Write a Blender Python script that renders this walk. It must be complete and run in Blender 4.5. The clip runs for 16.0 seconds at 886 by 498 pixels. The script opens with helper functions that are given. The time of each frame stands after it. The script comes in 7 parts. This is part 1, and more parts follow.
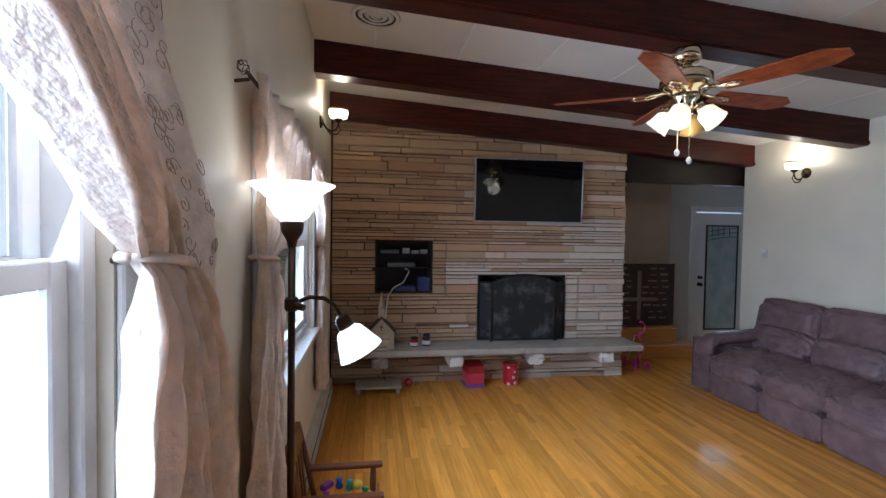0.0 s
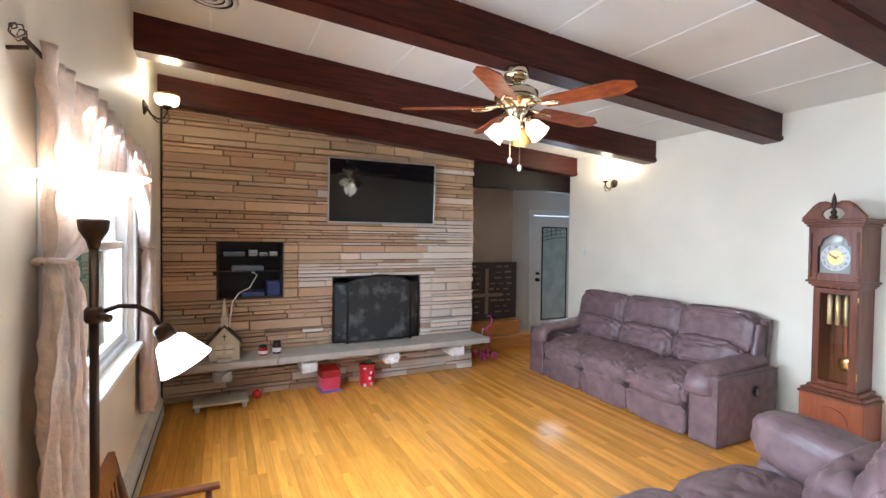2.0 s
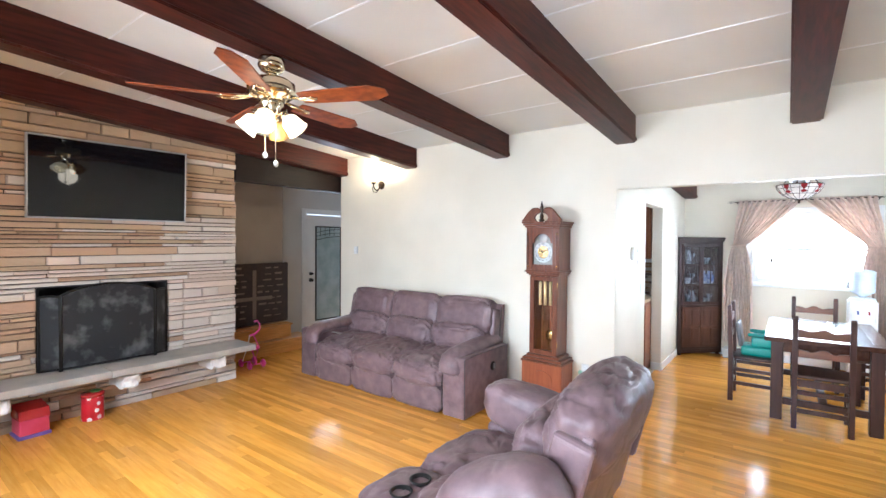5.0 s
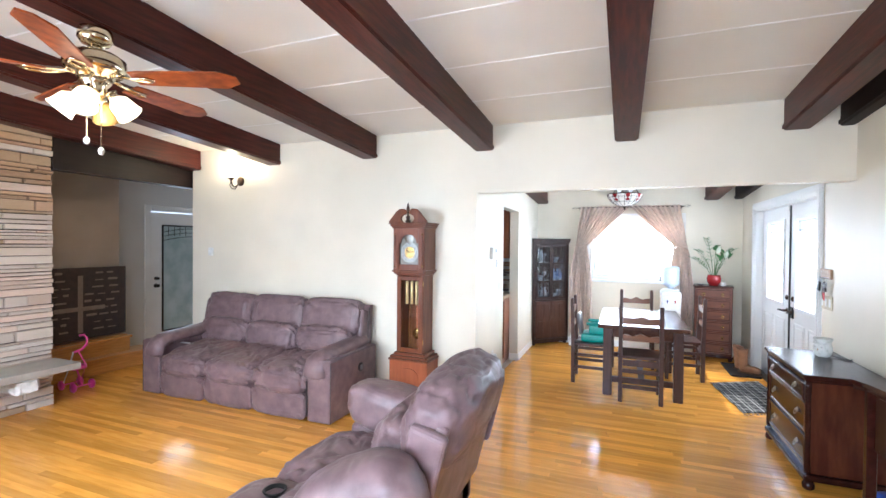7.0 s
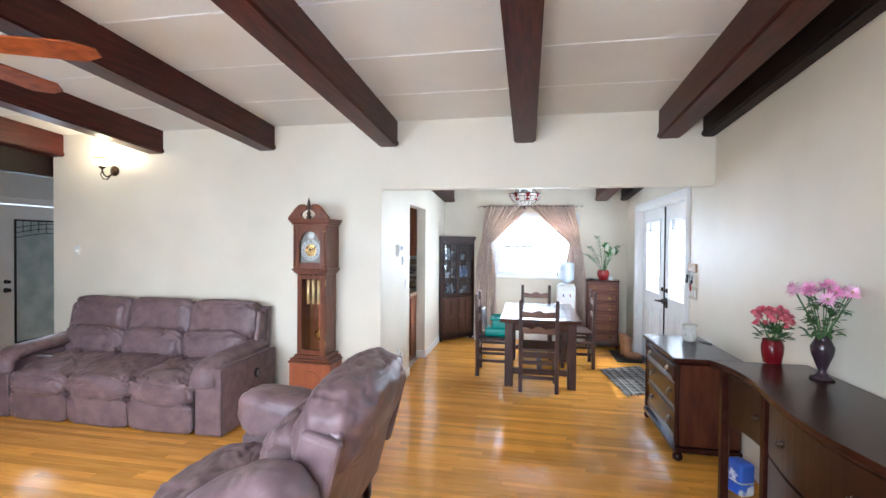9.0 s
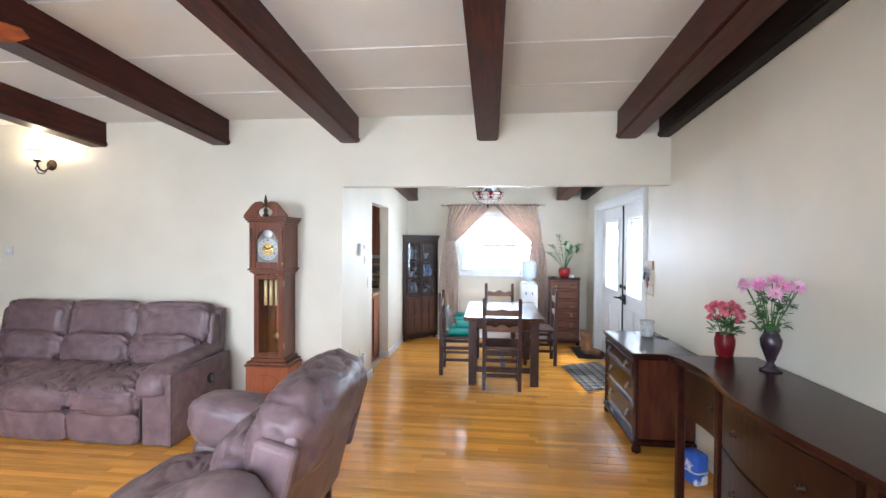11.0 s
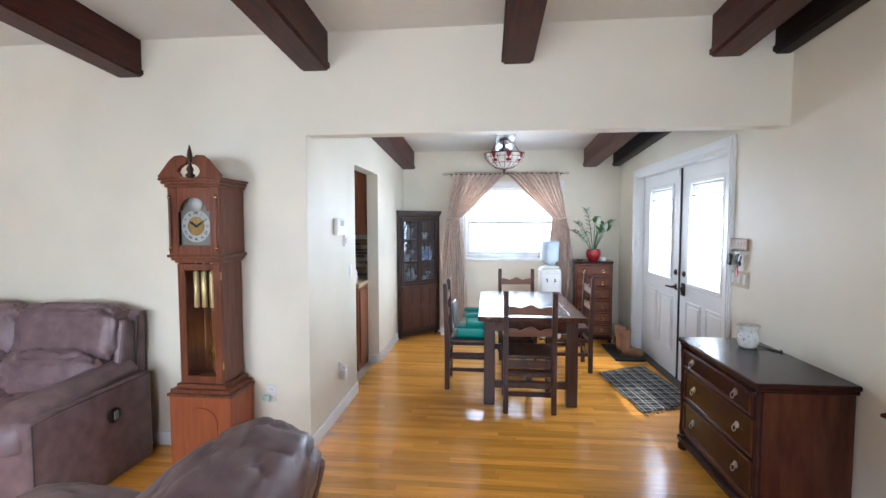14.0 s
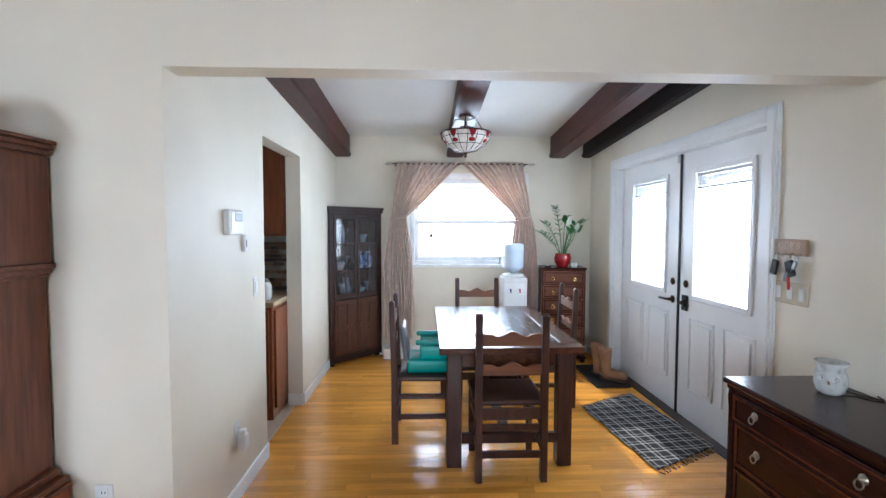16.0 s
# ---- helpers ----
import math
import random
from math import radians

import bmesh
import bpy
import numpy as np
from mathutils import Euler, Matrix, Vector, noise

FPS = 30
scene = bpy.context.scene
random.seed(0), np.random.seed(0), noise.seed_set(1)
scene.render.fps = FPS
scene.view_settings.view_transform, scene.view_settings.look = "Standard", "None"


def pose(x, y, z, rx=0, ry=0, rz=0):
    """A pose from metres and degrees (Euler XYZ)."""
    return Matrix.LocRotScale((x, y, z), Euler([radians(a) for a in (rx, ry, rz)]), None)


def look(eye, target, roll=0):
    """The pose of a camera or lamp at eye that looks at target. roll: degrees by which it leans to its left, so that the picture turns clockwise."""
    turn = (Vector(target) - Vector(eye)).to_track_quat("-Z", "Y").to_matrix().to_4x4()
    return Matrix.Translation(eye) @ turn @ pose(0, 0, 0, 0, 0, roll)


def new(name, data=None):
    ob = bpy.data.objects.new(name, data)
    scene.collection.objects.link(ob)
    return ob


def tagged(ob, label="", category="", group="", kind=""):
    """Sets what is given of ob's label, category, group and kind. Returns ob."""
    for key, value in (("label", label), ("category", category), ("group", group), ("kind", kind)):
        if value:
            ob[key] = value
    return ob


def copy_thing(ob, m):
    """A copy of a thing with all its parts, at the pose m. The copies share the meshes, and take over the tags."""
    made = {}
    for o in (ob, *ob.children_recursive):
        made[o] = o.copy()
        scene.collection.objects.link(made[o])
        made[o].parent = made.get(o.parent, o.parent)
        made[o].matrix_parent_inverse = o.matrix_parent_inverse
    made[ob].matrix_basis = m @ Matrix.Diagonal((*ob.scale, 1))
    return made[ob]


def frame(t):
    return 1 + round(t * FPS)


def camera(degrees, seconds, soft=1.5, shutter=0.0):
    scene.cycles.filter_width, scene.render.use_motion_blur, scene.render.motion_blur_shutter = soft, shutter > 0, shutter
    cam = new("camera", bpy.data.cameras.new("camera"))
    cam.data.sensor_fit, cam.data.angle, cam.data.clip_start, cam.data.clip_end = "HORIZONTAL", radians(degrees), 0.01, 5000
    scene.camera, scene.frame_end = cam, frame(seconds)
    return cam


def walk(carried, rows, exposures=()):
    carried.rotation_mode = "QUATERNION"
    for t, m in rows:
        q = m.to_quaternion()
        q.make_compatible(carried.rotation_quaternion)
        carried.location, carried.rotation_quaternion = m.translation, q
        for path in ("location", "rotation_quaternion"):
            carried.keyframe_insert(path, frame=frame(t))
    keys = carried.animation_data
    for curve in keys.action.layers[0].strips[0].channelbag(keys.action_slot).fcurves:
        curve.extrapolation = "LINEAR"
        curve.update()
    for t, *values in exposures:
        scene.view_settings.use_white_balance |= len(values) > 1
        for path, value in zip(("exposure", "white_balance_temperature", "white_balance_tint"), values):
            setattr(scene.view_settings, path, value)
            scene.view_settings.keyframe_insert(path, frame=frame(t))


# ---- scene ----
cam = camera(88.2, 16.0)
PATH = [
    (0, (5.005, 0.421, 1.627), (3.029, 0.728, 1.566), 0.9),
    (0.5, (5.014, 0.433, 1.624), (3.066, 0.885, 1.565), 1.0),
    (1, (5.023, 0.453, 1.62), (3.112, 1.04, 1.567), 1.0),
    (1.5, (5.03, 0.472, 1.623), (3.17, 1.205, 1.573), 0.9),
    (2, (5.042, 0.488, 1.619), (3.244, 1.365, 1.574), 0.7),
    (2.5, (5.051, 0.515, 1.617), (3.326, 1.525, 1.574), 0.5),
    (3, (5.057, 0.531, 1.619), (3.417, 1.675, 1.575), 0.3),
    (3.5, (5.071, 0.546, 1.617), (3.526, 1.816, 1.572), 0.3),
    (4, (5.08, 0.566, 1.618), (3.638, 1.952, 1.576), 0.3),
    (6.5, (5.178, 0.605, 1.61), (4.339, 2.42, 1.58), 0.6),
    (7, (5.189, 0.612, 1.606), (4.455, 2.472, 1.58), 0.5),
    (7.5, (5.19, 0.623, 1.602), (4.556, 2.519, 1.579), 0.4),
    (8, (5.206, 0.628, 1.602), (4.668, 2.555, 1.578), 0.3),
    (8.5, (5.228, 0.651, 1.601), (4.784, 2.601, 1.571), 0.4),
    (9, (5.238, 0.673, 1.599), (4.874, 2.639, 1.568), 0.5),
    (9.5, (5.239, 0.683, 1.597), (4.952, 2.662, 1.565), 0.6),
    (10, (5.244, 0.689, 1.595), (5.002, 2.674, 1.564), 0.5),
    (12.5, (5.201, 1.089, 1.572), (5.001, 3.078, 1.515), 0.3),
    (13, (5.154, 1.36, 1.558), (4.941, 3.347, 1.478), 0.2),
    (13.5, (5.076, 1.679, 1.536), (4.863, 3.665, 1.437), 0.1),
    (14, (5.026, 1.99, 1.529), (4.832, 3.977, 1.415), -0.1),
    (14.5, (4.975, 2.276, 1.512), (4.832, 4.267, 1.397), -0.1),
    (15, (4.912, 2.566, 1.504), (4.84, 4.561, 1.387), 0.0),
    (15.5, (4.881, 2.824, 1.486), (4.894, 4.821, 1.375), 0.0),
    (16, (4.871, 3.047, 1.479), (4.946, 5.044, 1.382), 0.1),
]
EXPOSURES = [(0, -1.0, 5080, 10), (0.5, -0.68, 5280, 10), (1, -0.36, 5350, 10), (1.5, -0.04, 5380, 10), (2, 0.17, 5430, 10), (3, 0.43, 5480, 10), (4, 0.46, 5500, 10), (7, 0.45, 5500, 10), (8, 0.24, 5530, 10), (8.5, 0.19, 5550, 10), (10, 0.1, 5550, 10), (12.5, 0.09, 5600, 10), (14, -0.12, 5580, 10), (15, -0.23, 5620, 10), (16, -0.31, 5450, 10)]
walk(cam, [(t, look(eye, aim, roll)) for t, eye, aim, roll in PATH], EXPOSURES)

# ---- world and light ----
world = bpy.data.worlds.new("sky")
scene.world = world
world.use_nodes = True
_wn = world.node_tree.nodes
_sky = _wn.new("ShaderNodeTexSky")
_sky.sky_type = 'NISHITA'
_sky.sun_disc = False
_sky.sun_elevation = radians(66)
_sky.sun_rotation = radians(60)
world.node_tree.links.new(_sky.outputs[0], _wn["Background"].inputs[0])
_wn["Background"].inputs[1].default_value = 0.12
_sun = bpy.data.lights.new("sun", 'SUN')
_sun.energy = 3.0
_sun.angle = radians(0.5)
_sun.color = (1.0, 0.95, 0.87)
sun = new("sun", _sun)
sun.matrix_world = look((9.55, 7.75, 8), (6.35, 7.15, 0))


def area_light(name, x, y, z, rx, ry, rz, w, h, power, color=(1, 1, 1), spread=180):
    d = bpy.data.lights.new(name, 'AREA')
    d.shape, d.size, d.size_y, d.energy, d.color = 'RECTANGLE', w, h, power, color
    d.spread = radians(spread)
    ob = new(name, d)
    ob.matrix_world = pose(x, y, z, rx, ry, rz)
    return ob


def bulb(name, x, y, z, power, color=(1.0, 0.78, 0.5), radius=0.03):
    d = bpy.data.lights.new(name, 'POINT')
    d.energy, d.color, d.shadow_soft_size = power, color, radius
    ob = new(name, d)
    ob.location = (x, y, z)
    return ob


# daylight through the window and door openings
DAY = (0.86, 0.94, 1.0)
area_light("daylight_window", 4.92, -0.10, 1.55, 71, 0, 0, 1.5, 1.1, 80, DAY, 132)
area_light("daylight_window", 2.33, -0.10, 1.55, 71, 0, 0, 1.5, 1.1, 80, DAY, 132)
area_light("daylight_window", 5.3, 8.42, 1.52, -80, 0, 0, 1.2, 0.9, 62, DAY)
area_light("daylight_window", 6.98, 6.07, 1.43, 84, 0, 90, 0.6, 0.9, 25, DAY)
area_light("daylight_window", 6.98, 7.08, 1.43, 84, 0, 90, 0.6, 0.9, 25, DAY)
# lamp added inside the solid front door, in for daylight through its glass
area_light("daylight_front_door", -1.41, 5.86, 1.1, 90, 0, -90, 0.5, 1.5, 10, DAY)


# ---- mesh helpers ----
def box(bm, x0, x1, y0, y1, z0, z1, bevel=0.0, seg=1):
    r = bmesh.ops.create_cube(bm, size=1)
    vs = r["verts"]
    for v in vs:
        v.co = Vector((x0 + (v.co.x + .5) * (x1 - x0), y0 + (v.co.y + .5) * (y1 - y0), z0 + (v.co.z + .5) * (z1 - z0)))
    if bevel:
        es = list({e for v in vs for e in v.link_edges})
        bmesh.ops.bevel(bm, geom=es, offset=bevel, segments=seg, affect='EDGES', profile=0.5)
    return bm


def boxm(x0, x1, y0, y1, z0, z1, bevel=0.0, seg=1):
    return box(bmesh.new(), x0, x1, y0, y1, z0, z1, bevel, seg)


def mesh_of(name, bm, material, smooth=False):
    me = bpy.data.meshes.new(name)
    bmesh.ops.recalc_face_normals(bm, faces=bm.faces)
    bm.to_mesh(me)
    bm.free()
    if material:
        me.materials.append(material)
    if smooth:
        me.polygons.foreach_set("use_smooth", [True] * len(me.polygons))
    return me


def part(name, bm, material, parent=None, label="", smooth=False):
    ob = new(name, mesh_of(name, bm, material, smooth))
    if parent:
        ob.parent = parent
    if label:
        ob["label"] = label
    return ob


def thing(name, x, y, z, rz=0, label="", category="", group=""):
    ob = new(name)
    ob.empty_display_size = 0.1
    ob.matrix_world = pose(x, y, z, 0, 0, rz)
    return tagged(ob, label, category, group)


def fixed(name, bm, material, label="", category="", smooth=False):
    return tagged(part(name, bm, material, None, label, smooth), label, category, "", "structure")


def lathe(profile, n=24, cx=0, cy=0, bm=None, cap=True):
    """A turned solid from (radius, z) pairs."""
    bm = bm or bmesh.new()
    rings = [[bm.verts.new((cx + r * math.cos(2 * math.pi * i / n), cy + r * math.sin(2 * math.pi * i / n), z)) for i in range(n)] for r, z in profile]
    for a, b in zip(rings, rings[1:]):
        for i in range(n):
            bm.faces.new((a[i], a[(i + 1) % n], b[(i + 1) % n], b[i]))
    if cap:
        bm.faces.new(rings[0][::-1])
        bm.faces.new(rings[-1])
    return bm


def tube(points, r, n=8, bm=None, taper=1.0):
    """A round bar along points."""
    bm = bm or bmesh.new()
    pts = [Vector(p) for p in points]
    rings = []
    for i, p in enumerate(pts):
        d = (pts[min(i + 1, len(pts) - 1)] - pts[max(i - 1, 0)]).normalized()
        a = d.cross(Vector((0, 0, 1)) if abs(d.z) < .9 else Vector((1, 0, 0))).normalized()
        b = d.cross(a)
        rr = r * (1 + (taper - 1) * i / max(1, len(pts) - 1))
        rings.append([bm.verts.new(p + rr * (a * math.cos(2 * math.pi * k / n) + b * math.sin(2 * math.pi * k / n))) for k in range(n)])
    for a, b in zip(rings, rings[1:]):
        for k in range(n):
            bm.faces.new((a[k], a[(k + 1) % n], b[(k + 1) % n], b[k]))
    bm.faces.new(rings[0][::-1])
    bm.faces.new(rings[-1])
    return bm


def prism(outline, t0, t1, axis='y', bm=None, bevel=0.0):
    """A flat board with the given outline, from t0 to t1 along axis. Outline pairs are the two other axes in order."""
    bm = bm or bmesh.new()
    def at(a, b, t):
        return {'x': (t, a, b), 'y': (a, t, b), 'z': (a, b, t)}[axis]
    lo = [bm.verts.new(at(a, b, t0)) for a, b in outline]
    hi = [bm.verts.new(at(a, b, t1)) for a, b in outline]
    n = len(outline)
    f = [bm.faces.new(lo), bm.faces.new(hi[::-1])]
    for i in range(n):
        bm.faces.new((lo[i], hi[i], hi[(i + 1) % n], lo[(i + 1) % n]))
    if bevel:
        es = [e for g in f for e in g.edges]
        bmesh.ops.bevel(bm, geom=es, offset=bevel, segments=1, affect='EDGES')
    return bm


def blob(cx, cy, cz, sx, sy, sz, p=4.0, nu=24, nv=16, bm=None, wob=0.0, seed=0):
    """A cushion: a superellipsoid, with soft folds."""
    bm = bm or bmesh.new()
    def sp(c, e):
        return math.copysign(abs(c) ** e, c)
    rings = []
    e = 2.0 / p
    for j in range(1, nv):
        v = -math.pi / 2 + math.pi * j / nv
        ring = []
        for i in range(nu):
            u = 2 * math.pi * i / nu
            q = Vector((sp(math.cos(v), e) * sp(math.cos(u), e), sp(math.cos(v), e) * sp(math.sin(u), e), sp(math.sin(v), e)))
            k = 1 + wob * noise.noise(Vector((q.x * 2.3 + seed, q.y * 2.3, q.z * 2.3)))
            ring.append(bm.verts.new((cx + sx * q.x * k, cy + sy * q.y * k, cz + sz * q.z * k)))
        rings.append(ring)
    for a, b in zip(rings, rings[1:]):
        for i in range(nu):
            bm.faces.new((a[i], a[(i + 1) % nu], b[(i + 1) % nu], b[i]))
    lo = bm.verts.new((cx, cy, cz - sz))
    hi = bm.verts.new((cx, cy, cz + sz))
    for i in range(nu):
        bm.faces.new((lo, rings[0][(i + 1) % nu], rings[0][i]))
        bm.faces.new((hi, rings[-1][i], rings[-1][(i + 1) % nu]))
    return bm


def turned(bm, m):
    bmesh.ops.transform(bm, matrix=m, verts=bm.verts)
    return bm


# ---- materials ----
def mat(name, color, rough=0.5, metal=0.0, color2=None, scale=8.0, stretch=(1, 1, 1), bump=0.0, bscale=60.0, dist=0.002, coat=0.0, contrast=(0.35, 0.65), random=0.0, spec=0.5, island=False, wear=0.0, detail=4.0):
    """A surface with colour at two scales, grain and relief."""
    m = bpy.data.materials.new(name)
    m.use_nodes = True
    nt = m.node_tree
    N, L = nt.nodes, nt.links
    b = N["Principled BSDF"]
    b.inputs["Roughness"].default_value = rough
    b.inputs["Metallic"].default_value = metal
    b.inputs["Coat Weight"].default_value = coat
    b.inputs["Coat Roughness"].default_value = 0.12
    b.inputs["Specular IOR Level"].default_value = spec
    co = N.new("ShaderNodeTexCoord")
    mp = N.new("ShaderNodeMapping")
    mp.inputs["Scale"].default_value = stretch
    L.new(co.outputs["Object"], mp.inputs["Vector"])
    vec = mp.outputs[0]
    info = N.new("ShaderNodeNewGeometry" if island else "ShaderNodeObjectInfo")
    rnd = info.outputs["Random Per Island" if island else "Random"]
    if random:
        add = N.new("ShaderNodeVectorMath")
        add.operation = 'MULTIPLY_ADD'
        comb = N.new("ShaderNodeCombineXYZ")
        for i in range(3):
            L.new(rnd, comb.inputs[i])
        add.inputs[1].default_value = (17, 31, 23)
        L.new(comb.outputs[0], add.inputs[0])
        L.new(vec, add.inputs[2])
        vec = add.outputs[0]
    if color2 is None:
        color2 = tuple(c * 0.86 for c in color)
    n1 = N.new("ShaderNodeTexNoise")
    n1.inputs["Scale"].default_value = scale
    n1.inputs["Detail"].default_value = detail
    L.new(vec, n1.inputs["Vector"])
    ramp = N.new("ShaderNodeValToRGB")
    ramp.color_ramp.elements[0].position, ramp.color_ramp.elements[1].position = contrast
    ramp.color_ramp.elements[0].color = (*color, 1)
    ramp.color_ramp.elements[1].color = (*color2, 1)
    L.new(n1.outputs["Fac"], ramp.inputs["Fac"])
    out = ramp.outputs["Color"]
    # broad unevenness
    n2 = N.new("ShaderNodeTexNoise")
    n2.inputs["Scale"].default_value = 0.9
    n2.inputs["Detail"].default_value = 2.0
    L.new(co.outputs["Object"], n2.inputs["Vector"])
    hsv = N.new("ShaderNodeHueSaturation")
    mr = N.new("ShaderNodeMapRange")
    mr.inputs[1].default_value, mr.inputs[2].default_value = 0.3, 0.7
    mr.inputs[3].default_value, mr.inputs[4].default_value = 1 - 0.06 - wear, 1 + 0.06
    L.new(n2.outputs["Fac"], mr.inputs[0])
    val = mr.outputs[0]
    if random:
        ma = N.new("ShaderNodeMath")
        ma.operation = 'MULTIPLY_ADD'
        L.new(rnd, ma.inputs[0])
        ma.inputs[1].default_value, ma.inputs[2].default_value = 2 * random, 1 - random
        mm = N.new("ShaderNodeMath")
        mm.operation = 'MULTIPLY'
        L.new(ma.outputs[0], mm.inputs[0])
        L.new(val, mm.inputs[1])
        val = mm.outputs[0]
    L.new(val, hsv.inputs["Value"])
    L.new(out, hsv.inputs["Color"])
    L.new(hsv.outputs[0], b.inputs["Base Color"])
    if bump:
        n3 = N.new("ShaderNodeTexNoise")
        n3.inputs["Scale"].default_value = bscale
        n3.inputs["Detail"].default_value = 3.0
        L.new(vec, n3.inputs["Vector"])
        bp = N.new("ShaderNodeBump")
        bp.inputs["Strength"].default_value = bump
        bp.inputs["Distance"].default_value = dist
        L.new(n3.outputs["Fac"], bp.inputs["Height"])
        L.new(bp.outputs[0], b.inputs["Normal"])
    return m


def glow(name, color, strength, base=(0.9, 0.9, 0.9)):
    m = mat(name, base, 0.3)
    b = m.node_tree.nodes["Principled BSDF"]
    b.inputs["Emission Color"].default_value = (*color, 1)
    b.inputs["Emission Strength"].default_value = strength
    return m


def glass(name, tint=(1, 1, 1), rough=0.0, ior=1.45):
    m = bpy.data.materials.new(name)
    m.use_nodes = True
    b = m.node_tree.nodes["Principled BSDF"]
    b.inputs["Base Color"].default_value = (*tint, 1)
    b.inputs["Roughness"].default_value = rough
    b.inputs["Transmission Weight"].default_value = 1.0
    b.inputs["IOR"].default_value = ior
    return m


M_WALL = mat("wall_paint", (0.745, 0.68, 0.555), 0.5, color2=(0.68, 0.62, 0.50), scale=1.3, bump=0.12, bscale=220, dist=0.001)
M_CEIL = mat("ceiling_paint", (0.77, 0.755, 0.705), 0.6, color2=(0.72, 0.705, 0.655), scale=1.1, bump=0.1, bscale=150, dist=0.001)
M_TRIM = mat("white_trim", (0.80, 0.80, 0.78), 0.35, color2=(0.76, 0.76, 0.74), scale=5, bump=0.05)
M_BEAM = mat("dark_stained_beam", (0.075, 0.014, 0.008), 0.42, color2=(0.032, 0.007, 0.0045), scale=7, stretch=(6, 0.5, 6), bump=0.25, bscale=14, dist=0.003, coat=0.04, spec=.2)
# near-black stain of the header; on the wall beams it paints their shade
M_BEAM_DARK = mat("black_stain_and_beam_shade", (0.010, 0.006, 0.005), 0.5, color2=(0.016, 0.008, 0.006), spec=.2, scale=6, stretch=(6, 0.5, 6), bump=0.2, bscale=14, dist=0.003)
M_OAK = mat("oak_floor_board", (0.715, 0.33, 0.052), 0.17, color2=(0.62, 0.262, 0.033), scale=4, stretch=(.9, 9, 9), bump=0.08, bscale=8, dist=0.0015, random=0.2, coat=0.15, spec=.42)
M_OAK_STEP = mat("oak_step", (0.55, 0.25, 0.06), 0.3, color2=(0.42, 0.17, 0.035), scale=5, stretch=(14, 1.1, 14), bump=0.08, bscale=8, coat=0.2)
M_GAP = mat("board_gap", (0.06, 0.025, 0.01), 0.7)

def stone_mat(name, colors, island=False):
    m = mat(name, (0.4, 0.3, 0.2), 0.82, scale=14, bump=0.7, bscale=34, dist=0.006, random=0.14, island=island, stretch=(1, 0.7, 2.2))
    N, L = m.node_tree.nodes, m.node_tree.links
    info = N.new("ShaderNodeNewGeometry" if island else "ShaderNodeObjectInfo")
    ramp = N.new("ShaderNodeValToRGB")
    ramp.color_ramp.interpolation = 'CONSTANT'
    els = ramp.color_ramp.elements
    while len(els) < len(colors):
        els.new(0.5)
    for i, c in enumerate(colors):
        els[i].position = i / len(colors)
        els[i].color = (*c, 1)
    L.new(info.outputs["Random Per Island" if island else "Random"], ramp.inputs[0])
    hsv = next(n for n in N if n.bl_idname == "ShaderNodeHueSaturation")
    old = hsv.inputs["Color"].links[0].from_socket
    mix = N.new("ShaderNodeMix")
    mix.data_type = 'RGBA'
    mix.blend_type = 'MIX'
    mix.inputs[0].default_value = 0.72
    L.new(old, mix.inputs[6])
    L.new(ramp.outputs[0], mix.inputs[7])
    L.new(mix.outputs[2], hsv.inputs["Color"])
    return m


STONES = [(0.50, 0.31, 0.17), (0.45, 0.25, 0.14), (0.50, 0.35, 0.21), (0.42, 0.26, 0.155), (0.50, 0.29, 0.17), (0.45, 0.32, 0.20), (0.53, 0.34, 0.19), (0.45, 0.29, 0.18)]
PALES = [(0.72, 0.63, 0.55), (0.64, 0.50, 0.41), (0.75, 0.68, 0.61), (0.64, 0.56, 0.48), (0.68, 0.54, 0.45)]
M_STONE = stone_mat("ledge_stone", STONES)
M_STONE_PALE = stone_mat("pale_ledge_stone", PALES)
M_MORTAR = mat("mortar", (0.045, 0.03, 0.021), 0.9, scale=30, bump=0.6, bscale=60, dist=0.004)
M_SLATE = mat("hearth_slab", (0.40, 0.36, 0.31), 0.5, color2=(0.33, 0.30, 0.26), scale=6, bump=0.3, bscale=40, dist=0.002)
M_SOOT = mat("sooty_firebrick", (0.02, 0.018, 0.017), 0.9, color2=(0.045, 0.04, 0.038), scale=9, bump=0.5, bscale=30)
M_NICHE = mat("niche_dark_board", (0.03, 0.022, 0.018), 0.7, scale=6)
M_GREYWALL = mat("foyer_paint", (0.62, 0.61, 0.585), 0.6, color2=(0.58, 0.57, 0.55), scale=1.5, bump=0.1, bscale=200, dist=0.001)
M_TANWALL = mat("stair_wall_paint", (0.38, 0.30, 0.23), 0.65, scale=2, bump=0.1, bscale=200, dist=0.001)
M_TILE = mat("kitchen_tile", (0.55, 0.42, 0.30), 0.4, scale=5)
M_BRASS = mat("brass", (0.75, 0.52, 0.22), 0.25, 1.0, scale=12)
M_IRON = mat("black_iron", (0.02, 0.018, 0.016), 0.45, 0.6, scale=20, bump=0.2)
M_BRONZE = mat("oil_rubbed_bronze", (0.06, 0.035, 0.022), 0.38, 0.8, scale=20)
M_PLASTIC = mat("white_plastic", (0.78, 0.77, 0.74), 0.4, scale=10)
M_PANE = glass("window_glass")
M_OUT = glow("bright_overcast_outdoors", (0.93, 0.97, 1.0), 2.6)

X_R, Y_D, X_L, Y_F, Y_W = 6.785, 4.88, 3.853, 8.31, -0.02
T = 0.12


def zc(y):
    """Height of the sloping ceiling."""
    return 3.067 - 0.067 * y


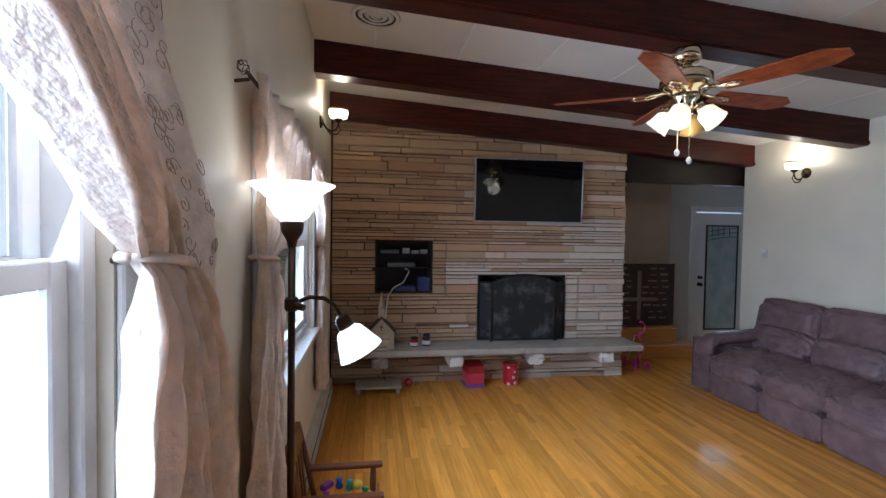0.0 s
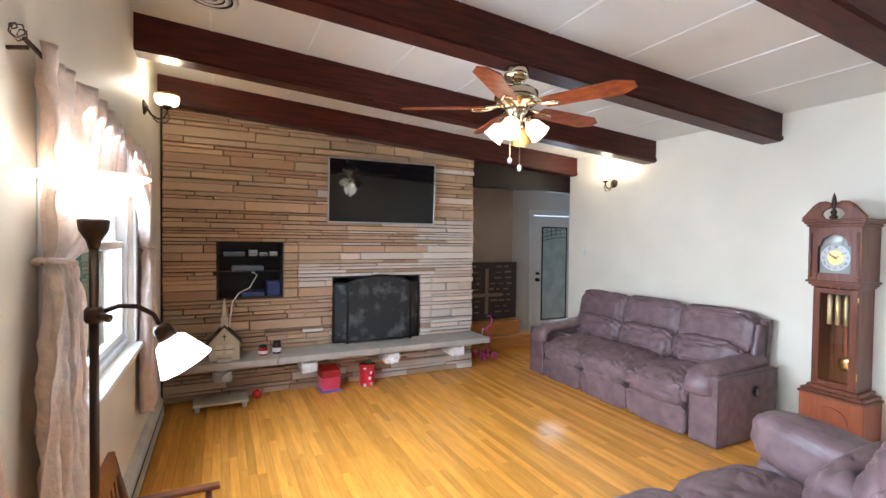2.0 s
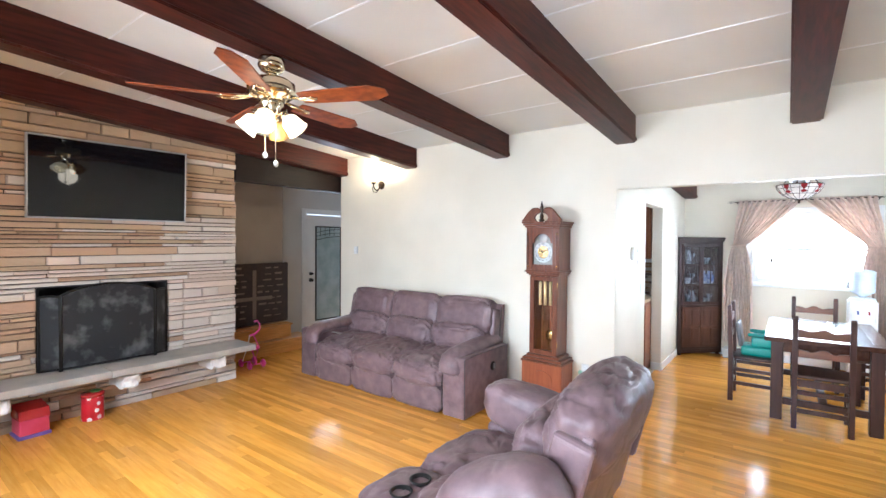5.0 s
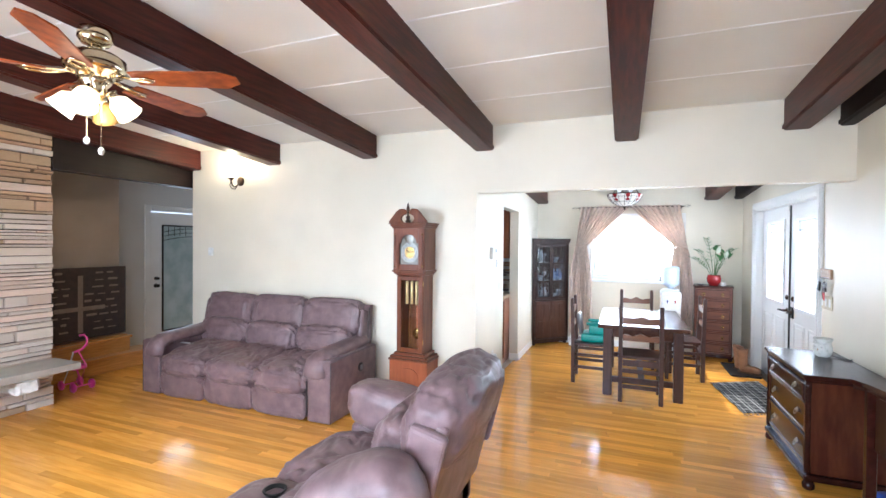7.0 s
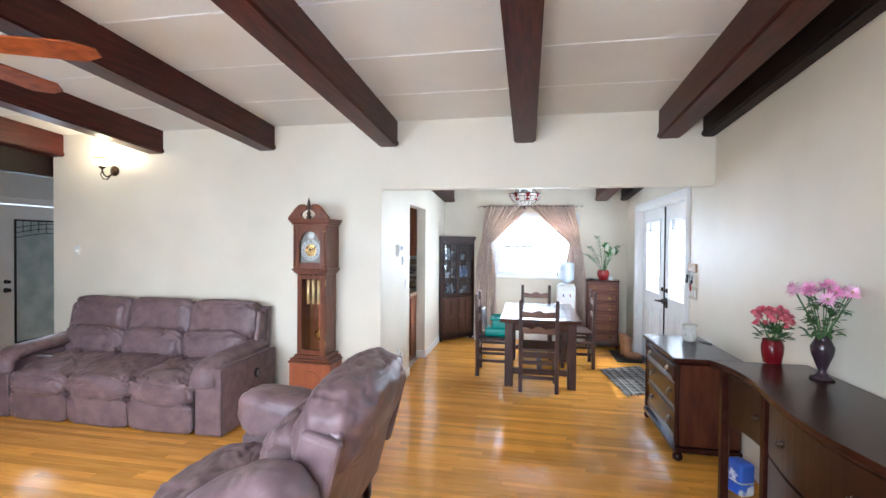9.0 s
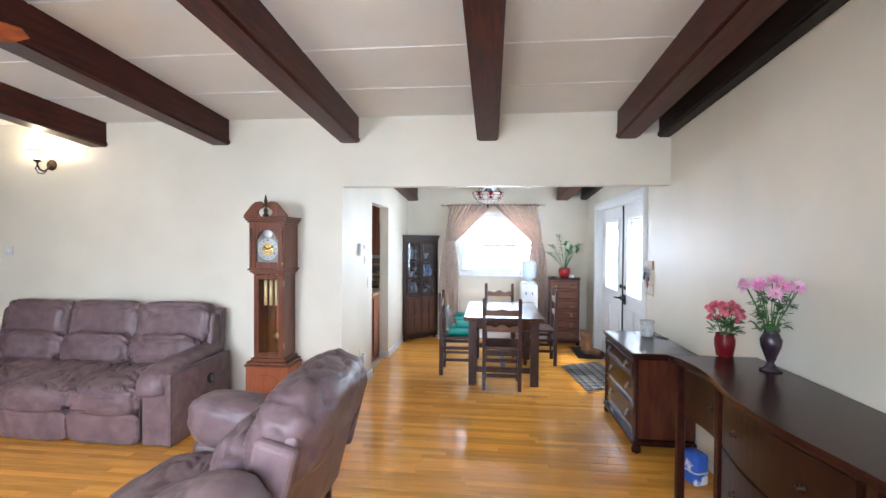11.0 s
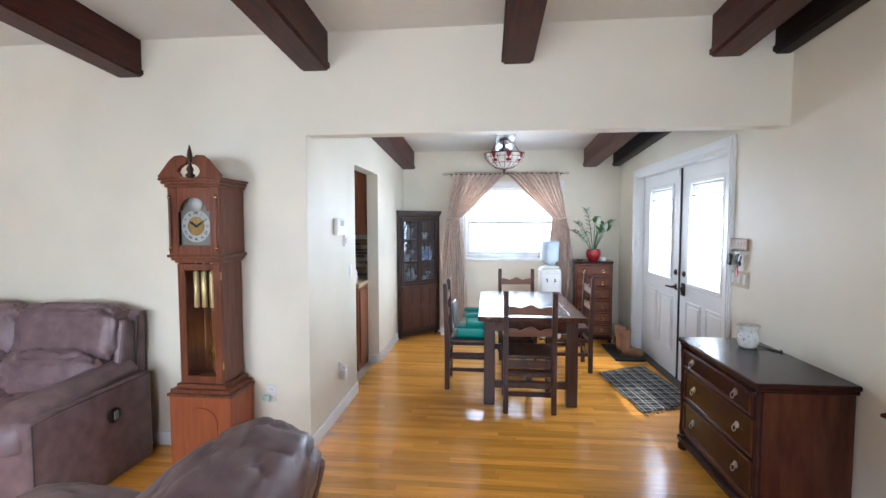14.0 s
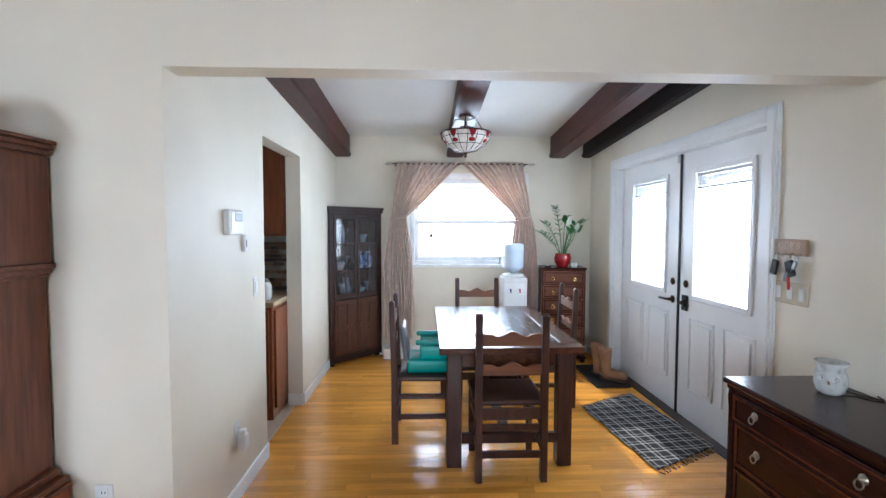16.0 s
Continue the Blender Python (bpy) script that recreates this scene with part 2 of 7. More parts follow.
def wall_box(name, x0, x1, y0, y1, z0=0.0, z1=None, material=None, label=""):
    """A wall piece up to the sloping ceiling, or to z1."""
    bm = bmesh.new()
    vs = []
    for x in (x0, x1):
        for y in (y0, y1):
            vs.append((bm.verts.new((x, y, z0)), bm.verts.new((x, y, zc(y) + 0.03 if z1 is None else z1))))
    a, b, c, d = vs
    for q in ((a, b), (b, d), (d, c), (c, a)):
        bm.faces.new((q[0][0], q[1][0], q[1][1], q[0][1]))
    bm.faces.new((a[0], c[0], d[0], b[0]))
    bm.faces.new((a[1], b[1], d[1], c[1]))
    return fixed(name, bm, material or M_WALL, label or "painted cream plaster wall", "wall")


def joined_wall(name, boxes, material, label):
    bm = bmesh.new()
    for x0, x1, y0, y1, z0, z1 in boxes:
        vs = []
        for x in (x0, x1):
            for y in (y0, y1):
                vs.append((bm.verts.new((x, y, z0)), bm.verts.new((x, y, zc(y) + 0.03 if z1 is None else z1))))
        a, b, c, d = vs
        for q in ((a, b), (b, d), (d, c), (c, a)):
            bm.faces.new((q[0][0], q[1][0], q[1][1], q[0][1]))
        bm.faces.new((a[0], c[0], d[0], b[0]))
        bm.faces.new((a[1], b[1], d[1], c[1]))
    return fixed(name, bm, material, label, "wall")


# windows in the long wall: left edge, right edge, sill, head
W1 = (4.14, 5.72, 0.92, 2.06)
W2 = (1.50, 3.16, 0.92, 2.06)
yw0, yw1 = Y_W - 0.16, Y_W
joined_wall("wall_south", [
    (-0.3, W2[0], yw0, yw1, 0, None), (W2[1], W1[0], yw0, yw1, 0, None), (W1[1], X_R + T, yw0, yw1, 0, None),
    (W2[0], W2[1], yw0, yw1, 0, W2[2]), (W2[0], W2[1], yw0, yw1, W2[3], None),
    (W1[0], W1[1], yw0, yw1, 0, W1[2]), (W1[0], W1[1], yw0, yw1, W1[3], None)],
    M_WALL, "cream painted plaster wall with two windows")

# clock wall with the wide opening to the dining room
joined_wall("wall_north", [(0.06, X_L, Y_D, Y_D + T, 0, None), (X_L, X_R, Y_D, Y_D + T, 2.096, None)],
            M_WALL, "cream painted plaster wall above a wide cased opening")
# wall with the french doors; opening between the casings
FD = (5.55, 7.62, 0.0, 2.07)
joined_wall("wall_east", [(X_R, X_R + 0.16, yw0, FD[0], 0, None), (X_R, X_R + 0.16, FD[1], Y_F + T, 0, None), (X_R, X_R + 0.16, FD[0], FD[1], FD[3], None)],
            M_WALL, "cream painted plaster wall around french doors")
# dining room
KD = (5.965, 6.82, 2.045)
joined_wall("wall_dining_west", [(X_L - T, X_L, Y_D + T, KD[0], 0, None), (X_L - T, X_L, KD[1], Y_F, 0, None), (X_L - T, X_L, KD[0], KD[1], KD[2], None)],
            M_WALL, "pale painted wall with a kitchen doorway")
W3 = (4.70, 5.98, 1.05, 2.02)
joined_wall("wall_dining_north", [(X_L - T, W3[0], Y_F, Y_F + T, 0, None), (W3[1], X_R, Y_F, Y_F + T, 0, None), (W3[0], W3[1], Y_F, Y_F + T, 0, W3[2]), (W3[0], W3[1], Y_F, Y_F + T, W3[3], None)],
            M_WALL, "pale painted wall with one window")
# foyer beyond the fireplace
wall_box("wall_foyer_door", -1.56, -1.42, 3.2, 5.36, material=M_GREYWALL, label="grey painted foyer wall")
wall_box("wall_foyer_end", -1.56, -1.42, 6.30, 7.2, material=M_GREYWALL, label="grey painted foyer wall")
wall_box("wall_foyer_over_door", -1.56, -1.42, 5.36, 6.30, 2.06, None, M_GREYWALL, "grey painted foyer wall")
wall_box("wall_foyer_north", -1.42, X_L - T, 7.2, 7.3, material=M_GREYWALL, label="grey painted foyer wall")
wall_box("wall_stair", -1.42, -0.95, 3.2, 4.62, material=M_TANWALL, label="tan painted wall of the stair landing")
wall_box("wall_stair_side", -1.42, -0.30, 3.1, 3.2, material=M_TANWALL, label="tan painted wall of the stair landing")
# kitchen behind the doorway
wall_box("wall_kitchen", 2.1, 2.2, Y_D + T, 7.2, material=M_GREYWALL, label="plain kitchen wall")

# ceiling: one sloping sheet with panel seams
bm = bmesh.new()
for (x0, x1, y0, y1) in ((-1.6, X_R + 0.2, -0.25, Y_F + 0.3),):
    a = [bm.verts.new((x, y, zc(y))) for x, y in ((x0, y0), (x1, y0), (x1, y1), (x0, y1))]
    b = [bm.verts.new((v.co.x, v.co.y, v.co.z + 0.12)) for v in a]
    bm.faces.new(a[::-1])
    bm.faces.new(b)
    for i in range(4):
        bm.faces.new((a[i], a[(i + 1) % 4], b[(i + 1) % 4], b[i]))
BEAM_X = (0.196, 1.456, 2.736, 4.01, 5.286, 6.50)
BW, BD = 0.168, 0.24
# thin raised seams between the panels
for k, xr in enumerate((*BEAM_X[:5], BEAM_X[5])):
    x0 = 0.0 if k == 0 else BEAM_X[k - 1]
    for q in range(7):
        y = .425 + .635 * q
        h0, h1 = zc(y), zc(y + 0.011)
        v = [bm.verts.new(p) for p in ((x0, y, h0 - .004), (xr - BW, y, h0 - .004), (xr - BW, y + .011, h1 - .004), (x0, y + .011, h1 - .004))]
        w = [bm.verts.new((p.co.x, p.co.y, p.co.z + .004)) for p in v]
        f = [bm.faces.new(v[::-1])]
        for a in range(4):
            f.append(bm.faces.new((v[a], v[(a + 1) % 4], w[(a + 1) % 4], w[a])))
        for g in f:
            g.material_index = 1
fixed("ceiling", bm, M_CEIL, "white painted sloping ceiling of large panels", "ceiling").data.materials.append(mat("seam_white", (0.92, 0.92, 0.91), 0.5))


def beam(x1, y0, y1, w=BW, d=BD, material=None, label="dark reddish-brown stained ceiling beam"):
    bm = bmesh.new()
    x0 = x1 - w
    vs = [[bm.verts.new((x, y, zc(y) + dz)) for x in (x0, x1) for dz in (0.002, -d)] for y in (y0, y1)]
    p, q = vs
    for i, j in ((0, 1), (1, 3), (3, 2), (2, 0)):
        bm.faces.new((p[i], p[j], q[j], q[i]))
    bm.faces.new((p[0], p[2], p[3], p[1]))
    bm.faces.new((q[0], q[1], q[3], q[2]))
    es = [e for e in bm.edges if abs((e.verts[0].co - e.verts[1].co).y) > 1 and max(v.co.z - zc(v.co.y) for v in e.verts) < -0.1]
    bmesh.ops.bevel(bm, geom=es, offset=0.006, segments=2, affect='EDGES')
    ob = part("ceiling_beam", bm, material or M_BEAM)
    tagged(ob, label, "beam", "ceiling beams", "structure")
    # thin fascia lip along each lower edge
    for xa, xb in ((x0 - 0.012, x0 - 0.0005), (x1 + 0.0005, x1 + 0.012)):
        bl = bmesh.new()
        vs = [[bl.verts.new((x, y, zc(y) - d + dz)) for x in (xa, xb) for dz in (0.042, 0.012)] for y in (y0, y1)]
        p, q = vs
        for i, j in ((0, 1), (1, 3), (3, 2), (2, 0)):
            bl.faces.new((p[i], p[j], q[j], q[i]))
        bl.faces.new((p[0], p[2], p[3], p[1]))
        bl.faces.new((q[0], q[1], q[3], q[2]))
        part("edge_strip", bl, material or M_BEAM, ob)
    return ob


for i, x in enumerate(BEAM_X):
    beam(x, Y_W, Y_D)
    if i >= 3:
        beam(x if i < 5 else x - 0.03, Y_D + T, Y_F)
# shade along the wall is put into these beams' near-black colour
beam(X_R - 0.013, Y_W, Y_D, 0.09, 0.235, M_BEAM_DARK, "beam against the wall, near-black with shade in its colour")
beam(X_R - 0.013, Y_D + T, Y_F, 0.09, 0.235, M_BEAM_DARK, "beam against the wall, near-black with shade in its colour")
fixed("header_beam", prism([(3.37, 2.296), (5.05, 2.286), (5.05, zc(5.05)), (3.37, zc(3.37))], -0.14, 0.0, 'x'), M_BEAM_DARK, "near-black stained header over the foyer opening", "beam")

# floor slab
fixed("floor", boxm(-1.6, X_R + 0.2, -0.3, Y_F + 0.3, -0.12, -0.014), M_GAP, "oak strip floor", "floor")
fixed("kitchen_floor", boxm(2.2, X_L - 0.06, Y_D + T, 7.2, -0.014, 0.002), M_TILE, "tan tiled kitchen floor", "floor")
fixed("ground", boxm(-60, 60, -60, 60, -0.5, -0.4), mat("lawn", (0.09, 0.12, 0.05), 0.9, scale=3), "lawn around the house", "ground")


# fireplace wall core, with niche and firebox openings
NI = (0.462, 1.088, 0.985, 1.568)
FB = (1.607, 2.648, 0.455, 1.19)
FY0, FY1 = -0.02, 3.37
joined_wall("wall_west", [
    (-0.45, -0.03, FY0 - .15, NI[0], 0, None), (-0.45, -0.03, NI[0], NI[1], 0, NI[2]), (-0.45, -0.03, NI[0], NI[1], NI[3], None),
    (-0.45, -0.03, NI[1], FB[0], 0, None), (-0.45, -0.03, FB[0], FB[1], 0, FB[2] - .06), (-0.45, -0.03, FB[0], FB[1], FB[3], None),
    (-0.45, -0.03, FB[1], FY1 - .03, 0, None)], M_MORTAR, "fireplace wall of tan ledge stone")
WEST = bpy.data.objects["wall_west"]


def slab_mesh(name, w, h, d, bev, material):
    """A block with its rough face at +x, d deep, chamfered, its corner at the origin."""
    j = lambda a: random.uniform(-a, a)
    back = [(0, 0, 0), (0, w, 0), (0, w, h), (0, 0, h)]
    mid = [(d - bev, 0, 0), (d - bev, w, 0), (d - bev, w, h), (d - bev, 0, h)]
    c = bev * 0.8
    front = [(d + j(.006), c + abs(j(.008)), c + j(.003)), (d + j(.006), w - c - abs(j(.008)), c + j(.003)), (d + j(.006), w - c - abs(j(.008)), h - c + j(.003)), (d + j(.006), c + abs(j(.008)), h - c + j(.003))]
    vs = back + mid + front
    fs = [(8, 9, 10, 11)]
    for a, b in ((0, 4), (4, 8)):
        for k in range(4):
            fs.append((a + k, a + (k + 1) % 4, b + (k + 1) % 4, b + k))
    me = bpy.data.meshes.new(name)
    me.from_pydata(vs, [], fs)
    me.materials.append(material)
    return me


def stones():
    rng = random.Random(7)
    jv, jf, jm = [], [], []
    holes = [NI, FB]
    z = 0.0
    while z < 2.93:
        h = rng.choice([0.028, 0.034, 0.04, 0.045, 0.055, 0.065, 0.08, 0.038, 0.10])
        for lim in (0.385, 0.455, NI[2], FB[3], NI[3]):
            if z < lim - 0.001 and z + h > lim - 0.02:
                h = lim - z
        if 0.385 <= z < 0.45:
            h = 0.455 - z
        y = FY0 + 0.02
        while y < FY1 - 0.01:
            w = rng.uniform(0.16, 0.42) if rng.random() < 0.35 else rng.uniform(0.4, 0.85)
            y1 = min(y + w, FY1)
            if FY1 - y1 < 0.09:
                y1 = FY1
            lo, hi = y, y1
            for h0, h1, z0, z1 in holes:
                if z0 - 0.001 < z + h / 2 < z1:
                    if lo >= h0 - 0.001 and lo < h1:
                        lo = h1
                        hi = max(hi, h1 + 0.15)
                    elif lo < h0 < hi:
                        hi = h0
                    hi = min(hi, FY1)
            top = zc((lo + hi) / 2) - BD - 0.004
            hh = min(h, 3.0)
            if hi - lo > 0.03 and z + hh * 0.5 < top + 0.12:
                d = 0.024 + rng.uniform(0.0, 0.036)
                g = rng.uniform(.006, .011)
                # pale stones become likelier to the right and lower down
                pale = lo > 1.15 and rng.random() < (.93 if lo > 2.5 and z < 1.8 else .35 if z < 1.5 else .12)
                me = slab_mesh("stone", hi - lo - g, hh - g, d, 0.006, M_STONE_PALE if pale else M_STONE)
                if z < 1.9:
                    ob = new("stone", me)
                    ob.location = (-0.031, lo, z)
                    ob.parent = WEST
                else:
                    o = len(jv)
                    jv += [(v.co.x - .031, v.co.y + lo, v.co.z + z) for v in me.vertices]
                    jf += [tuple(i + o for i in p.vertices) for p in me.polygons]
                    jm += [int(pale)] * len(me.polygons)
                    bpy.data.meshes.remove(me)
            y = hi
        z += h
    me = bpy.data.meshes.new("upper_stones")
    me.from_pydata(jv, [], jf)
    me.materials.append(stone_mat("upper_ledge_stone", STONES, True))
    me.materials.append(stone_mat("upper_pale_ledge_stone", PALES, True))
    me.polygons.foreach_set("material_index", jm)
    ob = new("upper_stones", me)
    ob.parent = WEST
    tagged(ob, "tan ledge stones of the upper wall", "", "", "stuff")


# floor boards
def floor_boards():
    rng = random.Random(3)
    bw = 0.057
    rest_v, rest_f = [], []
    M1 = M_OAK
    M2 = M_OAK.copy()
    n2 = M2.node_tree
    geo = n2.nodes.new("ShaderNodeNewGeometry")
    oi = next(n for n in n2.nodes if n.bl_idname == "ShaderNodeObjectInfo")
    for l in [l for l in n2.links if l.from_node == oi]:
        to = l.to_socket
        n2.links.remove(l)
        n2.links.new(geo.outputs["Random Per Island"], to)
    FL = bpy.data.objects["floor"]
    y = Y_W
    count = 0
    while y < Y_F:
        x = -1.42 - rng.uniform(0, 0.8)
        lim = X_R
        while x < lim:
            w = rng.uniform(0.35, 1.5)
            x0, x1 = max(x, -1.42), min(x + w, lim)
            x += w
            if x1 - x0 < 0.02:
                continue
            if y > Y_D + 0.06 and x1 <= X_L - 0.06 and x0 > 0.2 and x0 > 2.2:
                continue
            if y > Y_D + 0.06 and x0 < X_L - 0.06 < x1 and y > Y_D + T:
                x0 = X_L - 0.06
            g = 0.0005
            dz = rng.uniform(-0.0004, 0.0004)
            box8 = [(x0 + g, y + g), (x1 - g, y + g), (x1 - g, y + bw - g), (x0 + g, y + bw - g)]
            near = 2.55 < y < 4.6 and 3.7 < (x0 + x1) / 2 < 6.3 and count < 300
            fs = [(4, 5, 6, 7), (0, 1, 5, 4), (1, 2, 6, 5), (2, 3, 7, 6), (3, 0, 4, 7)]
            vs = [(a, b, -0.014) for a, b in box8] + [(a, b, dz) for a, b in box8]
            if near:
                me = bpy.data.meshes.new("board")
                me.from_pydata(vs, [], fs)
                me.materials.append(M1)
                ob = new("board", me)
                ob.parent = FL
                count += 1
            else:
                o = len(rest_v)
                rest_v += vs
                rest_f += [tuple(i + o for i in f) for f in fs]
        y += bw
    me = bpy.data.meshes.new("floor_boards")
    me.from_pydata(rest_v, [], rest_f)
    me.materials.append(M2)
    ob = new("floor_boards", me)
    ob.parent = FL
    tagged(ob, "honey-coloured oak strip boards", "", "", "stuff")


# ================= living room: openings and fixtures =================
M_FRAME = mat("window_vinyl", (0.82, 0.82, 0.81), 0.35, scale=6)


def window(name, x0, x1, z0, z1, yin, yout, label, mid):
    """A double-hung window in a wall that runs along x; yin is the room side."""
    s = 1 if yout > yin else -1
    w = fixed(name, boxm(x0 - 0.004, x1 + 0.004, min(yin, yin + s * .02), max(yin, yin + s * .02), z1 - .02, z1 + .004), M_FRAME, label, "window")
    ym = (yin + yout) / 2
    def fr(nm, a, b, c, d, depth, y, t=0.045):
        bm = bmesh.new()
        box(bm, a, a + t, y - depth, y + depth, c, d, .004)
        box(bm, b - t, b, y - depth, y + depth, c, d, .004)
        box(bm, a + t, b - t, y - depth, y + depth, c, c + t, .004)
        box(bm, a + t, b - t, y - depth, y + depth, d - t, d, .004)
        return part(nm, bm, M_FRAME, w)
    fr("window_frame", x0 + .001, x1 - .001, z0 + .001, z1 - .021, 0.055, ym, 0.04)
    fr("lower_sash", x0 + .042, x1 - .042, z0 + .042, mid + .02, 0.018, ym - s * .018)
    fr("upper_sash", x0 + .042, x1 - .042, mid - .02, z1 - .063, 0.018, ym + s * .02)
    for a, b, y in ((z0 + .088, mid - .026, ym - s * .018), (mid + .026, z1 - .11, ym + s * .02)):
        p = part("pane", boxm(x0 + .088, x1 - .088, y - .003, y + .003, a, b), M_PANE, w)
        p.visible_shadow = False
    bm = box(bmesh.new(), x0 - .05, x1 + .05, min(yin - s * .055, ym - s * .058), max(yin - s * .055, ym - s * .058), z0 - .035, z0 - .002, .006, 2)
    part("window_sill", bm, M_FRAME, w)
    # flat casing round the opening
    bm = bmesh.new()
    yc0, yc1 = sorted((yin - s * .001, yin - s * .016))
    box(bm, x0 - .07, x0 - .004, yc0, yc1, z0 - .002, z1 + .07, .004)
    box(bm, x1 + .004, x1 + .07, yc0, yc1, z0 - .002, z1 + .07, .004)
    box(bm, x0 - .004, x1 + .004, yc0, yc1, z1 + .004, z1 + .07, .004)
    part("casing", bm, M_FRAME, w)
    return w


window("window_1", *W1, yw1, yw0, "white double-hung window behind tied curtains", 1.56)
window("window_2", *W2, yw1, yw0, "white double-hung window behind tied curtains", 1.56)
window("window_3", *W3, Y_F, Y_F + T, "white double-hung dining room window", 1.535)
for nm, x0, x1, y0, y1 in (("backdrop_south", -4, 12, -1.62, -1.6), ("backdrop_north", 2, 10, 9.9, 9.92)):
    fixed(nm, boxm(x0, x1, y0, y1, -0.4, 5), M_OUT, "blown-out bright daylight outside", "backdrop").visible_shadow = False
fixed("backdrop_east", boxm(8.4, 8.42, 3, 10, -0.4, 3.2), M_OUT, "blown-out bright daylight outside", "backdrop").visible_shadow = False
# unseen glowing sheet, added beyond the front door as dim outdoor light
fixed("backdrop_west", boxm(-3.0, -2.98, 4, 8, -0.4, 3.4), glow("dim_outdoor_glow", (0.7, 0.85, 1.0), 0.5), "dim glowing sheet added outside the front door", "backdrop").visible_shadow = False

# baseboards
def baseboard(boxes):
    for b in boxes:
        fixed("baseboard", boxm(*b, 0, .095, .004), M_TRIM, "white painted wooden baseboard", "baseboard")


baseboard([(2.9, 3.853, Y_D - .014, Y_D), (0.06, 2.9, Y_D - .014, Y_D), (X_L, X_L + .014, Y_D - .014, KD[0]), (X_L, X_L + .014, KD[1], Y_F),
           (X_L - T, X_L, KD[1] - .014, KD[1]), (X_L + .014, X_R, Y_F - .014, Y_F), (X_R - .014, X_R, 0.0, 5.48), (X_R - .014, X_R, 7.77, Y_F - .014)])

M_HEAT = mat("heater_enamel", (0.62, 0.58, 0.50), 0.4, scale=6)
ob = thing("baseboard_heater", 0, 0, 0, 0, "cream enamel baseboard heater along the wall", "heater")
part("housing", prism([(Y_W + .001, .02), (Y_W + .065, .02), (Y_W + .065, .15), (Y_W + .04, .19), (Y_W + .001, .2)], .35, 5.9, 'x', bevel=.003), M_HEAT, ob)
part("slot", boxm(.4, 5.85, Y_W + .066, Y_W + .0685, .145, .158), M_IRON, ob, "dark air slot")
part("slot", boxm(.4, 5.85, Y_W + .066, Y_W + .0685, .028, .036), M_IRON, ob, "dark air slot")

# steps to the landing beyond the fireplace
for i, (x0, x1, z0, z1) in enumerate(((-0.94, -0.62, 0, .19), (-0.94, -0.74, .19, .385))):
    st = fixed("step", boxm(x0, x1, 3.2, 4.86 - .24 * i, z0, z1 - .03, .002), M_OAK_STEP, "honey oak step up to the landing", "step")
    part("tread", boxm(x0, x1 + .025, 3.2, 4.88 - .24 * i, z1 - .029, z1, .008, 2), M_OAK_STEP, st)
fixed("landing", boxm(-0.949, -0.76, 3.205, 4.6, .386, .40), M_OAK_STEP, "oak landing floor", "floor")
# dark carved panel standing on the landing
M_PANEL = mat("dark_tapestry", (0.035, 0.024, 0.02), 0.85, color2=(0.05, 0.033, 0.026), scale=18, bump=.4)
M_PANEL2 = mat("tapestry_thread", (0.24, 0.17, 0.125), 0.85, scale=25)
ob = thing("fabric_panel", -0.80, 4.04, .40, 0, "dark woven panel with a cross pattern", "panel")
part("cloth", boxm(-.012, .012, -.56, .56, 0.02, .875, .004), M_PANEL, ob)
rng = random.Random(5)
for r in range(9):
    z = .12 + r * .085
    y = -.5
    while y < .48:
        w = rng.uniform(.05, .13)
        if not (-.04 < y + w / 2 < .10) and y + w < .52:
            part("letter_bar", boxm(.0122, .0145, y, y + w, z, z + rng.choice((.012, .02, .028))), M_PANEL2, ob)
        y += w + rng.uniform(.03, .07)
part("cross_bar", boxm(.0122, .0148, .0, .055, .1, .78), M_PANEL2, ob)
part("cross_bar", boxm(.0149, .0165, -.25, .3, .36, .41), M_PANEL2, ob)

# front door
fd = fixed("door_1", boxm(-1.475, -1.435, 5.385, 6.275, .01, 2.035, .002), M_TRIM, "white front door with a tall etched glass", "door")
# opaque glass, its base lightened to stand in for daylight behind it
M_ETCH = mat("frosted_door_glass", (0.34, 0.42, 0.41), 0.25, color2=(0.5, 0.57, 0.56), scale=4)
part("glass", boxm(-1.4345, -1.428, 5.60, 6.12, .22, 1.83), M_ETCH, fd, "grey-green frosted glass")
bm = bmesh.new()
for a in ((5.575, 5.602, .2, 1.85), (6.118, 6.145, .2, 1.85)):
    box(bm, -1.4348, -1.42, a[0], a[1], a[2], a[3], .004)
box(bm, -1.4348, -1.42, 5.602, 6.118, 1.828, 1.85, .004)
box(bm, -1.4348, -1.42, 5.602, 6.118, .2, .222, .004)
part("glass_moulding", bm, M_IRON, fd, "dark lead border")
for k in range(3):
    part("lead_came", tube([(-1.427, 5.60 + .52 * i / 12, 1.60 + .065 * k + .07 * math.sin(math.pi * i / 24 + .1)) for i in range(13)], .005, 6), M_IRON, fd)
for y in (5.68, 5.78, 5.88, 5.98):
    part("lead_came", boxm(-1.4278, -1.424, y, y + .008, 1.68, 1.83), M_IRON, fd)
for z, r in ((.92, .027), (1.03, .022)):
    part("knob", turned(lathe([(r * 1.2, 0), (r * 1.2, .008), (r * .5, .012), (r * .5, .03), (r, .038), (r, .06), (r * .6, .07)], 16), pose(-1.435, 5.48, z, 0, 90, 0)), M_IRON, fd, "black metal knob", True)
bm = bmesh.new()
for b in ((5.29, 5.38, 0, 2.14), (6.28, 6.37, 0, 2.14)):
    box(bm, -1.4195, -1.397, b[0], b[1], b[2], b[3], .006)
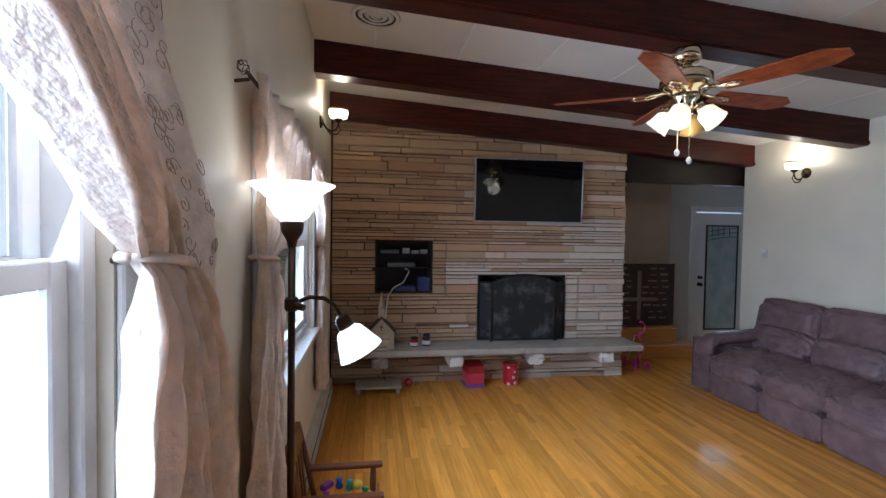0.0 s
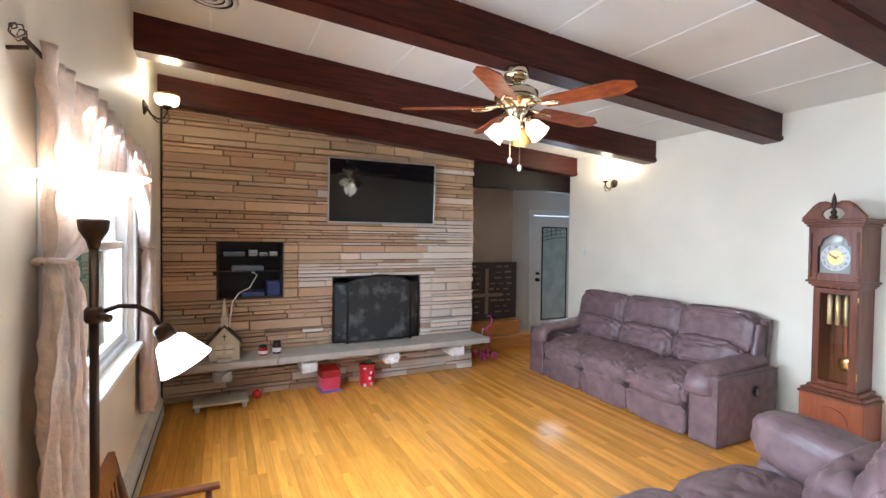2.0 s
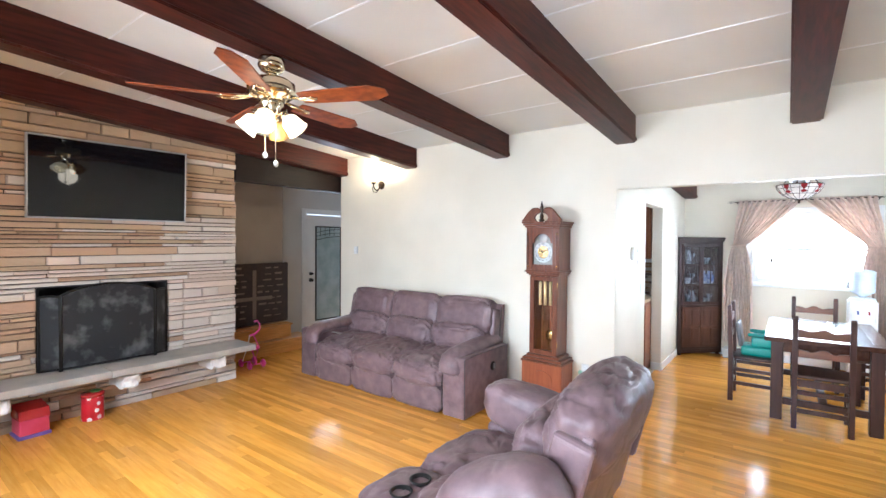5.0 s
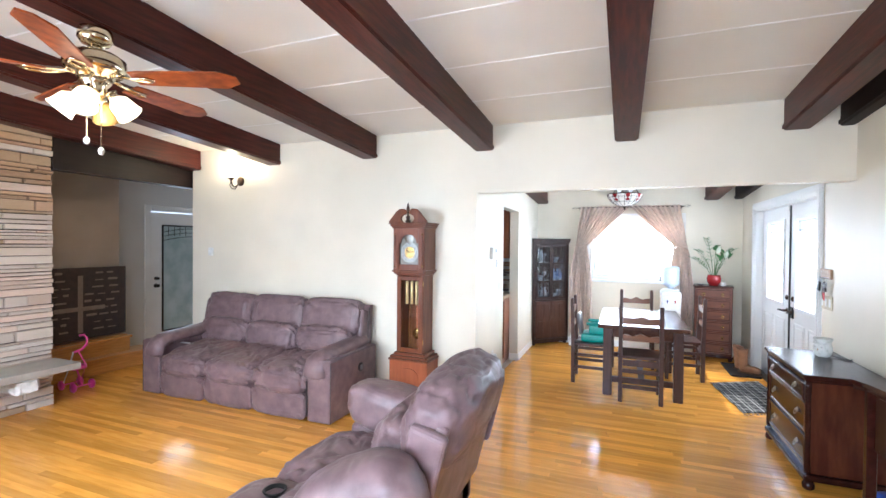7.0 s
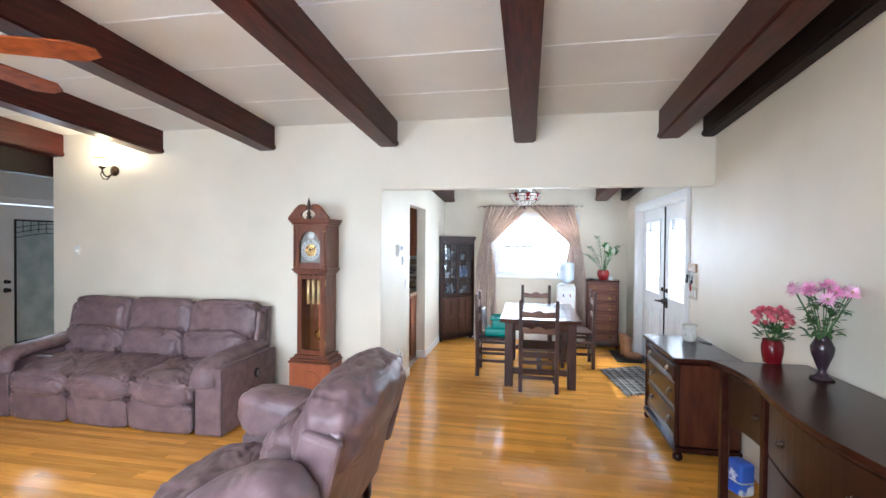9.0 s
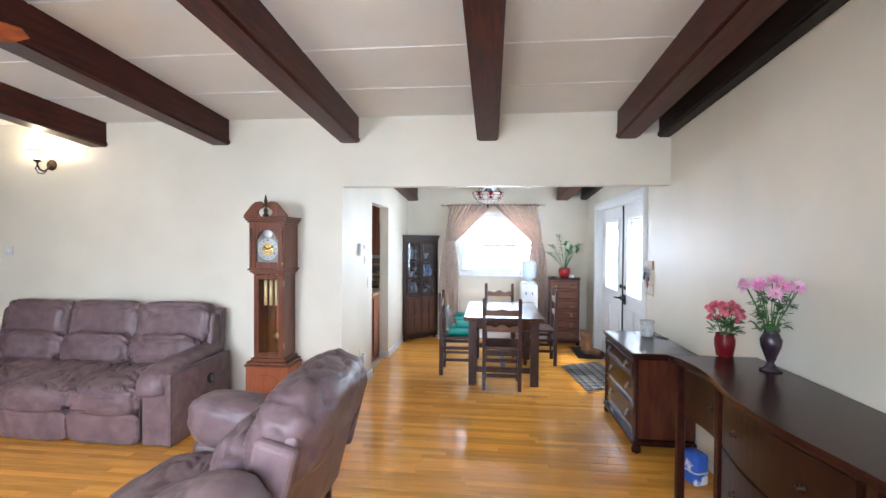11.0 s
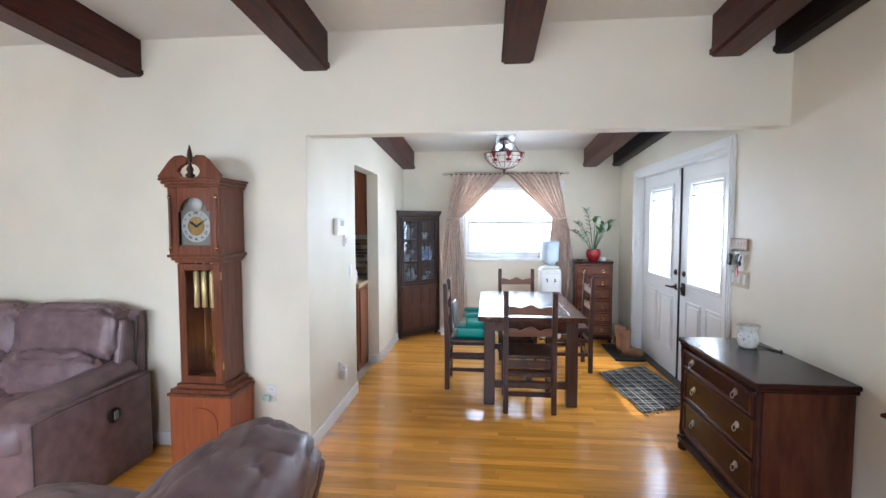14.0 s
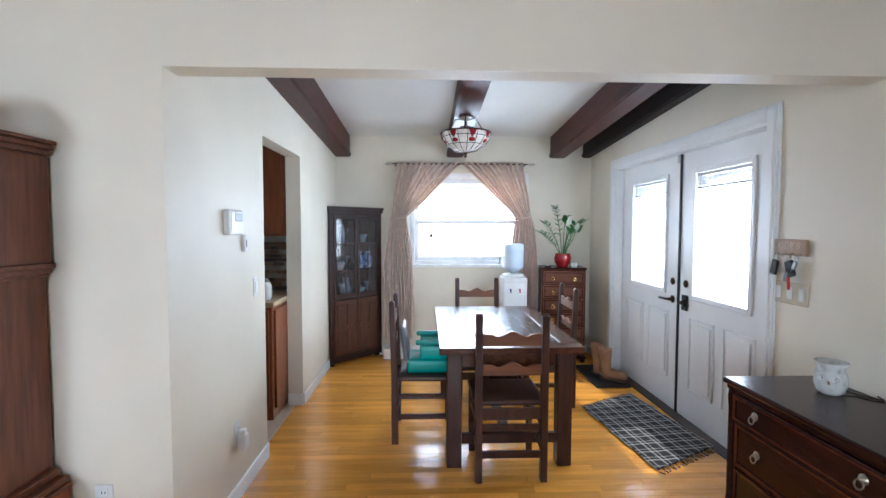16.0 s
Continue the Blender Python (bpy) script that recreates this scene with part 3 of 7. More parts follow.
box(bm, -1.4195, -1.397, 5.38, 6.28, 2.05, 2.14, .006)
fixed("door_casing", bm, M_TRIM, "white door casing", "trim")

# ceiling air vent
ob = thing("ceiling_vent", 1.98, .43, zc(.43) - .002, 0, "round white ceiling air diffuser", "vent")
ob.rotation_euler = (math.atan(-.067), 0, 0)
for r in (.15, .105, .065, .03):
    part("ring", lathe([(r, 0), (r + .012, -.006), (r - .012, -.022), (r - .02, -.012)], 28, cap=False), M_PLASTIC, ob, "", True)
part("collar", lathe([(.145, -.001), (.145, -.004)], 28), M_IRON, ob, "dark duct opening")

# wall sconces
M_SHADE = glow("lit_sconce_glass", (1.0, 0.86, 0.5), 6.0, (0.9, 0.85, 0.7))


def sconce(x, y, z, rz):
    ob = thing("wall_sconce", x, y, z, rz, "bronze wall sconce with a lit amber-banded glass shade", "sconce", "wall sconces")
    part("backplate", turned(lathe([(.055, 0), (.055, .008), (.035, .02), (.015, .03)], 20), pose(0, 0, 0, -90, 0, 0)), M_BRONZE, ob, "", True)
    part("arm", tube([(0, .02, 0), (0, .05, -.05), (0, .09, -.075), (0, .13, -.06), (0, .15, -.02), (0, .15, .02)], .008), M_BRONZE, ob, "", True)
    part("scroll", tube([(0, .15, -.02), (0, .17, -.06), (0, .14, -.10), (0, .09, -.10), (0, .06, -.07)], .005), M_BRONZE, ob, "", True)
    part("cup", lathe([(.012, .0), (.03, .015), (.035, .03)], 16, 0, .15), M_BRONZE, ob, "", True)
    part("shade", lathe([(.035, .03), (.07, .04), (.082, .07), (.08, .11), (.076, .112), (.076, .07), (.06, .045)], 24, 0, .15, cap=False), M_SHADE, ob, "glowing milk glass shade", True)
    M = mat("amber_band", (0.5, 0.32, 0.05), 0.3, scale=10)
    part("band", lathe([(.0815, .098), (.0835, .104), (.0815, .112)], 24, 0, .15, cap=False), M, ob, "amber glass band", True)
    return ob


sconce(1.03, Y_W, 2.56, 0)
sconce(0.86, Y_D, 2.33, 180)
bulb("sconce_bulb", 1.03, Y_W + .15, 2.70, 10)
bulb("sconce_bulb", 0.86, Y_D - .15, 2.47, 14)

# small wall thermostat
ob = thing("thermostat", .385, Y_D, 1.475, 0, "small white wall thermostat", "thermostat")
part("case", boxm(-.035, .035, -.022, 0, -.05, .05, .006, 2), M_PLASTIC, ob)
part("dial", turned(lathe([(.02, 0), (.02, .008), (.015, .01)], 16), pose(0, -.022, 0, 90, 0, 0)), M_TRIM, ob, "grey dial", True)


def outlet(x, y, z, rz, name="wall_outlet", label="white double wall outlet"):
    ob = thing(name, x, y, z, rz, label, "outlet")
    part("plate", boxm(-.036, .036, -.006, 0, -.058, .058, .003), M_PLASTIC, ob)
    for dz in (-.026, .026):
        part("socket", boxm(-.017, .017, -.0085, -.0062, dz - .014, dz + .014, .002), M_TRIM, ob)
        part("slot", boxm(-.008, -.005, -.0092, -.0086, dz - .006, dz + .006), M_IRON, ob)
        part("slot", boxm(.005, .008, -.0092, -.0086, dz - .006, dz + .006), M_IRON, ob)
    return ob


outlet(3.585, Y_D, .39, 0)
M_MINT = mat("mint_plastic", (0.35, 0.62, 0.48), .4, scale=8)
ob = thing("night_light", 3.575, Y_D - .0095, .37, 0, "small mint green plug-in night light", "night light")
part("body", boxm(-.018, .014, -.04, 0, -.03, .014, .008, 2), M_PLASTIC, ob)
part("lens", blob(-.02, -.03, .0, .022, .016, .02, 2.4, 14, 10), M_MINT, ob, "mint green lens", True)


# ================= fireplace =================
M_GLASSBLK = mat("tv_screen", (0.004, 0.004, 0.005), 0.035, scale=3, spec=.5)
M_BEZEL = mat("silver_bezel", (0.5, 0.5, 0.5), 0.3, .8, scale=10)
ob = thing("television", 0.02, 2.148, 2.135, 0, "large flat black television with a thin silver frame", "television")
ob.matrix_world = pose(.055, 2.148, 2.135, 0, 2.6, -3)
part("body", boxm(0, .045, -.60, .60, -.335, .335, .004), M_IRON, ob)
bm = bmesh.new()
for b in ((-.618, -.604, -.353, .353), (.604, .618, -.353, .353)):
    box(bm, .02, .062, b[0], b[1], b[2], b[3], .002)
box(bm, .02, .062, -.604, .604, .339, .353, .002)
box(bm, .02, .062, -.604, .604, -.353, -.339, .002)
part("bezel", bm, M_BEZEL, ob, "thin silver bezel")
part("screen", boxm(.046, .056, -.603, .603, -.338, .338), M_GLASSBLK, ob, "glossy black screen")
part("wall_bracket", boxm(-.055, -.0005, -.2, .2, -.12, .12, .004), M_IRON, ob)

for y0, y1 in ((.06, .985), (.99, 2.02), (2.025, 3.375)):
    bm = boxm(.016, .425, y0, y1, .388, .452, .008, 2)
    fixed("hearth_slab", bm, M_SLATE, "grey limestone slab of the raised hearth", "hearth")
M_WHITE_ST = mat("pale_corbel_stone", (0.74, 0.71, 0.66), 0.85, scale=18, bump=.7, bscale=30, dist=.008)
for k, y in enumerate((.51, 1.30, 2.18, 2.99)):
    b = blob(.20, y, .318, .19, .085, .068, 5.0, 20, 12, None, .22, k * 5.3)
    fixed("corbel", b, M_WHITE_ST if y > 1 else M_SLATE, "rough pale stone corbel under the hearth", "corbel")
# firebox lining
bm = bmesh.new()
box(bm, -.449, -.43, FB[0], FB[1], FB[2], FB[3])
box(bm, -.43, -.031, FB[0] + .001, FB[0] + .02, FB[2], FB[3])
box(bm, -.43, -.031, FB[1] - .02, FB[1] - .001, FB[2], FB[3])
box(bm, -.43, -.031, FB[0] + .02, FB[1] - .02, FB[3] - .02, FB[3] - .001)
box(bm, -.43, .012, FB[0] + .02, FB[1] - .02, .40, .45)
fixed("firebox", bm, M_SOOT, "sooty black firebox lining", "firebox")
bm = bmesh.new()
box(bm, -.449, -.43, NI[0], NI[1], NI[2], NI[3])
box(bm, -.43, -.031, NI[0] + .001, NI[0] + .012, NI[2], NI[3])
box(bm, -.43, -.031, NI[1] - .012, NI[1] - .001, NI[2], NI[3])
box(bm, -.43, -.031, NI[0] + .012, NI[1] - .012, NI[3] - .012, NI[3] - .001)
box(bm, -.43, -.02, NI[0] + .012, NI[1] - .012, NI[2] + .001, NI[2] + .012)
fixed("niche", bm, M_NICHE, "dark boxed niche in the stone wall", "niche")
M_SHELF = mat("smoked_glass_shelf", (0.05, 0.04, 0.045), 0.15, scale=5)
for z in (1.255, 1.405):
    fixed("niche_shelf", boxm(-.40, -.05, NI[0] + .013, NI[1] - .013, z, z + .01, .002), M_SHELF, "dark glass niche shelf", "shelf")
M_BLUE = mat("blue_cartons", (0.03, 0.06, 0.28), 0.5, color2=(0.02, 0.04, 0.2), scale=9)
M_GREYPL = mat("grey_plastic", (0.18, 0.18, 0.19), 0.4, scale=12)
def carton(name, x, y, z, w, d, h, material, label, cat, n=3):
    ob = thing(name, x, y, z, 0, label, cat)
    for k in range(n):
        part("layer", boxm(-d / 2, d / 2, -w / 2, w / 2, h * k / n + .0005, h * (k + 1) / n - .001, .003), material, ob)
        part("stripe", boxm(d / 2 + .0002, d / 2 + .001, -w / 2 + .01, w / 2 - .01, h * (k + .3) / n, h * (k + .45) / n), M_GREYPL, ob)
    return ob
carton("game_case_stack", -.16, 1.0, NI[2] + .013, .13, .18, .15, M_BLUE, "stack of blue plastic cases", "cases", 8)
carton("media_player", -.18, .80, NI[2] + .013, .22, .2, .045, M_BLUE, "flat blue and black media box", "player", 2)
carton("cable_box", -.2, .75, 1.266, .3, .2, .045, M_GREYPL, "dark grey cable box on a glass shelf", "player", 1)
carton("media_player", -.2, .62, 1.416, .2, .18, .04, M_GREYPL, "dark grey media box on a glass shelf", "player", 1)
for y, h in ((.8, .06), (.9, .035), (1.0, .045)):
    carton("shelf_clutter", -.16, y, 1.416, .08, .1, h, M_BEZEL, "small silver gadget on a glass shelf", "gadget", 1)
ob = thing("white_cable", 0, 0, 0, 0, "white cable hanging from the niche to the hearth", "cable")
part("cord", tube([(-.1, .80, 1.25), (-.03, .83, 1.22), (.02, .76, 1.10), (.03, .66, 1.05), (.04, .60, .96), (.07, .58, .80), (.09, .57, .66), (.1, .60, .50), (.1, .64, .459)], .006), M_PLASTIC, ob, "", True)
part("plug", boxm(-.12, -.09, .785, .815, 1.235, 1.2555), M_PLASTIC, ob)

# fire screen: three black mesh panels, the middle one arched
M_MESH = mat("fire_screen_mesh", (0.014, 0.014, 0.015), 0.6, .2, color2=(0.12, 0.118, 0.115), scale=6, bump=.5, bscale=300, contrast=(.5, .72))
ob = thing("fire_screen", .10, 2.115, .453, 0, "black arched three-panel fire screen with dusty mesh", "fire screen")
def arch_panel(y0, y1, h0, h1, nm, m):
    n = 14
    top = [(y1 - (y1 - y0) * i / n, h0 + (h1 - h0) * math.sin(math.pi * i / n) ** .8) for i in range(n + 1)]
    bm = prism([(y0, 0.02), (y1, 0.02)] + top, -.002, .002, 'x')
    o = part(nm, turned(bm, m), M_MESH, ob)
    rim = tube([m @ Vector((0, y, z)) for y, z in [(y0, .0)] + [(y0, h0)] + top[::-1] + [(y1, .0)]] , .011)
    part("rim", rim, M_IRON, ob, "", True)
    part("rail", turned(tube([(0, y0, .02), (0, y1, .02)], .008), m), M_IRON, ob, "", True)
arch_panel(-.365, .365, .66, .745, "mesh_panel", Matrix.Identity(4))
mL = Matrix.Translation((0, -.375, 0)) @ Matrix.Rotation(radians(-35), 4, 'Z')
arch_panel(-.15, 0, .645, .655, "mesh_panel", mL)
mR = Matrix.Translation((0, .375, 0)) @ Matrix.Rotation(radians(35), 4, 'Z')
arch_panel(0, .15, .645, .655, "mesh_panel", mR)

# wooden church ornament, candles
M_CREAM = mat("cream_painted_wood", (0.55, 0.47, 0.33), 0.6, scale=16, bump=.2)
M_ROOF = mat("ornament_roof", (0.06, 0.045, 0.035), 0.7, scale=20, bump=.4)
M_WIN = mat("pale_cream_panel", (0.66, 0.58, 0.42), .6, scale=12)
ob = thing("church_ornament", .24, .525, .453, 0, "cream wooden church ornament with a dark roof", "ornament")
part("nave", prism([(-.13, 0), (.13, 0), (.13, .17), (0, .31), (-.13, .17)], -.09, .09, 'x', bevel=.003), M_CREAM, ob)
for s in (-1, 1):
    part("roof_board", prism([(0, .312), (s * .15, .150), (s * .15, .163), (0, .326)], -.1, .1, 'x'), M_ROOF, ob, "dark shingled roof")
part("belfry", boxm(-.03, .03, -.032, .032, .29, .40, .002), M_CREAM, ob)
part("spire", lathe([(.038, .4), (.03, .42), (.004, .575)], 8), M_CREAM, ob)
for y in (-.045, .045):
    part("window", boxm(.0905, .093, y - .03, y + .03, .06, .15, .0), M_WIN, ob, "small cream window panel")
part("window_bar", boxm(.0932, .095, -.085, .085, .10, .106), M_ROOF, ob)
part("cross", boxm(.0905, .094, -.004, .004, .19, .25), M_ROOF, ob)
part("cross", boxm(.0945, .097, -.02, .02, .222, .23), M_ROOF, ob)
part("stoop", boxm(.0905, .14, -.06, .06, 0, .03, .003), M_CREAM, ob)
def candle(x, y, wax, label, h):
    ob = thing("jar_candle", x, y, .453, 0, label, "candle")
    part("jar", lathe([(.036, 0), (.042, .008), (.043, h * .75), (.036, h * .85), (.036, h)], 20), wax, ob, "", True)
    part("lid", lathe([(.038, h + .0005), (.038, h + .018), (.03, h + .024)], 20), M_IRON, ob, "black lid", True)
    part("paper_label", lathe([(.0435, h * .2), (.0437, h * .6)], 20, cap=False), M_PLASTIC, ob, "white paper label", True)
M_REDWAX = mat("red_wax_glass", (0.42, 0.02, 0.02), 0.15, scale=8)
M_BRNWAX = mat("brown_wax_glass", (0.08, 0.03, 0.02), 0.15, scale=8)
candle(.24, .87, M_REDWAX, "red jar candle on the hearth", .075)
candle(.22, 1.0, M_BRNWAX, "dark brown jar candle with a label", .10)
# gold gift bag at the wall end of the hearth
M_GOLD = mat("gold_paper", (0.45, 0.28, 0.08), 0.4, .3, scale=14)
ob = thing("gift_bag", .2, .16, .453, 0, "small gold paper bag with cord handle", "bag")
part("bag", prism([(-.05, 0), (.05, 0), (.055, .2), (-.055, .2)], -.04, .04, 'x', bevel=.003), M_GOLD, ob)
part("handle", tube([(.03, -.02, .199), (.03, -.015, .25), (.03, .015, .25), (.03, .02, .199)], .004), M_GOLD, ob, "", True)

# things under the hearth
M_PINKRED = mat("pink_red_carton", (0.55, 0.03, 0.06), 0.45, color2=(0.62, 0.06, 0.12), scale=5)
M_VIOLET = mat("violet_carton", (0.2, 0.12, 0.4), 0.5, scale=5)
ob = thing("storage_box", .17, 1.53, 0, 4, "red and pink box with a violet base", "box")
part("base", boxm(-.11, .11, -.105, .105, 0, .025, .003), M_VIOLET, ob, "violet tray")
part("body", boxm(-.1, .1, -.095, .095, .0255, .15, .006), M_PINKRED, ob)
part("lid", prism([(-.1, .1505), (.1, .1505), (.08, .22), (-.1, .25)], -.1, .1, 'y', bevel=.004), M_REDWAX, ob, "red sloping lid")
def dotted(name, base, dot):
    m = mat(name, base, .35, scale=5)
    N, L = m.node_tree.nodes, m.node_tree.links
    v = N.new("ShaderNodeTexVoronoi")
    v.inputs["Scale"].default_value = 15
    v.inputs["Randomness"].default_value = 0.45
    c = N.new("ShaderNodeTexCoord")
    L.new(c.outputs["Object"], v.inputs["Vector"])
    g = N.new("ShaderNodeMath")
    g.operation = 'LESS_THAN'
    g.inputs[1].default_value = .3
    L.new(v.outputs["Distance"], g.inputs[0])
    mx = N.new("ShaderNodeMix")
    mx.data_type = 'RGBA'
    L.new(g.outputs[0], mx.inputs[0])
    mx.inputs[6].default_value = (*base, 1)
    mx.inputs[7].default_value = (*dot, 1)
    L.new(mx.outputs[2], N["Principled BSDF"].inputs["Base Color"])
    return m
ob = thing("polka_dot_tin", .17, 1.95, 0, 0, "red tin with white polka dots", "tin")
M_DOT = dotted("red_polka_dots", (0.5, 0.01, 0.02), (0.75, 0.7, 0.7))
part("body", lathe([(.082, 0), (.084, .006), (.084, .2), (.082, .205)], 28), M_DOT, ob, "", True)
part("rim", lathe([(.0845, .2052), (.088, .21), (.088, .232), (.08, .236)], 28), M_REDWAX, ob, "red rim", True)
part("bow", blob(0, .02, .245, .03, .04, .012, 2.4, 12, 8), mat("green_ribbon", (.04, .2, .05), .5), ob, "green ribbon", True)
ob = thing("footstool", .26, .5, 0, 0, "low white wooden step board on the floor", "stool")
part("top", boxm(-.13, .13, -.235, .235, .055, .08, .008, 2), M_CREAM, ob)
for y in (-.2, .2):
    part("foot", boxm(-.1, .1, y - .02, y + .02, 0, .0545, .004), M_CREAM, ob)
ob = thing("toy_ball", .16, .82, .045, 0, "small glossy red toy ball", "ball")
part("ball", blob(0, 0, 0, .045, .045, .045, 2.0, 20, 14), M_REDWAX, ob, "", True)
# pink toy stroller by the steps
M_PINK = mat("pink_plastic", (0.75, 0.06, 0.32), 0.35, scale=6)
ob = thing("toy_stroller", -.27, 3.72, 0, 0, "bright pink toy doll stroller", "toy")
part("handle", tube([(0, -.02, .40), (.02, .05, .42), (.02, .10, .47), (.01, .11, .53), (0, .08, .575), (0, .04, .57)], .013), M_PINK, ob, "", True)
for y in (-.08, .1):
    part("frame_tube", tube([(-.08, y, .05), (.02, y * .9, .25), (0, y * .25, .41)], .008), M_PLASTIC if y < 0 else M_PINK, ob, "", True)
    for x in (-.1, .1):
        part("wheel", turned(lathe([(.045, -.012), (.05, -.005), (.05, .005), (.045, .012)], 18), pose(x, y, .05, 90, 0, 0)), M_PINK, ob, "", True)
part("axle", tube([(-.1, -.08, .05), (-.1, .1, .05)], .006), M_PINK, ob)
part("axle", tube([(.1, -.08, .05), (.1, .1, .05)], .006), M_PINK, ob)
part("strut", tube([(.1, .01, .05), (-.02, .01, .25)], .008), M_PINK, ob)
part("seat", blob(-.01, .01, .24, .09, .085, .03, 3, 16, 10), M_PINK, ob, "pink cloth seat", True)


# ================= curtains =================
def cloth_mat(name, base, thread, rough=.45):
    m = mat(name, base, rough, color2=tuple(c * .82 for c in base), scale=22, bump=.8, bscale=46, dist=.010, spec=.8)
    N, L = m.node_tree.nodes, m.node_tree.links
    b = N["Principled BSDF"]
    b.inputs["Sheen Weight"].default_value = .1
    b.inputs["Metallic"].default_value = .08
    w = N.new("ShaderNodeTexWave")
    w.wave_type = 'RINGS'
    w.inputs["Scale"].default_value = 5.0
    w.inputs["Distortion"].default_value = 11
    w.inputs["Detail"].default_value = 1.2
    w.inputs["Detail Scale"].default_value = 1.6
    c = N.new("ShaderNodeTexCoord")
    L.new(c.outputs["Object"], w.inputs["Vector"])
    r = N.new("ShaderNodeValToRGB")
    r.color_ramp.elements[0].position, r.color_ramp.elements[1].position = .965, .99
    L.new(w.outputs["Fac"], r.inputs[0])
    hsv = next(n for n in N if n.bl_idname == "ShaderNodeHueSaturation")
    mx = N.new("ShaderNodeMix")
    mx.data_type = 'RGBA'
    L.new(r.outputs[0], mx.inputs[0])
    L.new(hsv.outputs[0], mx.inputs[6])
    mx.inputs[7].default_value = (*thread, 1)
    L.new(mx.outputs[2], b.inputs["Base Color"])
    tr = N.new("ShaderNodeBsdfTranslucent")
    L.new(mx.outputs[2], tr.inputs[0])
    ms = N.new("ShaderNodeMixShader")
    ms.inputs[0].default_value = .3
    L.new(b.outputs[0], ms.inputs[1])
    L.new(tr.outputs[0], ms.inputs[2])
    L.new(ms.outputs[0], N["Material Output"].inputs[0])
    return m


M_CURT = cloth_mat("champagne_satin_curtain", (0.84, 0.69, 0.585), (0.77, 0.61, 0.495), .3)
M_SHEER = cloth_mat("pale_embroidered_sheer", (0.88, 0.77, 0.70), (0.80, 0.68, 0.58))


def curtain(name, xa, xb, ztop, xt, zt, zbot, ywall, s, material, parent, tie_w=.16, bot_w=.34, folds=9, lean=0.0, amp=.022, off=.085):
    """A panel from xa (outer edge) to xb (inner edge) at the rod, drawn to a tie at xt and falling to zbot. s: +1 room side is +y."""
    bm = bmesh.new()
    nu, nv = folds * 12, 84
    grid = []
    for j in range(nv + 1):
        v = j / nv
        z = ztop + (zbot - ztop) * v
        vt = (ztop - zt) / (ztop - zbot)
        row = []
        for i in range(nu + 1):
            u = i / nu
            top_x = xa + (xb - xa) * u
            tie_x = xt + (u - .5) * tie_w * math.copysign(1, xb - xa)
            bot_x = xt - lean + (u - .5) * bot_w * math.copysign(1, xb - xa)
            if v < vt:
                k = v / vt
                kk = k ** (1.0 - .12 * u)
                x = top_x + (tie_x - top_x) * kk
                zz = z
                # the inner edge sweeps lower before it is gathered
                zz -= .035 * math.sin(math.pi * k) * u
                a = amp * (1 - .35 * k) * (1 + .3 * u)
                bulge = .05 * math.sin(math.pi * k) * u
            else:
                k = (v - vt) / (1 - vt)
                x = tie_x + (bot_x - tie_x) * min(1, k * 2.6) ** .7
                zz = z
                a = amp * (.7 + .5 * k)
                bulge = .015
            g = min(1, abs(v - vt) / .05)
            a *= .45 + .55 * g
            y = ywall + s * (off + a * math.sin(2 * math.pi * folds * u + 1.3 * math.sin(5 * v) + .6 * u) + .35 * a * math.sin(2 * math.pi * folds * 2.3 * u + 4 * v) + bulge)
            y += s * .5 * a * noise.noise(Vector((u * folds * .9 + xa, v * 2.2, 3)))
            crush = abs(noise.noise(Vector((u * folds * 2.1, v * 9, xa + 7))))
            y -= s * .014 * (1 - crush) ** 5
            x += .012 * noise.noise(Vector((u * 6, v * 7, xa)))
            row.append(bm.verts.new((x, y, zz)))
        grid.append(row)
    for a, b in zip(grid, grid[1:]):
        for i in range(nu):
            bm.faces.new((a[i], a[i + 1], b[i + 1], b[i]))
    ob = part(name, bm, material, parent, "", True)
    md = ob.modifiers.new("thick", 'SOLIDIFY')
    md.thickness = .003
    return ob


def rod(x0, x1, y, z, parent, ywall):
    part("rod", tube([(x0, y, z), (x1, y, z)], .0065), M_BRONZE, parent, "", True)
    for x, s in ((x0, -1), (x1, 1)):
        pts = [(x + s * (.09 * k / 20), y + .018 * math.sin(k * 1.2) * math.sin(math.pi * k / 20), z + .022 * math.cos(k * 1.2) * math.sin(math.pi * k / 20)) for k in range(21)]
        part("finial", tube(pts, .002, 6), M_BRONZE, parent, "twisted wire finial", True)
        xx = x - s * .03
        part("bracket", tube([(xx, ywall, z - .02), (xx, y, z - .012)], .006, 6), M_BRONZE, parent)


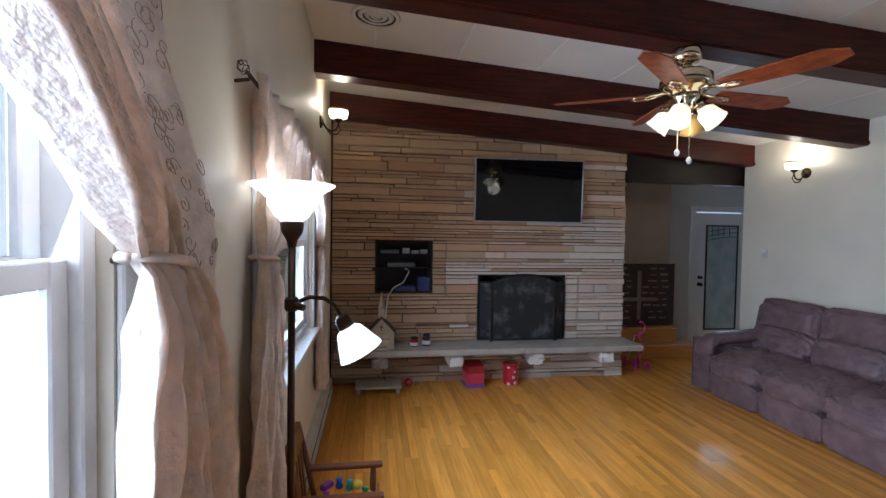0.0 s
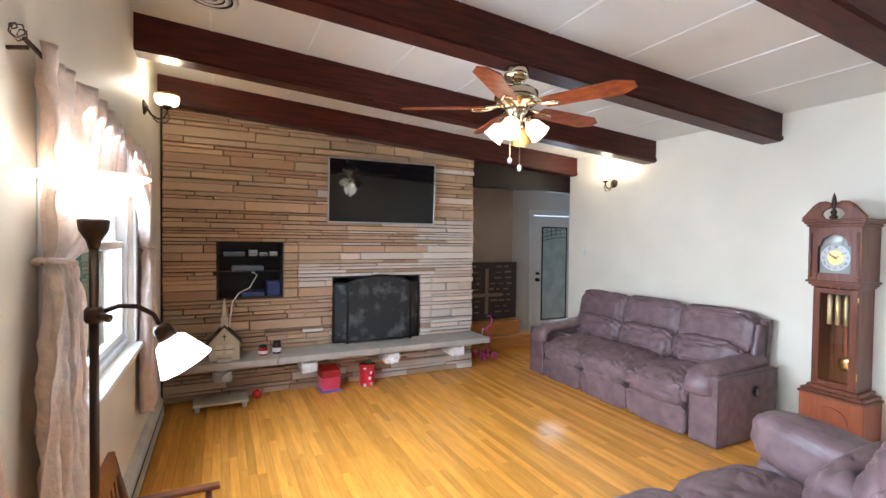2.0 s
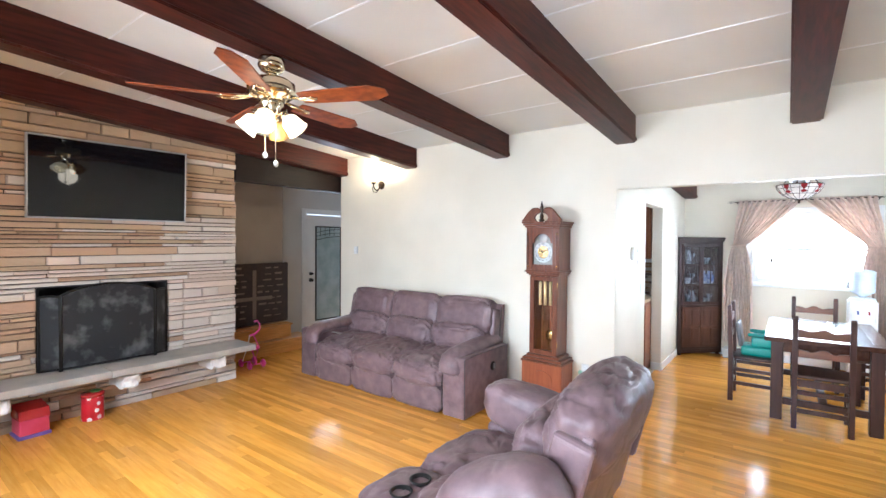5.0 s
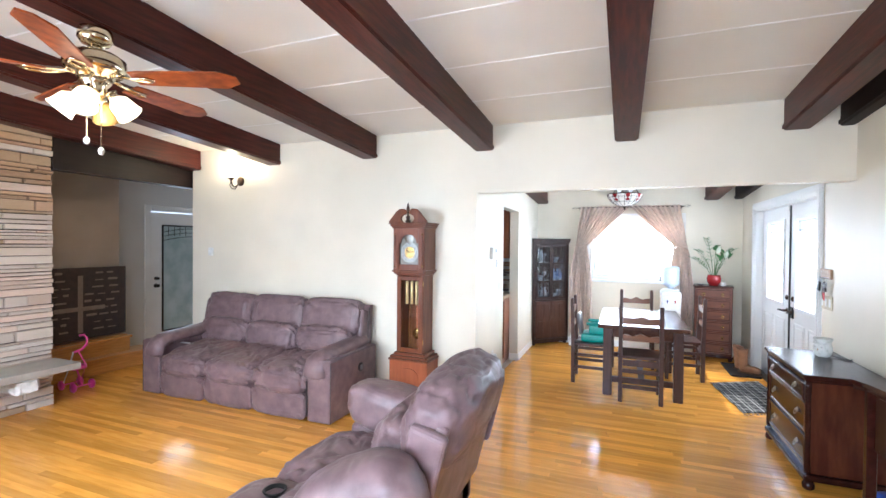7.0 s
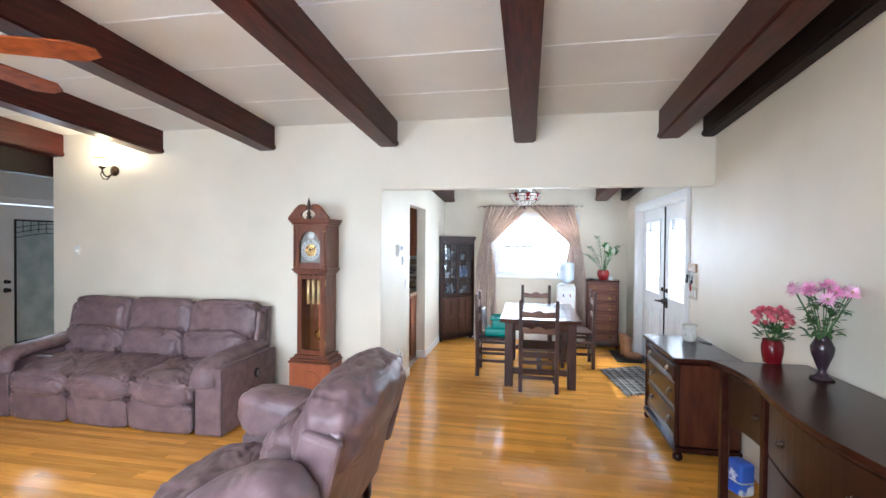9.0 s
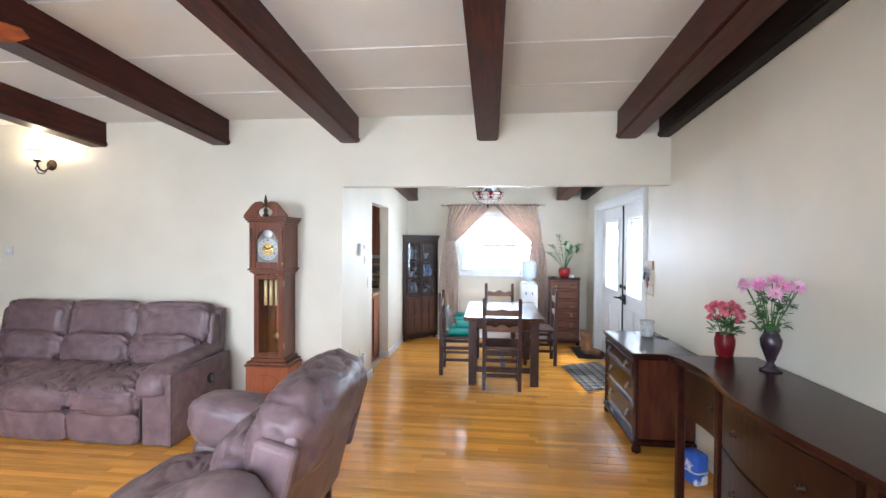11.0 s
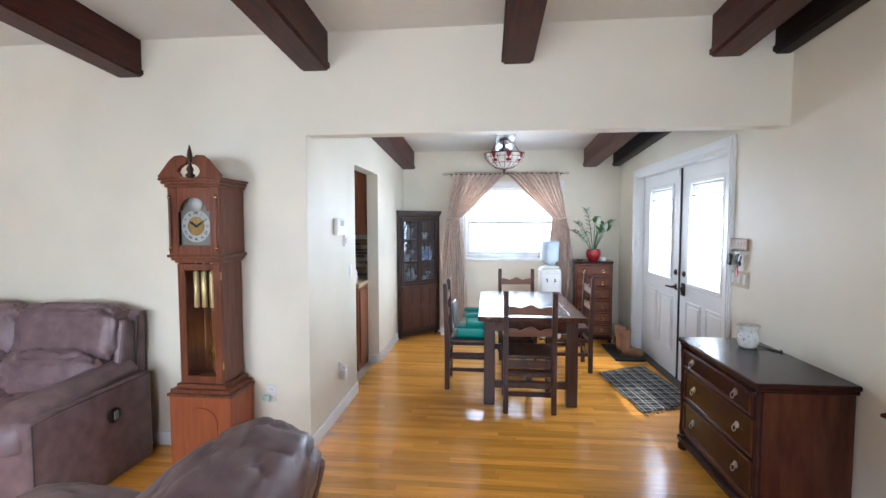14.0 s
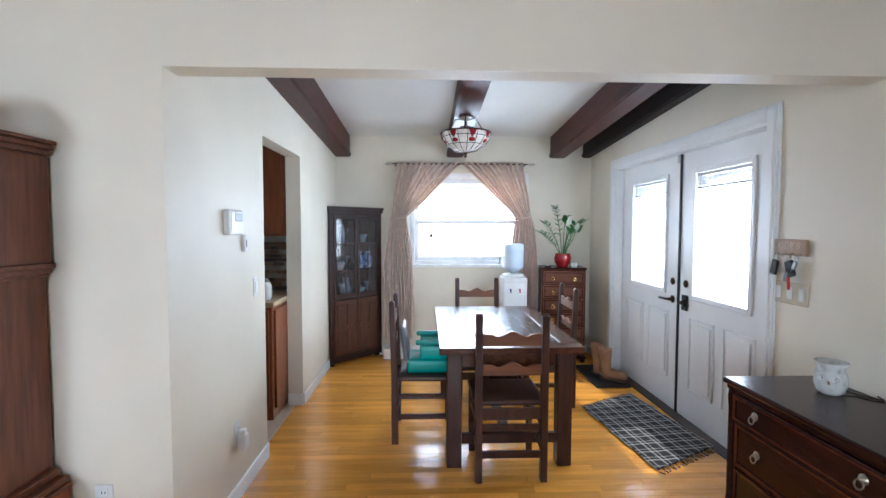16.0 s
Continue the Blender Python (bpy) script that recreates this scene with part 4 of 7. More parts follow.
def curtain_set(x0, x1, z, ywall, s, tieL, tieR, zt, zbot, label, group, mid=None, ov=.05, foldn=9, off=.085, amp=.022, inset=.05, bot_w=.34, lean=0.0):
    ob = thing("curtains", 0, 0, 0, 0, label, "curtain", group)
    mid = mid or (x0 + x1) / 2
    curtain("curtain_panel", x0 + inset, mid + ov, z + .02, tieL, zt, zbot, ywall, s, M_CURT, ob, folds=foldn, off=off, amp=amp, bot_w=bot_w, lean=lean)
    curtain("curtain_panel", x1 - inset, mid - ov, z + .02, tieR, zt, zbot, ywall, s, M_CURT, ob, folds=foldn, off=off + .012, amp=amp, bot_w=bot_w)
    rod(x0, x1, ywall + s * (off - .005), z, ob, ywall)
    for x in (tieL, tieR):
        part("tieback", tube([(x + .09 * math.cos(a), ywall + s * (off + .045 * math.sin(a)), zt + .012 * math.cos(a)) for a in [k * math.pi / 8 for k in range(17)]], .009), M_CURT, ob, "", True)
        part("tieback_hook", tube([(x, ywall, zt), (x, ywall + s * .05, zt)], .006), M_BRONZE, ob)
    return ob


SOUTH = "champagne embroidered curtains tied back at the window"
c1 = curtain_set(4.04, 5.82, 2.13, Y_W, 1, 4.145, 5.60, 1.575, .22, SOUTH, "living room curtains", off=.075, foldn=5, amp=.04, inset=.53, bot_w=.42, lean=.11)
c2 = curtain_set(1.16, 3.47, 2.13, Y_W, 1, 1.27, 3.25, 1.53, .42, SOUTH, "living room curtains", off=.052, foldn=6, amp=.03)


def embroidered_leaf(parent, xi, s, seed):
    """Sheer leaf that swells out past the tie, worked with curling scrolls, its edge scalloped."""
    def at(u, v, lift=0.0):
        z = 2.11 - .84 * v
        k = min(1, max(0, (2.03 - z) / .43))
        k = k * k * (3 - 2 * k)
        outer = .15 + .29 * k - .12 * max(0, (1.36 - z) / .09) ** 2
        inner = -.17 + .24 * k
        x = inner + (outer - inner) * u + .006 * math.sin(52 * v) * max(0, u - .8) * 5
        return Vector((xi + s * x, Y_W + .045 + .012 * math.sin(7 * u + 3 * v) + .012 * v + lift, z + .05 * (1 - u) * v))
    bm = bmesh.new()
    nu, nv = 24, 60
    g = [[bm.verts.new(at(i / nu, j / nv)) for i in range(nu + 1)] for j in range(nv + 1)]
    for a, b in zip(g, g[1:]):
        for i in range(nu):
            bm.faces.new((a[i], a[i + 1], b[i + 1], b[i]))
    o = part("sheer_leaf", bm, M_SHEER, parent, "pale sheer leaf", True)
    rng = random.Random(seed)
    eb = bmesh.new()
    for k in range(120):
        u, v = rng.uniform(.08, .95), rng.uniform(.02, .97)
        w = .16 / max(.1, abs(at(1, v).x - at(0, v).x))
        r0, turn, ph = rng.uniform(.014, .025), rng.choice((-1, 1)), rng.uniform(0, 6.28)
        pts = []
        for q in range(15):
            r = r0 * (1 - q / 17)
            a = ph + turn * q * .52
            pts.append(tuple(at(min(1, max(0, u + r * w * 6 * math.cos(a))), min(1, max(0, v + r * 1.2 * math.sin(a))), .002)))
        tube(pts, .0009, 4, eb)
    tagged(part("embroidery", eb, M_THREAD, o), "dull gold embroidered scrolls", "", "", "stuff")


M_THREAD = mat("dull_gold_thread", (0.36, 0.25, 0.18), .5, scale=30)
embroidered_leaf(c1, 4.235, -1, 4)

embroidered_leaf(c1, 5.60, 1, 5)


# ================= loose things by the window =================
M_MILK = glow("lit_milk_glass", (1.0, 0.93, 0.80), 4.0, (0.9, 0.88, 0.84))
LX, LY = 3.30, .137
ob = thing("floor_lamp", LX, LY, 0, 0, "dark bronze torchiere floor lamp with a lit side reading light", "floor lamp")
part("base", lathe([(.13, 0), (.13, .012), (.10, .022), (.04, .03), (.015, .045)], 28), M_BRONZE, ob, "", True)
part("pole", lathe([(.013, .04), (.013, 1.58)], 16), M_BRONZE, ob, "", True)
part("socket_cup", lathe([(.014, 1.575), (.02, 1.60), (.038, 1.63), (.042, 1.66), (.036, 1.668)], 20), M_BRONZE, ob, "", True)
part("switch_key", tube([(0, 0, 1.635), (-.09, .0, 1.645)], .004), M_BRONZE, ob)
part("shade", lathe([(.038, 1.668), (.058, 1.685), (.082, 1.725), (.11, 1.77), (.153, 1.797), (.149, 1.80), (.105, 1.777), (.076, 1.73), (.05, 1.69)], 32, cap=False), M_MILK, ob, "glowing white glass bowl", True)
part("clamp", lathe([(.02, 1.345), (.026, 1.355), (.026, 1.385), (.02, 1.395)], 16), M_BRONZE, ob, "", True)
part("clamp_knob", tube([(0, 0, 1.37), (.03, .045, 1.36)], .013), M_BRONZE, ob, "", True)
arm = [(0, 0, 1.37), (-.02, .06, 1.392), (-.035, .11, 1.385), (-.05, .15, 1.355), (-.055, .17, 1.315)]
part("reading_arm", tube(arm, .008), M_BRONZE, ob, "", True)
tilt = Matrix.Translation((-.055, .17, 1.31)) @ Matrix.Rotation(radians(30), 4, Vector((1, 0, 0)))
part("lamp_holder", turned(lathe([(.014, .01), (.028, -.005), (.032, -.045), (.022, -.05)], 18), tilt), M_BRONZE, ob, "", True)
part("reading_shade", turned(lathe([(.03, -.045), (.05, -.06), (.066, -.10), (.088, -.155), (.083, -.155), (.06, -.10), (.04, -.06)], 28, cap=False), tilt), M_MILK, ob, "glowing white glass bell", True)
bulb("torchiere_bulb", LX, LY, 1.79, 5.5, (1, .9, .72), .05)
bulb("reading_bulb", LX - .055, LY + .245, 1.185, 3, (1, .88, .68), .03)

# child's rocking chair filled with toys
M_RED_WOOD = mat("varnished_red_wood", (0.20, 0.065, 0.022), 0.3, color2=(0.14, 0.04, 0.015), scale=6, stretch=(3, 3, .6), coat=.3)
ob = thing("rocking_chair", 2.72, .27, 0, -90, "small varnished wooden child's rocking chair holding toys", "chair")
for y in (-.15, .15):
    part("rocker", tube([(.22 - .52 * k / 8, y, .02 + .07 * ((k - 3.6) / 4.4) ** 2) for k in range(9)], .014), M_RED_WOOD, ob, "", True)
    part("front_post", lathe([(.014, .03), (.018, .12), (.014, .2), (.019, .3), (.014, .385)], 10, -.17, y), M_RED_WOOD, ob, "", True)
    part("back_post", tube([(.12, y, .03), (.13, y, .22), (.18, y, .46), (.22, y, .62)], .016), M_RED_WOOD, ob, "", True)
    part("armrest", boxm(-.22, .16, y - .025, y + .025, .386, .406, .006, 2), M_RED_WOOD, ob)
part("seat", boxm(-.2, .14, -.16, .16, .2, .225, .008, 2), M_RED_WOOD, ob)
for k in range(4):
    y = -.1 + .066 * k
    part("back_slat", prism([(.165, .25), (.18, .25), (.215, .58), (.2, .58)], y - .018, y + .018, 'y'), M_RED_WOOD, ob)
part("crest_rail", prism([(.19, .555), (.215, .555), (.235, .64), (.21, .64)], -.17, .17, 'y', bevel=.006), M_RED_WOOD, ob)
for k, z in enumerate((.12,)):
    part("stretcher", tube([(-.17, -.15, z), (-.17, .15, z)], .009), M_RED_WOOD, ob)
    part("stretcher", tube([(.13, -.15, z), (.13, .15, z)], .009), M_RED_WOOD, ob)
part("front_rail", boxm(-.205, -.19, -.14, .14, .2255, .30, .003), M_RED_WOOD, ob)
tc = [(.6, .45, .03), (.05, .3, .08), (.45, .05, .3), (.65, .08, .05), (.05, .12, .5), (.7, .6, .2), (.3, .05, .35), (.1, .4, .35)]
rng = random.Random(11)
for k in range(26):
    c = tc[k % 8]
    tm = bpy.data.materials.get("toy_plastic_%d" % (k % 8)) or mat("toy_plastic_%d" % (k % 8), c, .35, scale=6)
    tb = thing("plastic_toy", 2.72 + rng.uniform(-.12, .12), .27 + rng.uniform(-.08, .15), .226 + (.0 if k < 12 else .045 if k < 20 else .085), rng.uniform(0, 180), "small bright plastic toy in the child's chair", "toy", "toys in the chair")
    if k % 3 == 0:
        part("piece", blob(0, 0, .022, .028, .028, .022, 2.2, 12, 8), tm, tb, "", True)
    elif k % 3 == 1:
        part("piece", boxm(-.035, .035, -.018, .018, 0, .03, .006, 2), tm, tb)
    else:
        part("piece", lathe([(.018, 0), (.022, .01), (.012, .03), (.018, .045)], 12), tm, tb, "", True)

# ================= seating =================
def leather():
    m = mat("brown_suede_leather", (0.18, 0.114, 0.117), 0.41, color2=(0.108, 0.066, 0.068), scale=11, contrast=(.34, .68), detail=9, spec=.42)
    N, L = m.node_tree.nodes, m.node_tree.links
    co = next(n for n in N if n.bl_idname == "ShaderNodeTexCoord")
    nrm = None
    # long creases, small wrinkles, grain
    for kind, scale, detail, strength, dist in (('RIDGED_MULTIFRACTAL', 4.2, 1.0, .5, -.014), ('RIDGED_MULTIFRACTAL', 11.0, 2.0, .4, -.005), ('FBM', 170, 2.0, .15, .002)):
        a = N.new("ShaderNodeTexNoise")
        a.noise_type = kind
        a.inputs["Scale"].default_value, a.inputs["Detail"].default_value, a.inputs["Distortion"].default_value = scale, detail, .6
        L.new(co.outputs["Object"], a.inputs["Vector"])
        b = N.new("ShaderNodeBump")
        b.inputs["Strength"].default_value, b.inputs["Distance"].default_value = strength, abs(dist)
        b.invert = dist < 0
        L.new(a.outputs[0], b.inputs["Height"])
        if nrm:
            L.new(nrm, b.inputs["Normal"])
        nrm = b.outputs[0]
    L.new(nrm, N["Principled BSDF"].inputs["Normal"])
    return m


M_LEATHER = leather()
M_SEAM = mat("dark_leather_seam", (0.035, 0.022, 0.02), .5)


def cushion(name, c, s, parent, p=3.2, rx=0, ry=0, rz=0, wob=.05, seed=0, pinch=0.0, nu=72, nv=44):
    """A stuffed leather cushion with creases, and puckers where it is drawn into its end seams."""
    bm = blob(0, 0, 0, *s, p, nu, nv, None, wob, seed)
    ax = max(range(3), key=lambda i: s[i])
    a, b = [i for i in range(3) if i != ax]
    for v in bm.verts:
        q = Vector((v.co.x / s[0], v.co.y / s[1], v.co.z / s[2]))
        n = Vector((q.x ** 3 / s[0], q.y ** 3 / s[1], q.z ** 3 / s[2]))
        n = n.normalized() if n.length > 1e-6 else Vector((0, 0, 1))
        w = v.co * 4.2 + Vector((seed * 3.7, seed * 1.3, 0))
        w += .5 * Vector((noise.noise(w * 1.7), noise.noise(w * 1.7 + Vector((9, 0, 0))), noise.noise(w * 1.7 + Vector((0, 9, 0)))))
        d = .010 * noise.noise(w * .7)
        d -= .015 * pinch * max(0, 1 - 8 * abs(noise.noise(Vector((w.x, w.y * 1.2, w.z * 1.5))))) ** 1.5
        d -= .009 * pinch * max(0, 1 - 6 * abs(noise.noise(w * 2.3))) ** 1.5
        e = min(1, max(0, (abs(q[ax]) - .6) / .34))
        d += .010 * pinch * e * (1 - .5 * e) * math.sin(13 * q[a] + 13 * q[b] + 3 * noise.noise(w * 1.4))
        v.co += n * d
    m = pose(*c, rx, ry, rz)
    return part(name, turned(bm, m), M_LEATHER, parent, "", True)


def rolled_arm(parent, x, path, w, h, seed):
    """A stuffed arm that runs along path (y, z) and rolls over its front, gathered in pleats at the bend."""
    pts = [Vector((x, y, z)) for y, z in path]
    line = []
    for i in range(len(pts) - 1):
        p0, p1, p2, p3 = pts[max(i - 1, 0)], pts[i], pts[i + 1], pts[min(i + 2, len(pts) - 1)]
        for k in range(9):
            t = k / 9
            line.append(.5 * (2 * p1 + (p2 - p0) * t + (2 * p0 - 5 * p1 + 4 * p2 - p3) * t * t + (3 * p1 - p0 - 3 * p2 + p3) * t ** 3))
    line.append(pts[-1])
    bm = bmesh.new()
    n, m = 32, len(line)
    rings = []
    for i, c in enumerate(line):
        d = (line[min(i + 1, m - 1)] - line[max(i - 1, 0)]).normalized()
        up = Vector((1, 0, 0)).cross(d)
        if up.z < 0 and d.y > 0 or up.dot(Vector((0, -.6, .8))) < 0:
            up = -up
        f = i / (m - 1)
        end = min(1, (1 - abs(2 * f - 1)) * 7 + .12) ** .5
        bend = math.exp(-((f - .66) / .16) ** 2)
        ring = []
        for k in range(n):
            th = 2 * math.pi * k / n
            r = 1 + .05 * bend * math.sin(7 * th + 40 * f) + .06 * noise.noise(Vector((3 * math.cos(th) + seed, 3 * math.sin(th), 6 * f)))
            r -= .07 * bend * max(0, 1 - 5 * abs(noise.noise(Vector((2 * math.cos(th), 2 * math.sin(th) + seed, 22 * f)))))
            ring.append(bm.verts.new(c + end * r * (Vector((w, 0, 0)) * math.cos(th) + up * h * math.sin(th))))
        rings.append(ring)
    for p, q in zip(rings, rings[1:]):
        for k in range(n):
            bm.faces.new((p[k], p[(k + 1) % n], q[(k + 1) % n], q[k]))
    bm.faces.new(rings[0][::-1])
    bm.faces.new(rings[-1])
    return part("arm_pad", bm, M_LEATHER, parent, "", True)


def recliner_sofa():
    ob = thing("reclining_sofa", 1.645, 4.41, 0, 0, "brown distressed leather three-seat reclining sofa", "sofa")
    part("base", boxm(-1.0, 1.0, -.36, .38, .05, .30, .02, 2), M_LEATHER, ob)
    for x in (-.98, .98):
        for y in (-.33, .33):
            part("foot", boxm(x - .03, x + .03, y - .03, y + .03, 0, .0495, .004), M_IRON, ob)
    for k in (-1, 0, 1):
        x = k * .612
        cushion("seat_cushion", (x, -.13, .395), (.318, .38, .105), ob, 3.4, 5, 0, 0, .05, k + 2, 1.7)
        cushion("seat_front", (x, -.415, .335), (.315, .11, .12), ob, 3.0, 0, 0, 0, .04, k + 7, 1.5)
        cushion("footrest_panel", (x, -.442, .135), (.306, .045, .131), ob, 6.0, 3, 0, 0, .02, k + 11, .7)
        cushion("lumbar_cushion", (k * .672, .175, .575), (.348, .135, .16), ob, 3.4, -14, 0, 0, .04, k + 17, 1.7)
        cushion("head_cushion", (k * .695, .285, .812), (.358, .115, .20), ob, 4.6, -12, 0, 0, .03, k + 23, 1.5)
    for x in (-.345, .345):
        part("back_seam", tube([(x, .10, .52), (x, .17, .66), (x, .20, .72), (x, .245, .92)], .006), M_SEAM, ob, "", True)
    part("back_panel", prism([(-1.06, .03), (1.06, .03), (1.10, .95), (-1.10, .95)], .335, .42, 'y', bevel=.02), M_LEATHER, ob)
    for s in (-1, 1):
        part("side_panel", boxm(s * 1.06 - .125, s * 1.06 + .125, -.468, .335, .004, .565, .022, 3), M_LEATHER, ob)
        rolled_arm(ob, s * 1.015, [(.32, .605), (.16, .59), (-.08, .572), (-.28, .562), (-.40, .535), (-.45, .47), (-.45, .39)], .12, .066, s + 31)
        part("seam", tube([(s * .925, -.458, .06), (s * .925, -.46, .36)], .006), M_SEAM, ob)
        part("panel_seam", tube([(s * 1.184, -.462, .01), (s * 1.184, -.462, .545), (s * 1.184, -.30, .558), (s * 1.184, .33, .558)], .004), M_SEAM, ob)
        part("back_edge_seam", tube([(s * 1.075, .325, .55), (s * 1.10, .335, .93)], .009), M_SEAM, ob)
        part("wing", turned(boxm(-.03, .03, -.09, .09, .0, .36, .028, 3), pose(s * 1.055, .265, .55, -11, 0, 0)), M_LEATHER, ob)
    part("lever_plate", turned(lathe([(.042, 0), (.045, .008), (.035, .012)], 20), pose(1.186, .02, .40, 0, 90, 0)), M_IRON, ob, "black recline handle plate", True)
    part("lever", boxm(1.198, 1.207, .005, .035, .375, .425, .003), M_GREYPL, ob, "recline handle")
    part("remote_slot", boxm(-.83, -.68, -.31, -.27, .518, .527, .003), M_BEZEL, ob, "small silver buckle")
    return ob


recliner_sofa()


def armchair():
    """Wide recliner that faces the fireplace, its back to the dining room side."""
    ob = thing("recliner", 4.0, 2.55, 0, 0, "brown distressed leather recliner with cup holders in the arm", "recliner")
    part("base", boxm(-.40, .33, -.52, .72, .05, .30, .02, 2), M_LEATHER, ob)
    for x in (-.36, .28):
        for y in (-.48, .68):
            part("foot", boxm(x - .03, x + .03, y - .03, y + .03, 0, .0495, .004), M_IRON, ob)
    cushion("seat_cushion", (-.10, .15, .37), (.36, .37, .11), ob, 3.2, 0, 2, 0, .07, 3, 1.4)
    cushion("footrest_panel", (-.42, .16, .2), (.06, .36, .16), ob, 3.6, 0, 0, 0, .04, 5, .8)
    # far arm
    part("side_panel", boxm(-.42, .33, .54, .77, .03, .46, .04, 3), M_LEATHER, ob)
    cushion("arm_pad", (-.08, .645, .54), (.385, .15, .15), ob, 3.4, 0, 9, 0, .03, 9, .4)
    # near arm with cup holders and a stuffed lid
    part("side_panel", boxm(-.42, .33, -.62, -.20, .03, .445, .04, 3), M_LEATHER, ob)
    cushion("console_pad", (-.26, -.40, .452), (.17, .20, .045), ob, 3.6, 0, 0, 0, .03, 13, .5)
    cushion("console_lid", (-.06, -.36, .47), (.13, .17, .07), ob, 3.0, 0, -8, 0, .04, 14, .8)
    cushion("arm_pad", (.23, -.385, .565), (.29, .175, .19), ob, 2.5, 0, -26, 0, .03, 15, .3)
    for x, y in ((-.23, -.474), (-.23, -.341)):
        part("cup_holder", lathe([(.034, .43), (.036, .432), (.044, .507), (.052, .509), (.052, .513), (.042, .513), (.034, .44)], 24, x, y), M_IRON, ob, "black plastic cup holder", True)
    # back
    cushion("lumbar_cushion", (.20, .28, .60), (.15, .42, .20), ob, 3.0, 0, 14, 0, .05, 19, 1.6)
    cushion("head_cushion", (.405, .285, .785), (.165, .48, .225), ob, 2.9, 0, 15, 0, .03, 21, 1.15, 84, 56)
    part("back_panel", turned(boxm(-.03, .03, -.18, .73, 0, .64, .025, 3), pose(.34, .0, .22, 0, 14, 0)), M_LEATHER, ob)
    part("wing", turned(boxm(-.10, .08, -.03, .03, 0, .42, .025, 3), pose(.36, -.20, .42, 0, 14, 0)), M_LEATHER, ob)
    part("wing", turned(boxm(-.10, .08, -.03, .03, 0, .42, .025, 3), pose(.36, .75, .42, 0, 14, 0)), M_LEATHER, ob)
    part("rivet", blob(.44, -.247, .66, .008, .005, .008, 2, 8, 6), M_BEZEL, ob, "steel rivet", True)
    return ob


armchair()


# ================= grandfather clock =================
M_CHERRY = mat("cherry_clock_wood", (0.17, 0.052, 0.022), 0.33, color2=(0.10, 0.029, 0.013), scale=5, stretch=(9, 9, .8), bump=.1, bscale=20, coat=.1, spec=.3)
M_CHERRY_L = mat("orange_clock_veneer", (0.34, 0.095, 0.034), 0.38, color2=(0.27, 0.07, 0.026), scale=5, stretch=(9, 9, .8), bump=.1, bscale=20, coat=.1, spec=.3)
M_SILVER = mat("silvered_dial", (0.42, 0.42, 0.39), 0.3, .5, scale=9)
M_WEIGHT = mat("bright_brass_tube", (0.82, 0.66, 0.34), 0.3, 0.75, scale=9)
M_THINGLASS = glass("thin_glass")


def text_mesh(txt, size, depth=.001):
    cu = bpy.data.curves.new("writing", 'FONT')
    cu.body, cu.size, cu.extrude, cu.align_x, cu.align_y = txt, size, depth, 'CENTER', 'CENTER'
    o = bpy.data.objects.new("writing", cu)
    me = bpy.data.meshes.new_from_object(o)
    bpy.data.objects.remove(o)
    return me


def writing(name, txt, size, m, material, parent, label=""):
    me = text_mesh(txt, size)
    me.transform(m)
    me.materials.append(material)
    ob = new(name, me)
    ob.parent = parent
    if label:
        ob["label"] = label
    return ob


